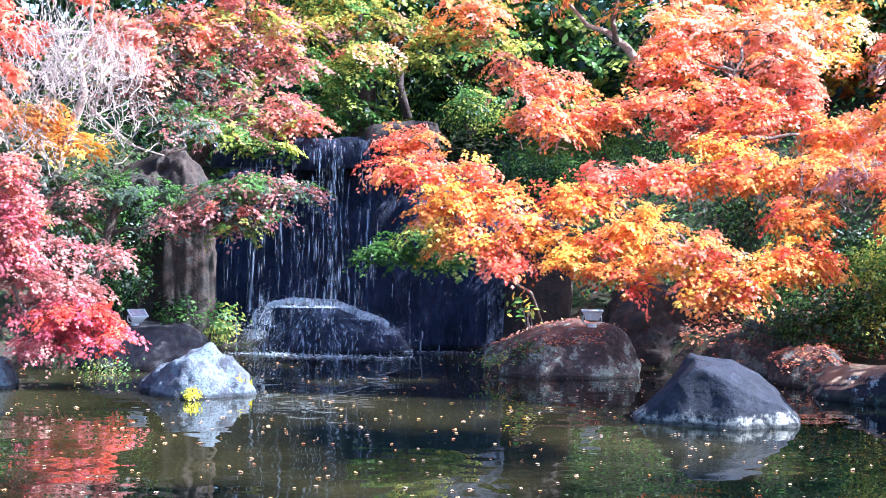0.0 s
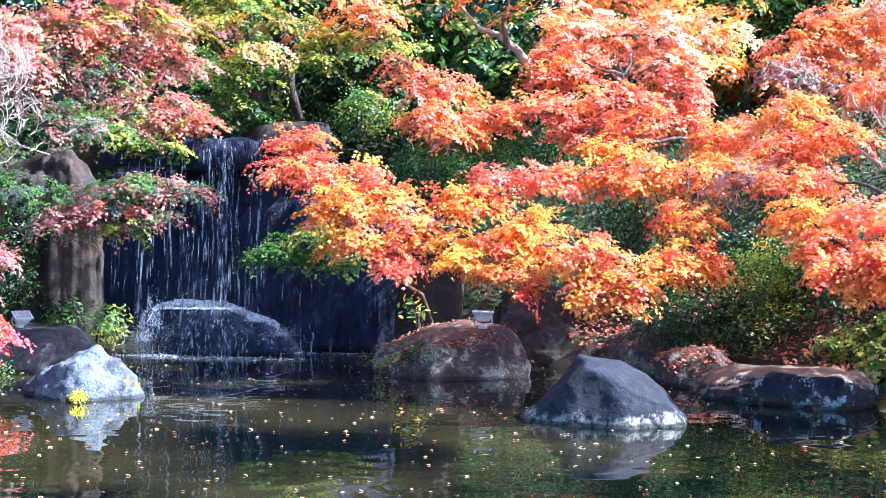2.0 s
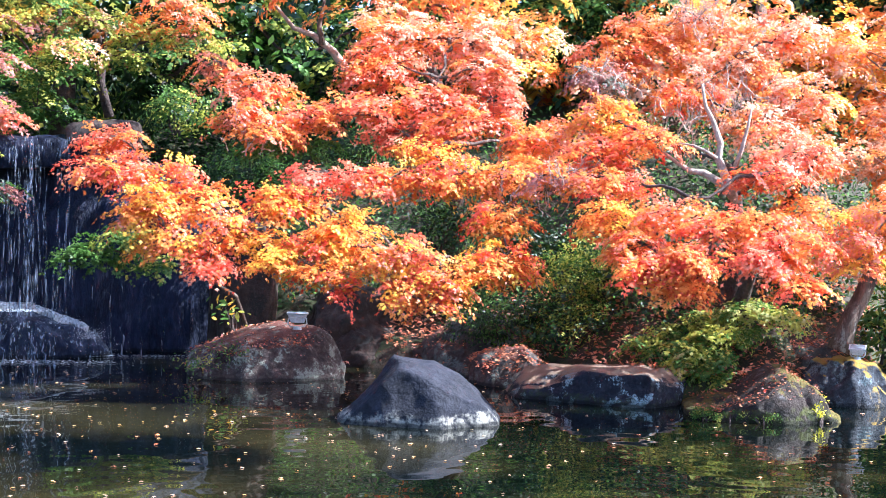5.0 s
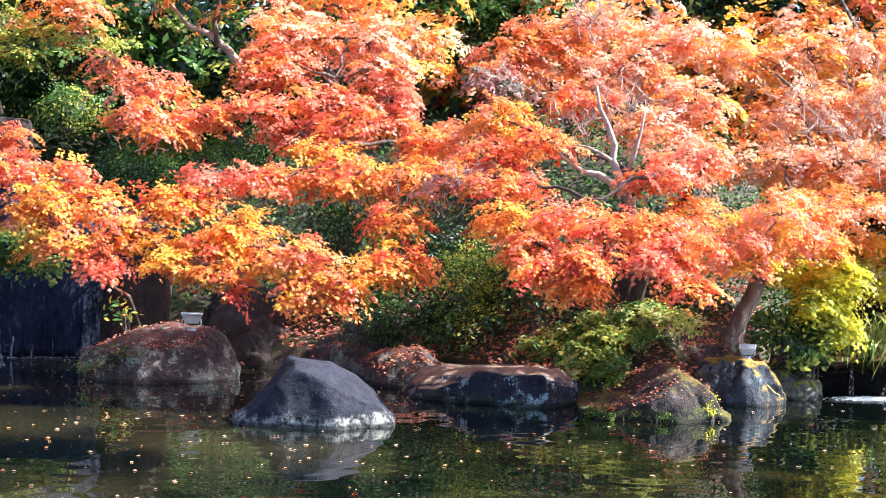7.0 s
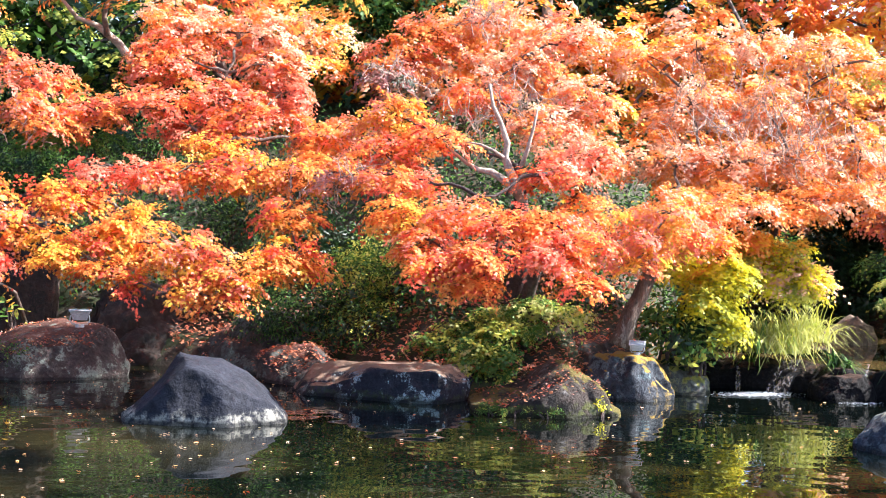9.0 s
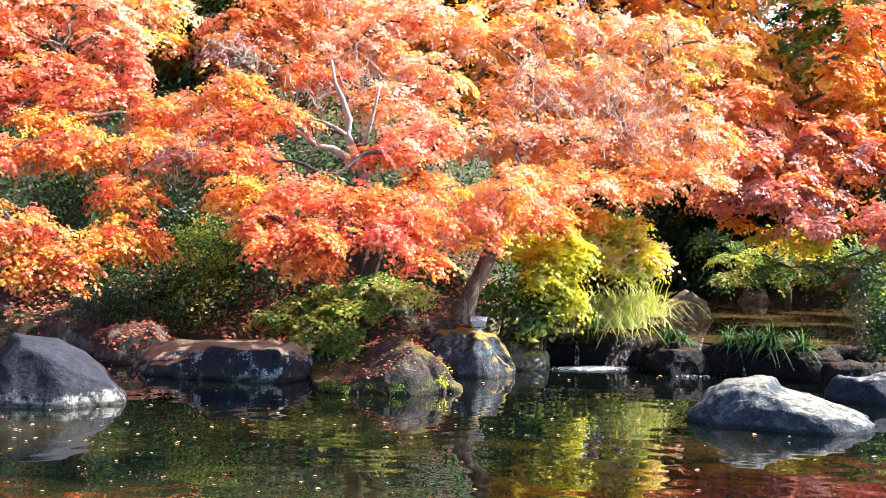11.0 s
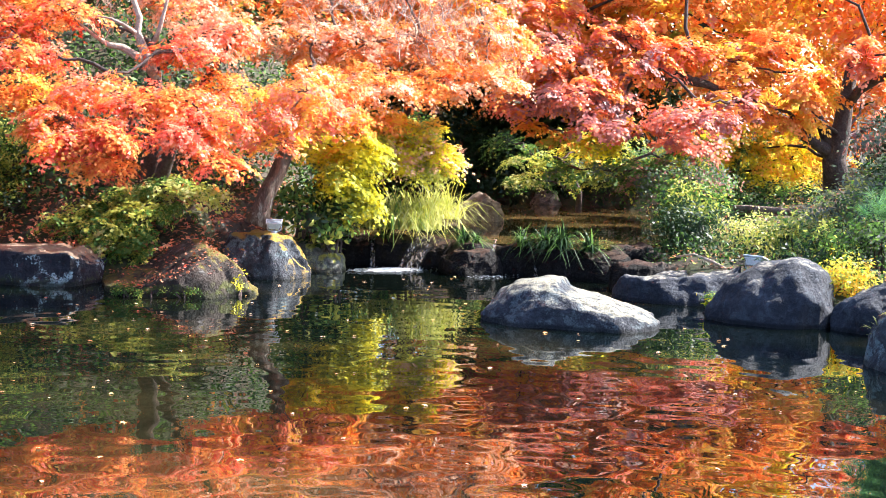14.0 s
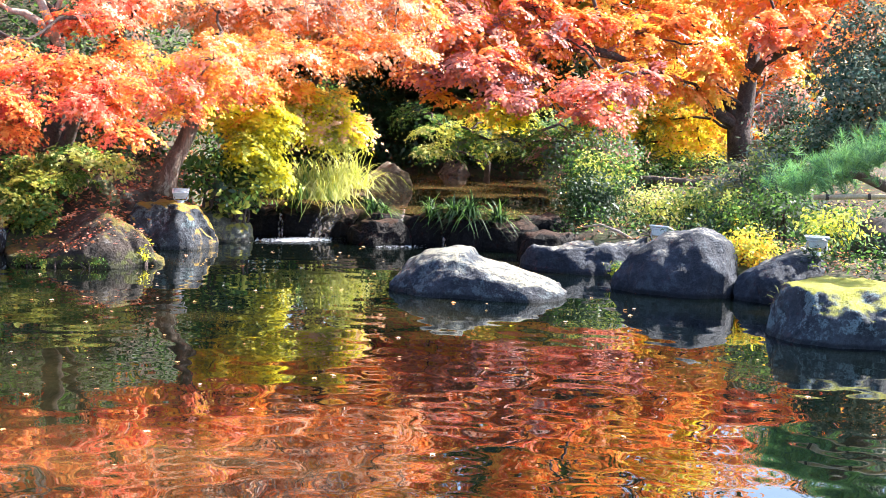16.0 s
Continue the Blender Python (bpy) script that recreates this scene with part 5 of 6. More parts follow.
tree.spray(7.98, 25.48, 6.61, 0.79, 0.63, 0.65, "GDO", 1275, 0.048)
tree.spray(8.1, 27.01, 4.47, 0.84, 0.67, 0.69, "YO", 1422, 0.048)
tree.spray(8.98, 26.84, 6.89, 0.84, 0.67, 0.69, "GDO", 1431, 0.048)
tree.spray(11.8, 26.49, 9.23, 1.21, 0.97, 0.81, "DG", 2427, 0.048)
tree.spray(15.79, 24.32, 10.59, 1.32, 1.05, 0.76, "DV", 2465, 0.048)
tree.spray(7.01, 26.18, 4.37, 0.8, 0.64, 0.66, "YO", 1314, 0.048)
tree.spray(7.17, 26.76, 5.65, 0.82, 0.66, 0.68, "YO", 1372, 0.048)
tree.spray(7.14, 27.59, 6.92, 0.85, 0.68, 0.7, "OKW", 1452, 0.048)
tree.finish(KITE)

tree = Tree("evergreen_tree", "tall evergreen tree with mid-green leaves behind the falls", "tree", [(-1.39, 24.96, 2.95), (-1.31, 24.97, 4.46), (-1.24, 24.97, 5.97)], [.2,.17,.12], DARK_BARK, "maples", 13)
tree.spray(-1.74, 24.94, 5.74, 1.31, 1.05, 0.65, "GLY", 2114, 0.048)
tree.spray(-0.87, 24.78, 4.83, 1.13, 0.9, 0.74, "GLD", 2044, 0.048)
tree.spray(-2.14, 24.51, 3.94, 1.12, 0.89, 0.73, "GDL", 2010, 0.048)
tree.spray(0.43, 24.6, 4.15, 1.12, 0.89, 0.73, "DGL", 2010, 0.048)
tree.spray(0.87, 24.98, 5.74, 1.31, 1.05, 0.65, "GDL", 2114, 0.048)
tree.spray(1.74, 24.94, 5.07, 1.13, 0.91, 0.74, "GLD", 2075, 0.048)
tree.spray(2.78, 24.44, 3.94, 1.03, 0.82, 0.73, "DGL", 1855, 0.048)
tree.spray(3.91, 24.69, 5.29, 1.13, 0.91, 0.74, "GDL", 2075, 0.048)
tree.spray(5.2, 24.45, 4.19, 1.13, 0.91, 0.74, "DGL", 2075, 0.048)
tree.spray(6.47, 24.15, 5.29, 1.13, 0.91, 0.74, "GDL", 2075, 0.048)
tree.finish(KITE)

tree = Tree("low_maple", "low spreading yellow-green shrub on the shore", "shrub", [(6.63, 15.87, 0.39), (6.6, 15.88, 0.65), (6.56, 15.9, 0.81)], [.025,.02,.015], DARK_BARK, "maples", 14)
tree.spray(6.25, 15.81, 0.88, 0.41, 0.22, 0.08, "LAG", 1159, 0.034)
tree.spray(6.66, 15.64, 1, 0.41, 0.22, 0.08, "ALG", 1159, 0.034)
tree.spray(6.41, 15.53, 0.75, 0.46, 0.23, 0.07, "LGA", 1231, 0.034)
tree.spray(6.98, 15.5, 0.94, 0.29, 0.22, 0.07, "LGA", 710, 0.034)
tree.spray(6.17, 15.41, 0.51, 0.28, 0.22, 0.08, "GLG", 888, 0.034)
tree.spray(5.89, 15.95, 0.72, 0.32, 0.22, 0.07, "LGA", 844, 0.034)
tree.spray(5.97, 15.6, 0.59, 0.4, 0.22, 0.09, "GLA", 1324, 0.034)
tree.spray(6.05, 15.35, 0.33, 0.26, 0.22, 0.07, "GLG", 746, 0.034)
tree.spray(5.88, 15.52, 0.42, 0.28, 0.22, 0.09, "GLA", 945, 0.034)
tree.spray(5.6, 16.05, 0.55, 0.26, 0.22, 0.08, "GLA", 746, 0.034)
tree.finish()

tree = Tree("yellow_maple", "bright yellow maple beside the weir", "tree", [(9.09, 15.77, 0.49), (9.11, 15.76, 1.01), (9.21, 15.69, 1.36)], [.04,.03,.02], BARK, "maples", 15)
tree.spray(9.44, 15.68, 1.57, 0.31, 0.22, 0.14, "ZLZ", 1124, 0.034)
tree.spray(8.97, 15.38, 0.9, 0.21, 0.22, 0.26, "ZL", 1476, 0.034)
tree.spray(9.43, 15.68, 1.82, 0.5, 0.25, 0.13, "YOZ", 1649, 0.034)
tree.spray(9.73, 15.62, 1.51, 0.5, 0.25, 0.15, "ZLW", 1949, 0.034)
tree.spray(9.74, 15.49, 1.34, 0.38, 0.22, 0.15, "ZW", 1463, 0.034)
tree.spray(8.91, 15.18, 1.45, 0.3, 0.22, 0.2, "ZLZ", 1639, 0.034)
tree.spray(8.77, 15.26, 1.24, 0.3, 0.22, 0.31, "ZL", 2578, 0.034)
tree.spray(8.71, 15.87, 1.77, 0.43, 0.22, 0.14, "YZO", 1575, 0.034)
tree.spray(8.62, 15.34, 1.44, 0.24, 0.22, 0.17, "ZY", 1124, 0.034)
tree.spray(8.53, 15.74, 1.52, 0.34, 0.22, 0.17, "ZLY", 1546, 0.034)
tree.spray(9.97, 15.47, 1.25, 0.38, 0.22, 0.12, "LA", 1124, 0.034)
tree.spray(9.95, 15.6, 1.73, 0.38, 0.22, 0.11, "ZLY", 1012, 0.034)
tree.spray(8.5, 15.18, 1.18, 0.19, 0.22, 0.2, "ZLZ", 1079, 0.034)
tree.spray(10.14, 15.36, 1.36, 0.31, 0.22, 0.13, "ZW", 1031, 0.034)
tree.spray(10.19, 15.56, 1.42, 0.38, 0.22, 0.12, "ZLW", 1124, 0.034)
tree.spray(10.94, 17.34, 1.73, 0.36, 0.36, 0.22, "GLA", 871, 0.036)
tree.spray(10.41, 16.84, 1.49, 0.3, 0.36, 0.16, "LAZ", 528, 0.036)
tree.finish()

tree = Tree("yellow_maple", "yellow-green maple behind the forked tree", "tree", [(17.2, 17.58, 0.7), (17.22, 17.57, 1.05), (17.25, 17.54, 1.4), (17.3, 17.49, 1.81)], [.09, .08, .06, .04], DARK_BARK, "maples", 16)
tree.spray(17.31, 17.47, 1.49, 0.55, 0.4, 0.3, "ZLG", 1402, 0.04)
tree.spray(17.83, 16.95, 1.35, 0.6, 0.4, 0.32, "ZY", 1632, 0.04)
tree.spray(16.95, 17.83, 1.56, 0.5, 0.4, 0.22, "LZG", 935, 0.04)
tree.spray(17.56, 17.23, 1.02, 0.6, 0.4, 0.28, "ZLG", 1428, 0.04)
tree.spray(18.03, 16.74, 1.77, 0.5, 0.4, 0.3, "ZYO", 1275, 0.04)
tree.spray(15.81, 18.85, 1.57, 0.5, 0.4, 0.2, "LZG", 850, 0.04)
tree.spray(16.38, 18.35, 1.36, 0.5, 0.4, 0.22, "LGZ", 935, 0.04)
tree.spray(17.97, 16.8, 0.93, 0.5, 0.4, 0.22, "ZY", 935, 0.04)
tree.spray(17.09, 17.69, 2.07, 0.5, 0.4, 0.3, "ZYO", 1275, 0.04)
tree.spray(17.6, 17.18, 2.2, 0.5, 0.4, 0.3, "YZO", 1275, 0.04)
tree.finish()

tree = Tree("low_maple", "layered green maple turning yellow beside the upper pool", "tree", [(13.99, 17.5, 0.49), (13.99, 17.49, 0.79), (13.9, 17.56, 1.06), (13.76, 17.67, 1.28)], [.05, .045, .03, .02], DARK_BARK, "maples", 17)
tree.spray(13.47, 18.02, 1.3, 0.42, 0.36, 0.2, "GLA", 924, 0.036)
tree.spray(13.32, 17.88, 1.01, 0.4, 0.36, 0.16, "LGA", 704, 0.036)
tree.spray(14.43, 17.91, 1.45, 0.6, 0.36, 0.2, "ZLY", 1320, 0.036)
tree.spray(13.55, 17.33, 1.16, 0.5, 0.36, 0.2, "LGS", 1100, 0.036)
tree.spray(13.81, 16.48, 1.16, 0.6, 0.36, 0.22, "GSL", 1452, 0.036)
tree.spray(13.92, 15.72, 1.17, 0.6, 0.36, 0.24, "GSV", 1583, 0.036)
tree.spray(13.79, 19.03, 1.48, 0.4, 0.36, 0.16, "GDL", 704, 0.036)
tree.spray(15.21, 16.58, 1.48, 0.5, 0.36, 0.22, "LZG", 1210, 0.036)
tree.finish()

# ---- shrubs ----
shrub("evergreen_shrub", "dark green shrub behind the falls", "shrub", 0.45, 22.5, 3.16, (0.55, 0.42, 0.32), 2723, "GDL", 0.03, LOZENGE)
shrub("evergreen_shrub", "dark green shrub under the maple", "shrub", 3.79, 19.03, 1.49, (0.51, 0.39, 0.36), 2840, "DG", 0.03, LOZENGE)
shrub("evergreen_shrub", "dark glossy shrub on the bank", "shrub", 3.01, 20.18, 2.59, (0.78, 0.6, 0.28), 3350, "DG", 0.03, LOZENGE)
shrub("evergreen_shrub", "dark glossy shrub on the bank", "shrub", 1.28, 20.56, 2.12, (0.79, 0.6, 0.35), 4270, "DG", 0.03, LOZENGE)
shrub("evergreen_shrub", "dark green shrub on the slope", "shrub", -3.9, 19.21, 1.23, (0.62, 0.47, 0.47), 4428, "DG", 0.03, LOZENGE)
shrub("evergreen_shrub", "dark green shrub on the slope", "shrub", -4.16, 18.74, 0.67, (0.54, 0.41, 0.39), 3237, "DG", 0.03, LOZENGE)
shrub("fern_clump", "green plants at the foot of the falls", "shrub", -2.78, 18.39, 0.3, (0.18, 0.25, 0.22), 430, "GL", 0.036, LOZENGE)
shrub("fern_clump", "green plants at the foot of the falls", "shrub", -3.26, 18.52, 0.48, (0.3, 0.25, 0.14), 444, "GD", 0.036, LOZENGE)
shrub("evergreen_shrub", "olive shrub with small leaves on the bank", "shrub", 5.43, 17.79, 0.9, (0.65, 0.49, 0.44), 5087, "LGD", 0.028, LOZENGE)
shrub("evergreen_shrub", "dark green shrub on the bank", "shrub", 4.49, 18.05, 0.31, (0.84, 0.64, 0.38), 5668, "DG", 0.028, LOZENGE)
shrub("evergreen_shrub", "dark green shrub on the bank", "shrub", 5.33, 17.4, 0.3, (0.7, 0.53, 0.37), 4592, "DGL", 0.028, LOZENGE)
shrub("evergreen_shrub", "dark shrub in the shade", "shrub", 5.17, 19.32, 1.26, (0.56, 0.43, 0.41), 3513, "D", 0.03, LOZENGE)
shrub("low_shrub", "dark green leafy shrub on the shore", "shrub", 5.77, 15.78, 0.26, (0.32, 0.25, 0.13), 624, "DG", 0.03, LOZENGE)
shrub("camellia_shrub", "glossy dark green shrub with broad leaves", "shrub", 8.27, 15.42, 0.5, (0.37, 0.28, 0.36), 896, "GDL", 0.045)
shrub("camellia_shrub", "glossy dark green shrub with broad leaves", "shrub", 8.59, 15.36, 0.33, (0.31, 0.25, 0.27), 566, "DGL", 0.045)
shrub("evergreen_shrub", "dark shrub above the upper pool", "shrub", 15.03, 22.43, 1.01, (0.85, 0.65, 0.46), 2667, "D", 0.045)
shrub("evergreen_shrub", "light green shrub by the upper pool", "shrub", 16.08, 19.79, 0.9, (0.4, 0.3, 0.28), 1189, "GLA", 0.036, LOZENGE)
shrub("evergreen_shrub", "dull green shrub by the upper pool", "shrub", 15.59, 17.59, 1.03, (0.74, 0.56, 0.24), 1894, "GSD", 0.036, LOZENGE)
shrub("evergreen_shrub", "dull green maple-leaved shrub by the pool", "shrub", 13.95, 15.02, 0.87, (0.64, 0.49, 0.28), 2768, "GSV", 0.03, LOZENGE)
shrub("evergreen_shrub", "dark green shrub by the weir", "shrub", 12.56, 13.58, 0.24, (0.45, 0.34, 0.39), 2717, "D", 0.03, LOZENGE)
# pale A and W leaves put the sunlight into this shrub's colour
shrub("evergreen_shrub", "pale sunlit shrub by the shore", "shrub", 13.12, 13.05, 0.24, (0.48, 0.37, 0.3), 2900, "AAWL", 0.027, LOZENGE)
shrub("evergreen_shrub", "pale leafy shrub on the bank", "shrub", 13.08, 12.36, 0.46, (0.38, 0.29, 0.26), 1494, "LGA", 0.03, LOZENGE)
shrub("evergreen_shrub", "glossy shrub with pale sheen on the bank", "shrub", 13.49, 11.91, 0.73, (0.44, 0.33, 0.3), 1383, "SGA", 0.036, LOZENGE)
shrub("evergreen_shrub", "green shrub behind the boulders", "shrub", 12.62, 11.39, 0.31, (0.36, 0.27, 0.3), 1649, "GDL", 0.03, LOZENGE)
shrub("evergreen_shrub", "dull green shrub under the pine", "shrub", 12.63, 10.61, 0.54, (0.4, 0.31, 0.34), 2092, "GSD", 0.03, LOZENGE)
shrub("low_shrub", "yellow-green shrub behind the boulders", "shrub", 13.15, 11.55, 0.06, (0.28, 0.25, 0.24), 1008, "ZL", 0.03, LOZENGE)
shrub("low_shrub", "bright yellow-green shrub under the pine", "shrub", 12.19, 9.57, 0.59, (0.32, 0.25, 0.16), 791, "LGZ", 0.03, LOZENGE)
shrub("evergreen_shrub", "dark green shrub on the far bank", "shrub", 15.4, 15.71, 0.54, (0.61, 0.47, 0.3), 1968, "DG", 0.036, LOZENGE)
shrub("evergreen_shrub", "dark green shrub on the far bank", "shrub", 16.7, 15.82, 0.52, (0.72, 0.55, 0.28), 2177, "DGL", 0.036, LOZENGE)
shrub("evergreen_shrub", "yellow-green shrub under the maple", "shrub", 19.23, 18.95, 0.76, (0.75, 0.57, 0.31), 1612, "ZLG", 0.045)
shrub("evergreen_shrub", "yellow and orange shrub under the maple", "shrub", 20.52, 19.05, 0.69, (0.59, 0.45, 0.27), 1071, "ZYO", 0.045)
shrub("evergreen_shrub", "dark shrub under the conifer", "shrub", 15.33, 12.84, 0.9, (0.56, 0.43, 0.34), 2033, "DSG", 0.036, LOZENGE)
shrub("evergreen_shrub", "dark shrub under the conifer", "shrub", 15.68, 12.42, 1.14, (0.56, 0.43, 0.41), 2439, "DBS", 0.036, LOZENGE)
shrub("evergreen_shrub", "dull mauve-green shrub under the conifer", "shrub", 16.02, 13.58, 1.37, (0.44, 0.33, 0.43), 2017, "SDV", 0.036, LOZENGE)
shrub("evergreen_shrub", "dark green shrub by the upper pool", "shrub", 15.66, 16.85, 0.54, (0.56, 0.43, 0.27), 1599, "DG", 0.036, LOZENGE)
shrub("conifer", "dark blue-green conifer with dense foliage", "conifer", 15.2, 11.5, 1.3, (0.95, 0.62, 1.05), 15500, "SSBD", 0.033, LOZENGE)
# near-black leaves put the shade of the hollow into these shrubs' colour
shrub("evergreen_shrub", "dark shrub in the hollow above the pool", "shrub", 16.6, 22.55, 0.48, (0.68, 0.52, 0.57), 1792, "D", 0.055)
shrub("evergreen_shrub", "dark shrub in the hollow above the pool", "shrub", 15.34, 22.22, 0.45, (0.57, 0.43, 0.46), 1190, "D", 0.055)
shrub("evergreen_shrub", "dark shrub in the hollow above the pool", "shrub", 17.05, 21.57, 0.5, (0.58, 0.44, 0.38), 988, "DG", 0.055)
shrub("conifer", "dark green tree far behind the maples", "conifer", 23.59, 29.79, 5.33, (1, 0.76, 0.71), 980, "GD", 0.1)
shrub("evergreen_shrub", "shaded shrub by the upper pool", "shrub", 13.28, 14.28, 0.5, (0.61, 0.47, 0.33), 3131, "DGL", 0.03, LOZENGE)

shrub("low_shrub", "sunlit yellow grass and low plants between the boulders", "plant", 11.73, 10.28, 0.25, (0.3, 0.25, 0.16), 1700, "ZLY", 0.026, LOZENGE)

# ---- waterfall ----
def ribbon(points, widths, side):
    """A thin, slightly folded band of water along the points."""
    verts, faces = [], []
    s = Vector(side).normalized()
    back = Vector((-s.y, s.x, 0))
    for p, w in zip(points, widths):
        p = Vector(p)
        verts += [p - s * w, p - back * w * 0.5, p + s * w]
    for i in range(len(points) - 1):
        a = i * 3
        faces += [(a, a + 1, a + 4, a + 3), (a + 1, a + 2, a + 5, a + 4)]
    return verts, faces


fall = thing("waterfall", "white threads of water falling over a dark wet rock face", "waterfall", Matrix.Translation((-1.37, 19.78, 0)))


def fall_strand(top, drop, width, seed, mat=None, run=0.25):
    rng = random.Random(seed)
    n = 16
    pts, ws = [], []
    x, y, z = top
    dx, wx = rng.uniform(-0.03, 0.03), 0.0
    for i in range(n):
        f = i / (n - 1)
        wx += rng.gauss(0, 0.012)
        pts.append(Vector((x + dx * f + wx, y - run * math.sqrt(f) - 0.02, z - drop * f)) - fall.matrix_world.translation)
        ws.append(width * rng.uniform(0.5, 1.3) * (0.7 + 0.6 * f))
    v, f = ribbon(pts, ws, (1, 0.1, 0))
    part("water_strand", mesh_from("water_strand", v, f, mat or FALL), fall)


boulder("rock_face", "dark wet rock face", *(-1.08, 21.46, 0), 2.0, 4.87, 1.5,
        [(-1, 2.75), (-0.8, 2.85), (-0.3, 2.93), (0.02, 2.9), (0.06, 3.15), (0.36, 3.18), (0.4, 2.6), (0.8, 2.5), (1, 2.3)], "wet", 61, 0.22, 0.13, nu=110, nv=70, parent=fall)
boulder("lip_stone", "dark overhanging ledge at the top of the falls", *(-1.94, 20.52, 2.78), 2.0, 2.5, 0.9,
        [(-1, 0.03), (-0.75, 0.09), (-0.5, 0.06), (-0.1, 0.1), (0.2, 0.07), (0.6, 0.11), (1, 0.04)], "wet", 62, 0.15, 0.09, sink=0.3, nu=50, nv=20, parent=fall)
boulder("cap_stone", "square brown stone above the falls", *(-0.58, 20.49, 2.86), 2.0, 1.0, 0.8,
        [(-1, 0.24), (-0.4, 0.28), (0.5, 0.29), (1, 0.25)], "brown", 63, 0.25, 0.03, sink=0.1, nu=40, nv=24, parent=fall)
dome = [(-1, 0.25), (-0.86, 0.56), (-0.55, 0.64), (0.05, 0.62), (0.35, 0.48), (0.65, 0.38), (1, 0.08)]
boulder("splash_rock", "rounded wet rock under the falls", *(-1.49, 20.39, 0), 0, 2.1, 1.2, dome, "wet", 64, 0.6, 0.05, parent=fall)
boulder("water_veil", "thin veil of water over the rounded rock", *(-1.48, 20.35, 0), 0, 2.16, 1.26, [(u, h + 0.03) for u, h in dome], fall_mat("veil", 0.28), 64, 0.6, 0.05, parent=fall)
LIP = Vector((-1.42, 20, 2.87))
rs = random.Random(5)
for i in range(62):
    u = rs.choice((rs.uniform(-1.55, 0.55), rs.gauss(-0.65, 0.35), rs.gauss(0.0, 0.15)))
    u = max(-1.6, min(1.0, u))
    full = rs.random() < 0.6
    z0 = LIP.z + 0.0 if rs.random() < 0.7 else LIP.z - rs.uniform(0.3, 1.4)
    fall_strand((LIP.x + u, LIP.y + 0.05 * u, z0), (z0 - (0.6 if -1.0 < u < 0.35 else 0.05)) * (1.0 if full else rs.uniform(0.3, 0.8)), rs.uniform(0.003, 0.011), i)
for u, w in ((-0.72, 0.05), (-0.62, 0.04), (0.02, 0.05), (0.36, 0.05), (0.42, 0.03), (-0.28, 0.04), (-0.05, 0.03), (-1.1, 0.04)):
    for k in range(5):
        fall_strand((LIP.x + u + rs.gauss(0, w), LIP.y - 0.02, LIP.z), LIP.z - 0.55, rs.uniform(0.006, 0.016), int(u * 100) + 500 + 37 * k)
for u, z0 in ((1.02, 1.6), (1.1, 1.2), (1.9, 1.3), (1.95, 1.1), (2.02, 0.9), (0.75, 1.6), (1.45, 1.0), (1.7, 0.8)):
    fall_strand((LIP.x + u, LIP.y + 0.1, z0), z0 - 0.03, rs.uniform(0.006, 0.016), int(u * 100) + 900, run=0.1)
for i in range(46):
    u = rs.uniform(-0.98, 0.35)
    h = float(np.interp((u + 0.35) / 1.05, [q[0] for q in dome], [q[1] for q in dome]))
    fall_strand((LIP.x + u, LIP.y - 0.95 - rs.uniform(0, 0.12), h), h, rs.uniform(0.006, 0.02), 2000 + i, run=0.14)


crest = [Vector((-0.98 + 1.75 * i / 23, 0, 0)) for i in range(24)]
for k in range(9):
    pts, off = [], rs.uniform(-0.1, 0.25)
    for p in crest:
        u = p.x
        h = float(np.interp(u / 1.05 - 0.0, [q[0] for q in dome], [q[1] for q in dome]))
        pts.append(Vector(((-1.49, 20.39, 0)[0] + u, (-1.49, 20.39, 0)[1] - 0.12 - off + rs.gauss(0, 0.01), h + 0.035 - off * 0.12 + rs.gauss(0, 0.006))) - fall.matrix_world.translation)
    v, f = ribbon(pts, [rs.uniform(0.01, 0.03) for _ in pts], (0.2, -0.3, 1))
    part("water_sheet", mesh_from("water_sheet", v, f, FOAM), fall)


def flecks(name, label, place, n, size, spread, mat, parent=None, flat=False):
    """Drops and foam: very many tiny bits of white water."""
    pos = np.random.normal(size=(n, 3)) * np.array(spread)
    if flat:
        pos[:, 2] = np.abs(pos[:, 2]) * 0.1 + 0.012
        nor = np.tile([0.0, 0.0, 1.0], (n, 1)) + np.random.normal(size=(n, 3)) * 0.1
    else:
        pos[:, 2] = np.abs(pos[:, 2])
        nor = np.random.normal(size=(n, 3))
    me = leaf_mesh(name, pos, size * np.random.uniform(0.4, 1.4, n), nor, OVAL, ["F"], np.zeros(n))
    me.materials[0] = mat
    ob = new(name, me)
    if parent:
        ob.parent = parent
        ob.matrix_parent_inverse = parent.matrix_world.inverted()
    ob.matrix_world = Matrix.Translation(place)
    return tagged(ob, label, kind="stuff") if parent else tagged(ob, label, "water", kind="stuff")


SPRAY_WHITE = surf_mat("white_water", (0.50, 0.54, 0.62), (0.62, 0.66, 0.74), 5, rough=0.5, bump=0.0)
flecks("spray", "fine white spray at the foot of the falls", (-2.44, 19.63, 0), 900, 0.005, (0.16, 0.12, 0.25), SPRAY_WHITE, fall)
flecks("spray", "fine white spray at the foot of the falls", (-2.14, 19.98, 0), 700, 0.005, (0.25, 0.15, 0.35), SPRAY_WHITE, fall)
flecks("spray", "fine white spray at the foot of the falls", (-0.7, 20.18, 0), 600, 0.005, (0.25, 0.12, 0.18), SPRAY_WHITE, fall)
flecks("foam", "white foam on the water under the falls", (-2.31, 19.5, 0), 500, 0.014, (0.25, 0.10, 0.02), SPRAY_WHITE, fall, True)
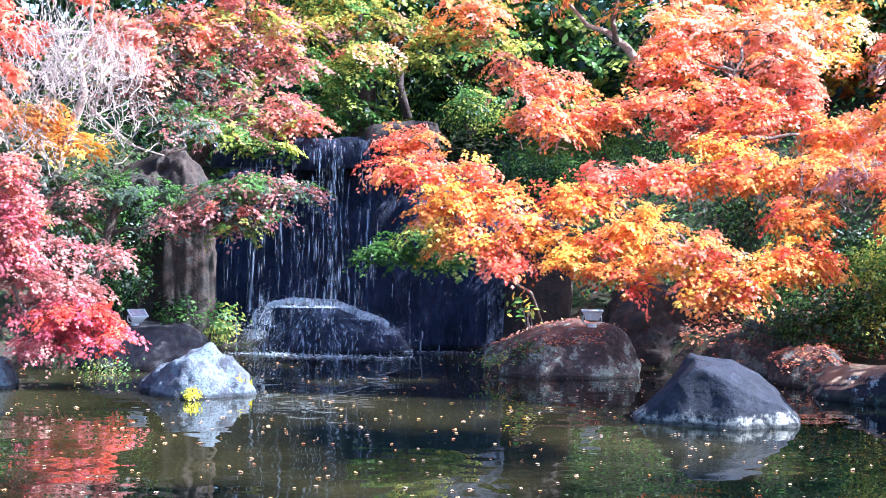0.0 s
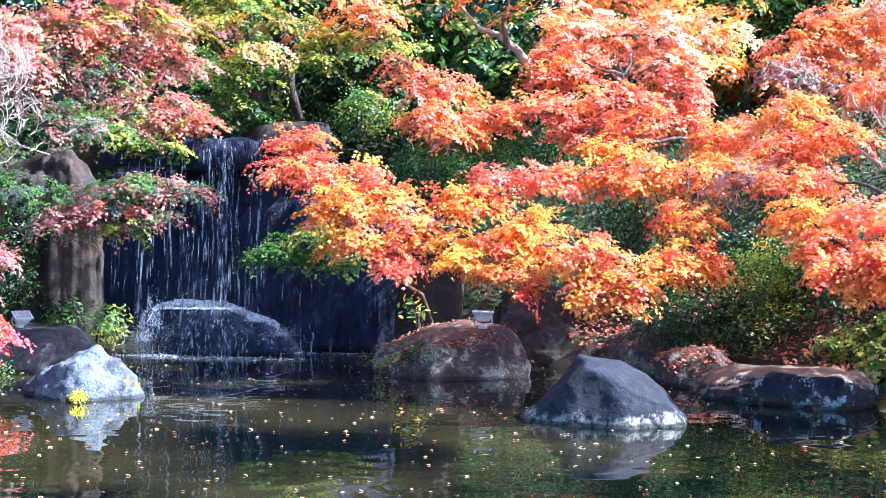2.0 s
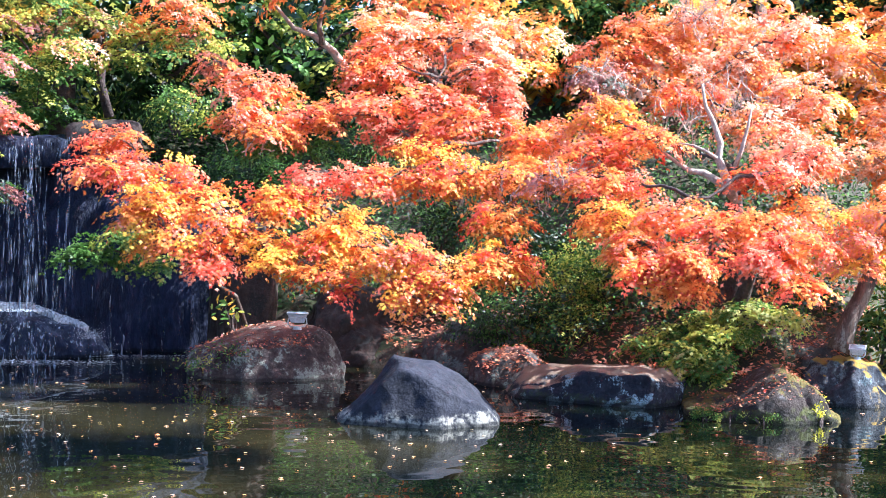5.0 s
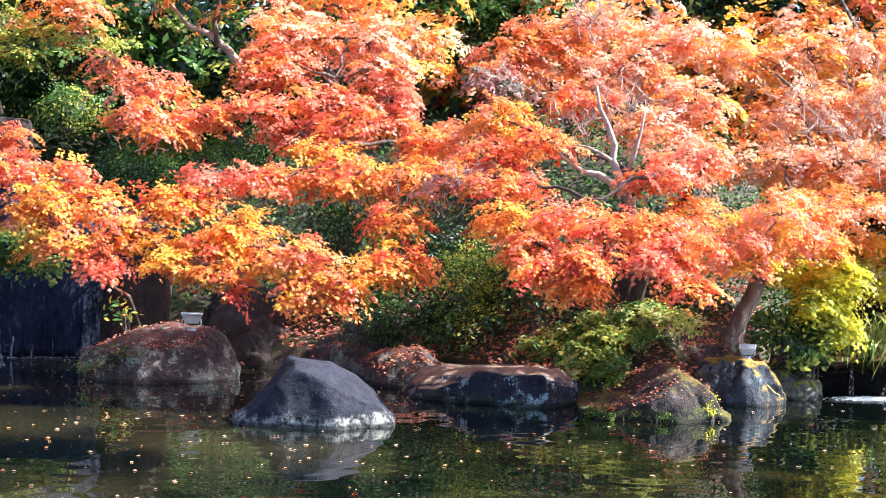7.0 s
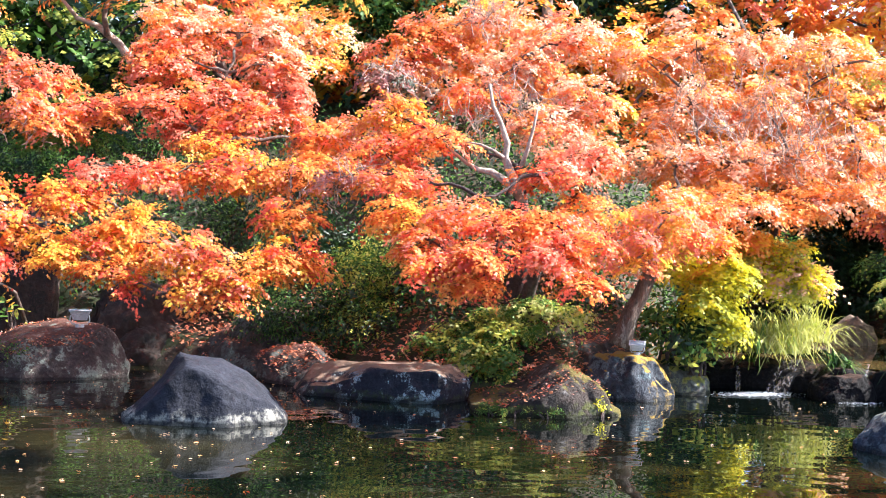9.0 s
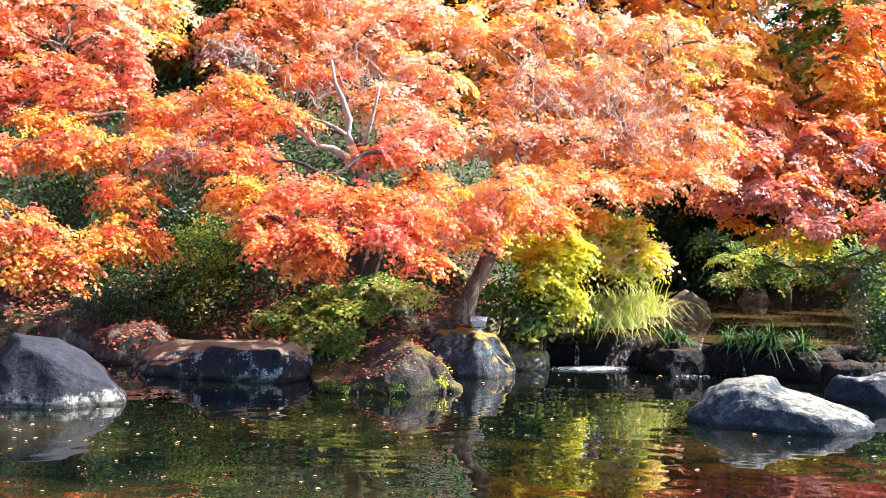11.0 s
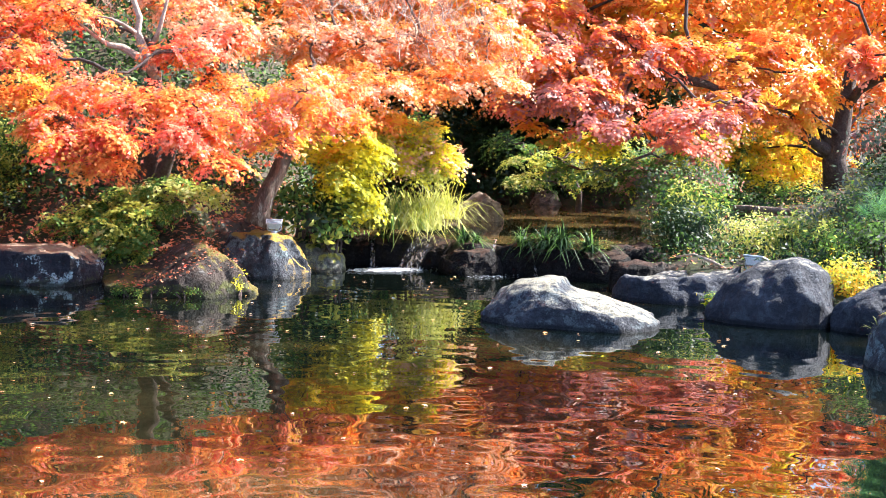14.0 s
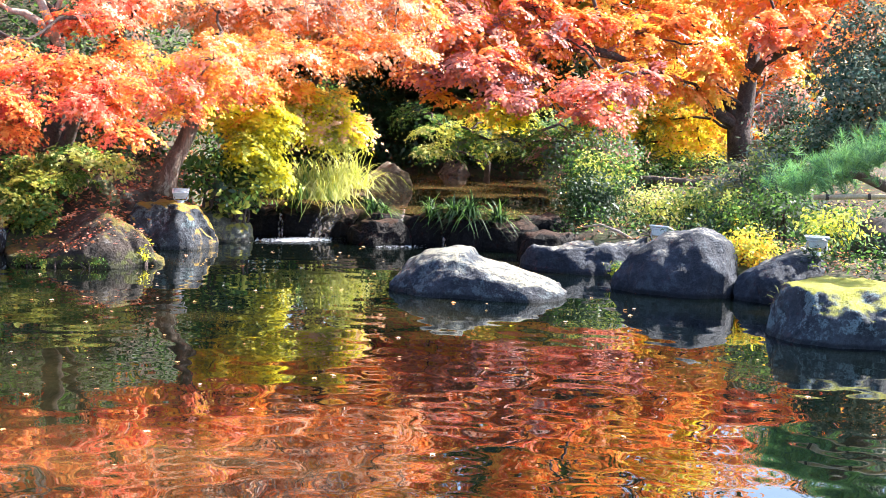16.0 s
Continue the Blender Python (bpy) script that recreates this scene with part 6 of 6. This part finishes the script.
flecks("foam", "white foam on the water under the falls", (-1.33, 19.27, 0), 700, 0.014, (0.45, 0.14, 0.02), SPRAY_WHITE, fall, True)
flecks("foam", "white foam on the water under the falls", (-0.01, 20.05, 0), 420, 0.012, (0.55, 0.08, 0.02), SPRAY_WHITE, fall, True)


flecks("spray", "white water breaking on the rounded rock", (-2.27, 19.12, 0.43), 1260, 0.0048, (0.05, 0.08, 0.16), SPRAY_WHITE, fall)
flecks("spray", "white water breaking on the rounded rock", (-1.91, 19.15, 0.65), 960, 0.0048, (0.14, 0.06, 0.015), SPRAY_WHITE, fall)
flecks("spray", "white water breaking on the rounded rock", (-1.44, 19.2, 0.65), 960, 0.0048, (0.16, 0.06, 0.015), SPRAY_WHITE, fall)
flecks("spray", "white water breaking on the rounded rock", (-1, 19.22, 0.5), 720, 0.0048, (0.1, 0.06, 0.04), SPRAY_WHITE, fall)
flecks("spray", "white water breaking on the rounded rock", (-0.67, 19.24, 0.31), 720, 0.0048, (0.1, 0.06, 0.06), SPRAY_WHITE, fall)
flecks("spray", "white water breaking on the rounded rock", (-2.43, 19.1, 0.24), 1260, 0.0048, (0.07, 0.1, 0.14), SPRAY_WHITE, fall)


# ---- weir ----
def cascade(top, foot, w0, w1, seed):
    """A thin ridged film of water that slides over the crest at top and spreads down to foot."""
    ob = thing("cascade", "thin brownish film of water spilling over the weir", "cascade", Matrix.Translation(foot), "weir cascades")
    rng = random.Random(seed)
    a, b = Vector(top) - Vector(foot), Vector((0, 0, 0))
    side = Vector((0.84, -0.54, 0))
    fwd = Vector((-0.54, -0.84, 0))
    verts, faces, rows, cols = [], [], 12, max(4, int(w1 * 60))
    ridge = [rng.uniform(-0.012, 0.012) for _ in range(cols + 1)]
    for i in range(rows + 1):
        f = i / rows
        c = a.lerp(b, f) + Vector((0, 0, a.z * (f - f * f) * 0.55))
        for k in range(cols + 1):
            u = (k / cols - 0.5) * (w0 + (w1 - w0) * f)
            verts.append(c + side * u + fwd * (ridge[k] * (0.4 + f) + rng.uniform(-0.003, 0.003)))
    for i in range(rows):
        for k in range(cols):
            q = i * (cols + 1) + k
            faces.append((q, q + 1, q + cols + 2, q + cols + 1))
    part("water_film", mesh_from("water_film", verts, faces, FILM, True), ob)
    for _ in range(max(2, cols // 2)):
        k, pts = rng.randint(0, cols), []
        for i in range(rows + 1):
            pts.append(verts[i * (cols + 1) + k] + fwd * 0.012)
        v, f = ribbon(pts, [rng.uniform(0.002, 0.007) for _ in pts], side)
        part("water_strand", mesh_from("water_strand", v, f, FALL), ob)
    return ob


def weir():
    """A low dam of dark stones: an uneven upright face with a thin crest of pebbles and leaves."""
    ob = thing("weir", "low dark wet stone weir between the two pools", "weir", Matrix.Translation((0, 0, 0)))
    rng = random.Random(17)
    az = 28.4
    while az < 41.5:
        w = rng.uniform(1.1, 2.3)
        r = float(np.interp(az + w / 2, SHORE_AZ, SHORE_R)) + rng.uniform(-0.12, 0.06) - 0.05
        x, y = polar(az + w / 2, r)
        wid = r * radians(w) * 1.4
        h = 0.35 + rng.uniform(-0.012, 0.012)
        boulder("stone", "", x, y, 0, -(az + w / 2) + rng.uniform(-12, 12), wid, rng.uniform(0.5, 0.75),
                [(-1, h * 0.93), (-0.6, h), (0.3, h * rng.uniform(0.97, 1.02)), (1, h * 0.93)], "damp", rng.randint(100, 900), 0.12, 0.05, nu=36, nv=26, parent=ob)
        az += w * 0.86
    return ob


weir()
cascade((10.07, 15.6, 0.4), (9.68, 15.36, 0), 0.17, 0.27, 3)
cascade((9.57, 16.05, 0.4), (9.34, 15.67, 0), 0.04, 0.06, 4)
cascade((10.51, 15.12, 0.4), (10.26, 14.74, 0), 0.03, 0.04, 5)
cascade((10.95, 14.49, 0.4), (10.69, 14.12, 0), 0.03, 0.05, 6)
cascade((10.65, 14.92, 0.4), (10.37, 14.58, 0), 0.03, 0.05, 7)
flecks("foam", "white foam below the weir", (9.33, 15.28, 0), 1500, 0.016, (0.21, 0.10, 0.02), SPRAY_WHITE, None, True)
flecks("foam", "white foam below the weir", (10.2, 14.34, 0), 160, 0.011, (0.16, 0.08, 0.02), SPRAY_WHITE, None, True)


# ---- floodlights ----
def floodlight(x, y, z, yaw, s=1.0, tilt=0.0):
    """A garden floodlight: a stepped hood over a glass front, on a bracket and a foot plate."""
    ob = thing("floodlight", "white metal garden floodlight standing on a rock", "floodlight", pose(x, y, z, 0, 0, yaw), "garden floodlights")

    def frustum(name, z0, z1, a, b, mat, label=""):
        bm = bmesh.new()
        vs = [bm.verts.new((sx * r * s, sy * r * 0.72 * s, zz * s)) for zz, r in ((z0, a), (z1, b)) for sx, sy in ((-1, -1), (1, -1), (1, 1), (-1, 1))]
        bm.faces.new(vs[3::-1]); bm.faces.new(vs[4:])
        for k in range(4):
            bm.faces.new((vs[k], vs[(k + 1) % 4], vs[4 + (k + 1) % 4], vs[4 + k]))
        bmesh.ops.bevel(bm, geom=bm.edges[:], offset=0.006 * s, segments=1, affect="EDGES")
        me = bpy.data.meshes.new(name)
        bm.to_mesh(me)
        bm.free()
        me.materials.append(mat)
        p = part(name, me, ob, label)
        p.rotation_euler = (radians(tilt), 0, 0)
        return p

    hood = frustum("hood", 0.175, 0.20, 0.135, 0.14, METAL)
    frustum("rim", 0.145, 0.172, 0.115, 0.122, METAL)
    frustum("body", 0.07, 0.146, 0.085, 0.108, METAL)
    pane = frustum("glass", 0.2, 0.206, 0.115, 0.11, LAMP_GLASS, "dull glass front")
    pane.parent, pane.rotation_euler = hood, (0, 0, 0)
    for sx in (-1, 1):
        v, f = tube([(sx * 0.11 * s, 0, 0.13 * s), (sx * 0.12 * s, 0, 0.06 * s), (sx * 0.09 * s, 0, 0.02 * s), (0, 0, 0.015 * s)], [0.009 * s] * 4, 6)
        part("bracket", mesh_from("bracket", v, f, METAL), ob)
    v, f = tube([(0, 0, -0.02 * s), (0, 0, 0.02 * s)], [0.06 * s, 0.05 * s], 12)
    part("foot", mesh_from("foot", v, f, METAL), ob)
    return ob


floodlight(*(1.76, 17.41, 0.61), -6, 0.92)
floodlight(*(-3.68, 17.82, 0.52), 34, 0.82, 30)
floodlight(*(7.53, 14.79, 0.54), -30, 0.66, 18)
boulder("rock", "small stone under a floodlight", *(11.68, 11.51, 0.09), -40, 0.5, 0.5, [(-1, 0.1), (-0.4, 0.26), (0.4, 0.26), (1, 0.1)], "plain", 81, 0.6, 0.03)
floodlight(*(11.67, 11.52, 0.35), -70, 0.85, -15)
floodlight(*(11.69, 9.39, 0.48), -46, 0.85)


# ---- small plants ----
def blades(name, label, category, x, y, z, n, length, spread, mix, droop=0.8, width=1.0, group=""):
    """A tuft of long arching blades from one root."""
    ob = thing(name, label, category, pose(x, y, z), group)
    verts, faces, idx = [], [], []
    rng = random.Random(int(abs(x * 91 + y * 37) * 10))
    for i in range(n):
        a = rng.uniform(0, 2 * math.pi)
        ln = length * rng.uniform(0.55, 1.1)
        out = rng.uniform(0.25, 1.0) * droop
        root = Vector((rng.gauss(0, spread), rng.gauss(0, spread), 0))
        d = Vector((math.cos(a), math.sin(a), 0))
        sd = Vector((-d.y, d.x, 0))
        o = len(verts)
        for k in range(5):
            f = k / 4
            p = root + d * ln * out * f ** 1.5 * 0.8 + Vector((0, 0, ln * (f * (1.15 - 0.15 * out) - 0.75 * out * f ** 2.4)))
            w = 0.011 * width * (1 - f) ** 0.7 + 0.001
            verts += [p - sd * w, p + sd * w]
        for k in range(4):
            faces.append((o + 2 * k, o + 2 * k + 1, o + 2 * k + 3, o + 2 * k + 2))
            idx.append(i % len(mix))
    me = mesh_from("tuft", verts, faces, [LEAF[c] for c in mix], False, idx)
    tagged(part("tuft", me, ob), kind="stuff")
    return ob


blades("iris_clump", "clump of dark green strap-leaved plants on the weir", "plant", 9.6, 15.83, 0.34, 70, 0.28, 0.022, "DDG", 1.75, 1.2, "weir plants")
blades("iris_clump", "clump of dark green strap-leaved plants on the weir", "plant", 10.32, 15.14, 0.34, 95, 0.36, 0.029, "DDG", 1.75, 1.2, "weir plants")
blades("iris_clump", "clump of dark green strap-leaved plants on the weir", "plant", 10.42, 15.01, 0.34, 50, 0.24, 0.019, "DDG", 1.75, 1.2, "weir plants")
blades("iris_clump", "clump of dark green strap-leaved plants on the weir", "plant", 10.77, 14.5, 0.34, 90, 0.4, 0.032, "DDG", 1.75, 1.2, "weir plants")
blades("iris_clump", "clump of dark green strap-leaved plants on the weir", "plant", 10.93, 14.27, 0.34, 110, 0.46, 0.037, "DDG", 1.75, 1.2, "weir plants")
blades("iris_clump", "clump of dark green strap-leaved plants on the weir", "plant", 11.04, 14.1, 0.34, 120, 0.5, 0.04, "DDG", 1.75, 1.2, "weir plants")
blades("iris_clump", "clump of dark green strap-leaved plants on the weir", "plant", 11.23, 13.79, 0.34, 90, 0.42, 0.034, "DDG", 1.75, 1.2, "weir plants")
blades("ornamental_grass", "fountain of pale sunlit ornamental grass by the weir", "grass", *(9.92, 15.73, 0.47), 420, 0.78, 0.2, "AAL", 1.6, 0.8)
blades("ornamental_grass", "fountain of pale sunlit ornamental grass by the weir", "grass", *(9.57, 15.83, 0.48), 260, 0.75, 0.14, "ALG", 1.5, 0.8)
blades("ornamental_grass", "fountain of pale sunlit ornamental grass by the weir", "grass", *(10.38, 15.8, 0.59), 200, 0.7, 0.12, "AL", 1.5, 0.8)
blades("water_plant", "pale-leaved plant at the water's edge", "plant", *(9.92, 8.25, 0.14), 40, 0.35, 0.03, "AL", 1.0, 1.2)
for x, y, z, s in ((*(-2.12, 15.56, 0.02), 0.16), (*(-2.5, 14.93, 0.02), 0.1), (*(6.59, 13.81, 0.05), 0.14)):
    shrub("moss_tuft", "yellow-green tuft of moss on a rock", "moss", x, y - 0.05, z, (s * 0.8, s * 0.6, s * 0.7), 260, "ZL", 0.018, OVAL, "moss tufts", 0.03)
shrub("moss_tuft", "bright green moss on the foot of a rock", "moss", *(10.68, 11.09, 0.06), (0.16, 0.12, 0.08), 400, "GZL", 0.018, OVAL, "moss tufts", 0.03)
for x, y, z, w in ((*(5.52, 13.98, 0.03), 0.2), (*(5.74, 13.80, 0.03), 0.22), (*(6, 13.66, 0.03), 0.2)):
    shrub("moss_cushion", "bright green moss along the foot of the rock", "moss", x, y, z, (w, 0.07, 0.04), 620, "GLG", 0.012, OVAL, "moss tufts", 0.03)
shrub("leafy_plant", "plants with yellow leaves at the foot of the standing stone", "plant", *(1.11, 18.77, 0.5), (0.2, 0.15, 0.2), 46, "LYG", 0.05, OVAL)
shrub("low_fern", "small green ferns on the side of the rock", "fern", *(0.65, 17.24, 0.16), (0.16, 0.1, 0.04), 180, "GLD", 0.022, OVAL)
shrub("low_fern", "small green ferns on the side of the rock", "fern", *(0.88, 17.33, 0.3), (0.16, 0.1, 0.04), 180, "GLD", 0.022, OVAL)
shrub("low_fern", "small pale plants along the shore rock", "fern", *(-3.83, 17.3, 0.02), (0.5, 0.06, 0.04), 300, "GLA", 0.022, OVAL)


# ---- pine ----
def pine(x, y, z, yaw):
    ob = thing("pine_tree", "clipped bright green pine with a bamboo prop", "pine", pose(x, y, z, 0, 0, yaw))
    v, f = tube([(0.9, 0.2, 0), (0.75, 0.2, 0.5), (0.5, 0.1, 0.85), (0.1, 0, 1.0), (-0.4, 0, 1.0)], [0.09, 0.08, 0.06, 0.04, 0.02], 8)
    part("trunk", mesh_from("trunk", v, f, BARK, True), ob)
    rng = random.Random(4)
    for k in range(9):
        cx = -0.42 + 1.5 * k / 8
        verts, faces, idx = [], [], []
        for i in range(44):
            p = Vector((cx + rng.gauss(0, 0.12), rng.gauss(0, 0.2), 0.0))
            p.z = 0.86 + 0.52 * min(1, (cx + 0.5) * 1.0) * (1 - (p.y / 0.6) ** 2) + rng.gauss(0, 0.07)
            axis = Vector((-0.35 + rng.gauss(0, 0.3), -0.2 + rng.gauss(0, 0.3), 0.8)).normalized()
            for q in range(42):
                d = (axis * 0.75 + Vector((rng.gauss(0, 0.6), rng.gauss(0, 0.6), rng.gauss(0, 0.45)))).normalized()
                sd = d.cross(Vector((0.2, 1, 0.1))).normalized() * 0.0024
                a = p + axis * rng.uniform(-0.05, 0.04)
                o = len(verts)
                verts += [a - sd, a + sd, a + d * rng.uniform(0.08, 0.15)]
                faces.append((o, o + 1, o + 2))
                idx.append(rng.choice((0, 0, 1, 2)))
        me = mesh_from("needle_pad", verts, faces, [LEAF["N"], LEAF["B"], LEAF["G"]], False, idx)
        tagged(part("needle_pad", me, ob), kind="stuff")
    return ob


pine(*(11.05, 8.59, 1.37)[:2], 0.32, -52)
pole = thing("bamboo_pole", "pale bamboo prop tied level under the pine", "pole", Matrix.Translation((10.57, 8.56, 1.12)))
v, f = tube([(0, 0, 0), Vector((10.98, 7.69, 1.21)) - Vector((10.57, 8.56, 1.12))], [0.022, 0.024], 10)
part("cane", mesh_from("cane", v, f, BAMBOO, True), pole)
for w in (0.12, 0.5):
    c = (Vector((10.98, 7.69, 1.21)) - Vector((10.57, 8.56, 1.12))) * w
    v, f = tube([c + Vector((-0.01, 0.01, 0)), c + Vector((0.01, -0.01, 0))], [0.028, 0.028], 10)
    part("binding", mesh_from("binding", v, f, DARK_BARK), pole, "dark cord binding")


log = thing("log", "dark fallen log lying on the far bank", "log", Matrix.Translation((14.38, 14.61, 0.78)))
v, f = tube(bend((0, 0, 0), Vector((14.6, 13.67, 0.78)) - Vector((14.38, 14.61, 0.78)), 6, 0.03, 0.03, random.Random(3)), [0.05, 0.055, 0.05, 0.05, 0.045, 0.04], 9)
part("stem", mesh_from("stem", v, f, BARK, True), log)
drift = thing("driftwood", "pale curved dead branch on the shore rocks", "branch", Matrix.Translation((11.41, 12.47, 0.42)))
v, f = tube([Vector(p) - Vector((11.41, 12.47, 0.42)) for p in ((11.41, 12.47, 0.42), (11.48, 12.27, 0.47), (11.56, 12.05, 0.41), (11.63, 11.84, 0.32))], [0.010, 0.014, 0.018, 0.02], 7)
part("stem", mesh_from("stem", v, f, PALE_BARK, True), drift)


# ---- undergrowth, litter, floating leaves, woods ----
def scatter_ground(name, label, n, az0, az1, q0, q1, size, mix, lift, seed, category):
    rng = np.random.default_rng(seed)
    az = rng.uniform(az0, az1, n)
    q = q0 + (q1 - q0) * rng.random(n)
    pos = np.empty((n, 3))
    for i in range(n):
        r = float(np.interp(az[i], SHORE_AZ, SHORE_R)) + q[i]
        x, y = polar(az[i], r)
        pos[i] = (x, y, ground_height(az[i], r) + 0.06 + lift * rng.random() ** 1.5)
    nor = rng.normal(size=(n, 3)) * (0.6 if lift > 0.1 else 0.3)
    nor[:, 2] += 0.8
    me = leaf_mesh(name, pos, size * rng.uniform(0.6, 1.3, n), nor, LOZENGE if lift > 0.1 else SMALL_MAPLE, list(mix), rng.integers(0, len(mix), n))
    tagged(new(name, me), label, category, kind="stuff")


scatter_ground("undergrowth", "dark green undergrowth covering the bank", 37000, -24, 21.5, 0.9, 6.5, 0.042, "DDG", 0.5, 3, "undergrowth")
scatter_ground("fallen_leaves", "fallen leaves on the far bank", 3000, 41, 56, 0.6, 9.0, 0.035, "TTL", 0.02, 4, "leaves")
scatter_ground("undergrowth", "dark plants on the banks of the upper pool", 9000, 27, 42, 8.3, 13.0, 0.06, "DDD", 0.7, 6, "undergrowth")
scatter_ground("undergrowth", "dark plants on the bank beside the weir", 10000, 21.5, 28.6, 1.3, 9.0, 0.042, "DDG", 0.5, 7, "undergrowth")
scatter_ground("undergrowth", "low sunlit plants behind the shore boulders", 8000, 41, 57, 0.5, 5.0, 0.03, "DDDG", 0.26, 9, "undergrowth")
scatter_ground("fallen_leaves", "red and brown fallen leaves on the bank", 5200, 9, 29, 0.2, 2.6, 0.05, "TTK", 0.02, 5, "leaves")


def rock_litter():
    n = len(LITTER)
    rng = np.random.default_rng(12)
    nor = rng.normal(size=(n, 3)) * 0.35
    nor[:, 2] += 1
    me = leaf_mesh("fallen_leaves", np.array(LITTER), 0.026 * rng.uniform(0.6, 1.2, n), nor, MAPLE, ["T", "V", "R", "W"], rng.choice(4, n, p=[0.72, 0.16, 0.07, 0.05]))
    tagged(new("fallen_leaves", me), "red and brown maple leaves lying on the rocks", "leaves", kind="stuff")


rock_litter()


def floating(n, seed):
    rng = np.random.default_rng(seed)
    r = np.sqrt(rng.uniform(7.0 ** 2, 19 ** 2, n))
    az = rng.uniform(-22, 58, n)
    keep = (rng.random(n) < np.interp(az, [-20, 8, 20, 30, 55], [1.0, 1.0, 0.5, 0.22, 0.18]))
    r, az = r[keep], az[keep]
    n = len(r)
    pos = np.stack([r * np.sin(np.radians(az)), r * np.cos(np.radians(az)), np.full(n, 0.008)], -1)
    nor = rng.normal(size=(n, 3)) * 0.12
    nor[:, 2] += 1
    me = leaf_mesh("floating_leaves", pos, 0.030 * rng.uniform(0.4, 1.2, n), nor, MAPLE, ["F", "W", "T"], rng.choice(3, n, p=[0.5, 0.35, 0.15]))
    tagged(new("floating_leaves", me), "fallen maple leaves floating on the pond", "leaves", kind="stuff")


floating(1500, 8)


def woods():
    """The dark evergreen wood that closes the view behind the garden."""
    fo = Foliage()
    for i in range(430):
        a = random.uniform(-28, 31)
        r = random.uniform(25, 31)
        x, y = polar(a, r)
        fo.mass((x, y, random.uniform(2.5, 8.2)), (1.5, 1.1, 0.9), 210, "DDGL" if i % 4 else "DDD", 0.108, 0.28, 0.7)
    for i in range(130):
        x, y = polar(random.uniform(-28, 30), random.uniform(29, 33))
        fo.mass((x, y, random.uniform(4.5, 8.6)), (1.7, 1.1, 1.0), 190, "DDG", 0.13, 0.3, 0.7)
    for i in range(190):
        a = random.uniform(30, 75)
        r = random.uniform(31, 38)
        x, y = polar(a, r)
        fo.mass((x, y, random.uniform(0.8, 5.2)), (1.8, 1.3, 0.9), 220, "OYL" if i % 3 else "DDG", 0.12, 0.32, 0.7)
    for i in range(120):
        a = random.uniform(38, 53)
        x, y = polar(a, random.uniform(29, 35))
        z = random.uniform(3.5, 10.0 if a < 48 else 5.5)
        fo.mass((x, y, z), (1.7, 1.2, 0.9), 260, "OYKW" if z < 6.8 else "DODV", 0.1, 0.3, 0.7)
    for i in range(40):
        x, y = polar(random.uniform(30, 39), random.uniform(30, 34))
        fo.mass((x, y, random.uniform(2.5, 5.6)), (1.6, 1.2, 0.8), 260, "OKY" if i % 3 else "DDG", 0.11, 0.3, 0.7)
    # near-black masses added where the hollow behind the pool is in shade
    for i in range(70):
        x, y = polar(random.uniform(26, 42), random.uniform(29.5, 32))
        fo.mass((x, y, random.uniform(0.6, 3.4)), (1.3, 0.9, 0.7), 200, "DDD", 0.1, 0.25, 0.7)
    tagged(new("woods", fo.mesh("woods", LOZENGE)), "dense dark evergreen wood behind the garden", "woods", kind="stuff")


woods()
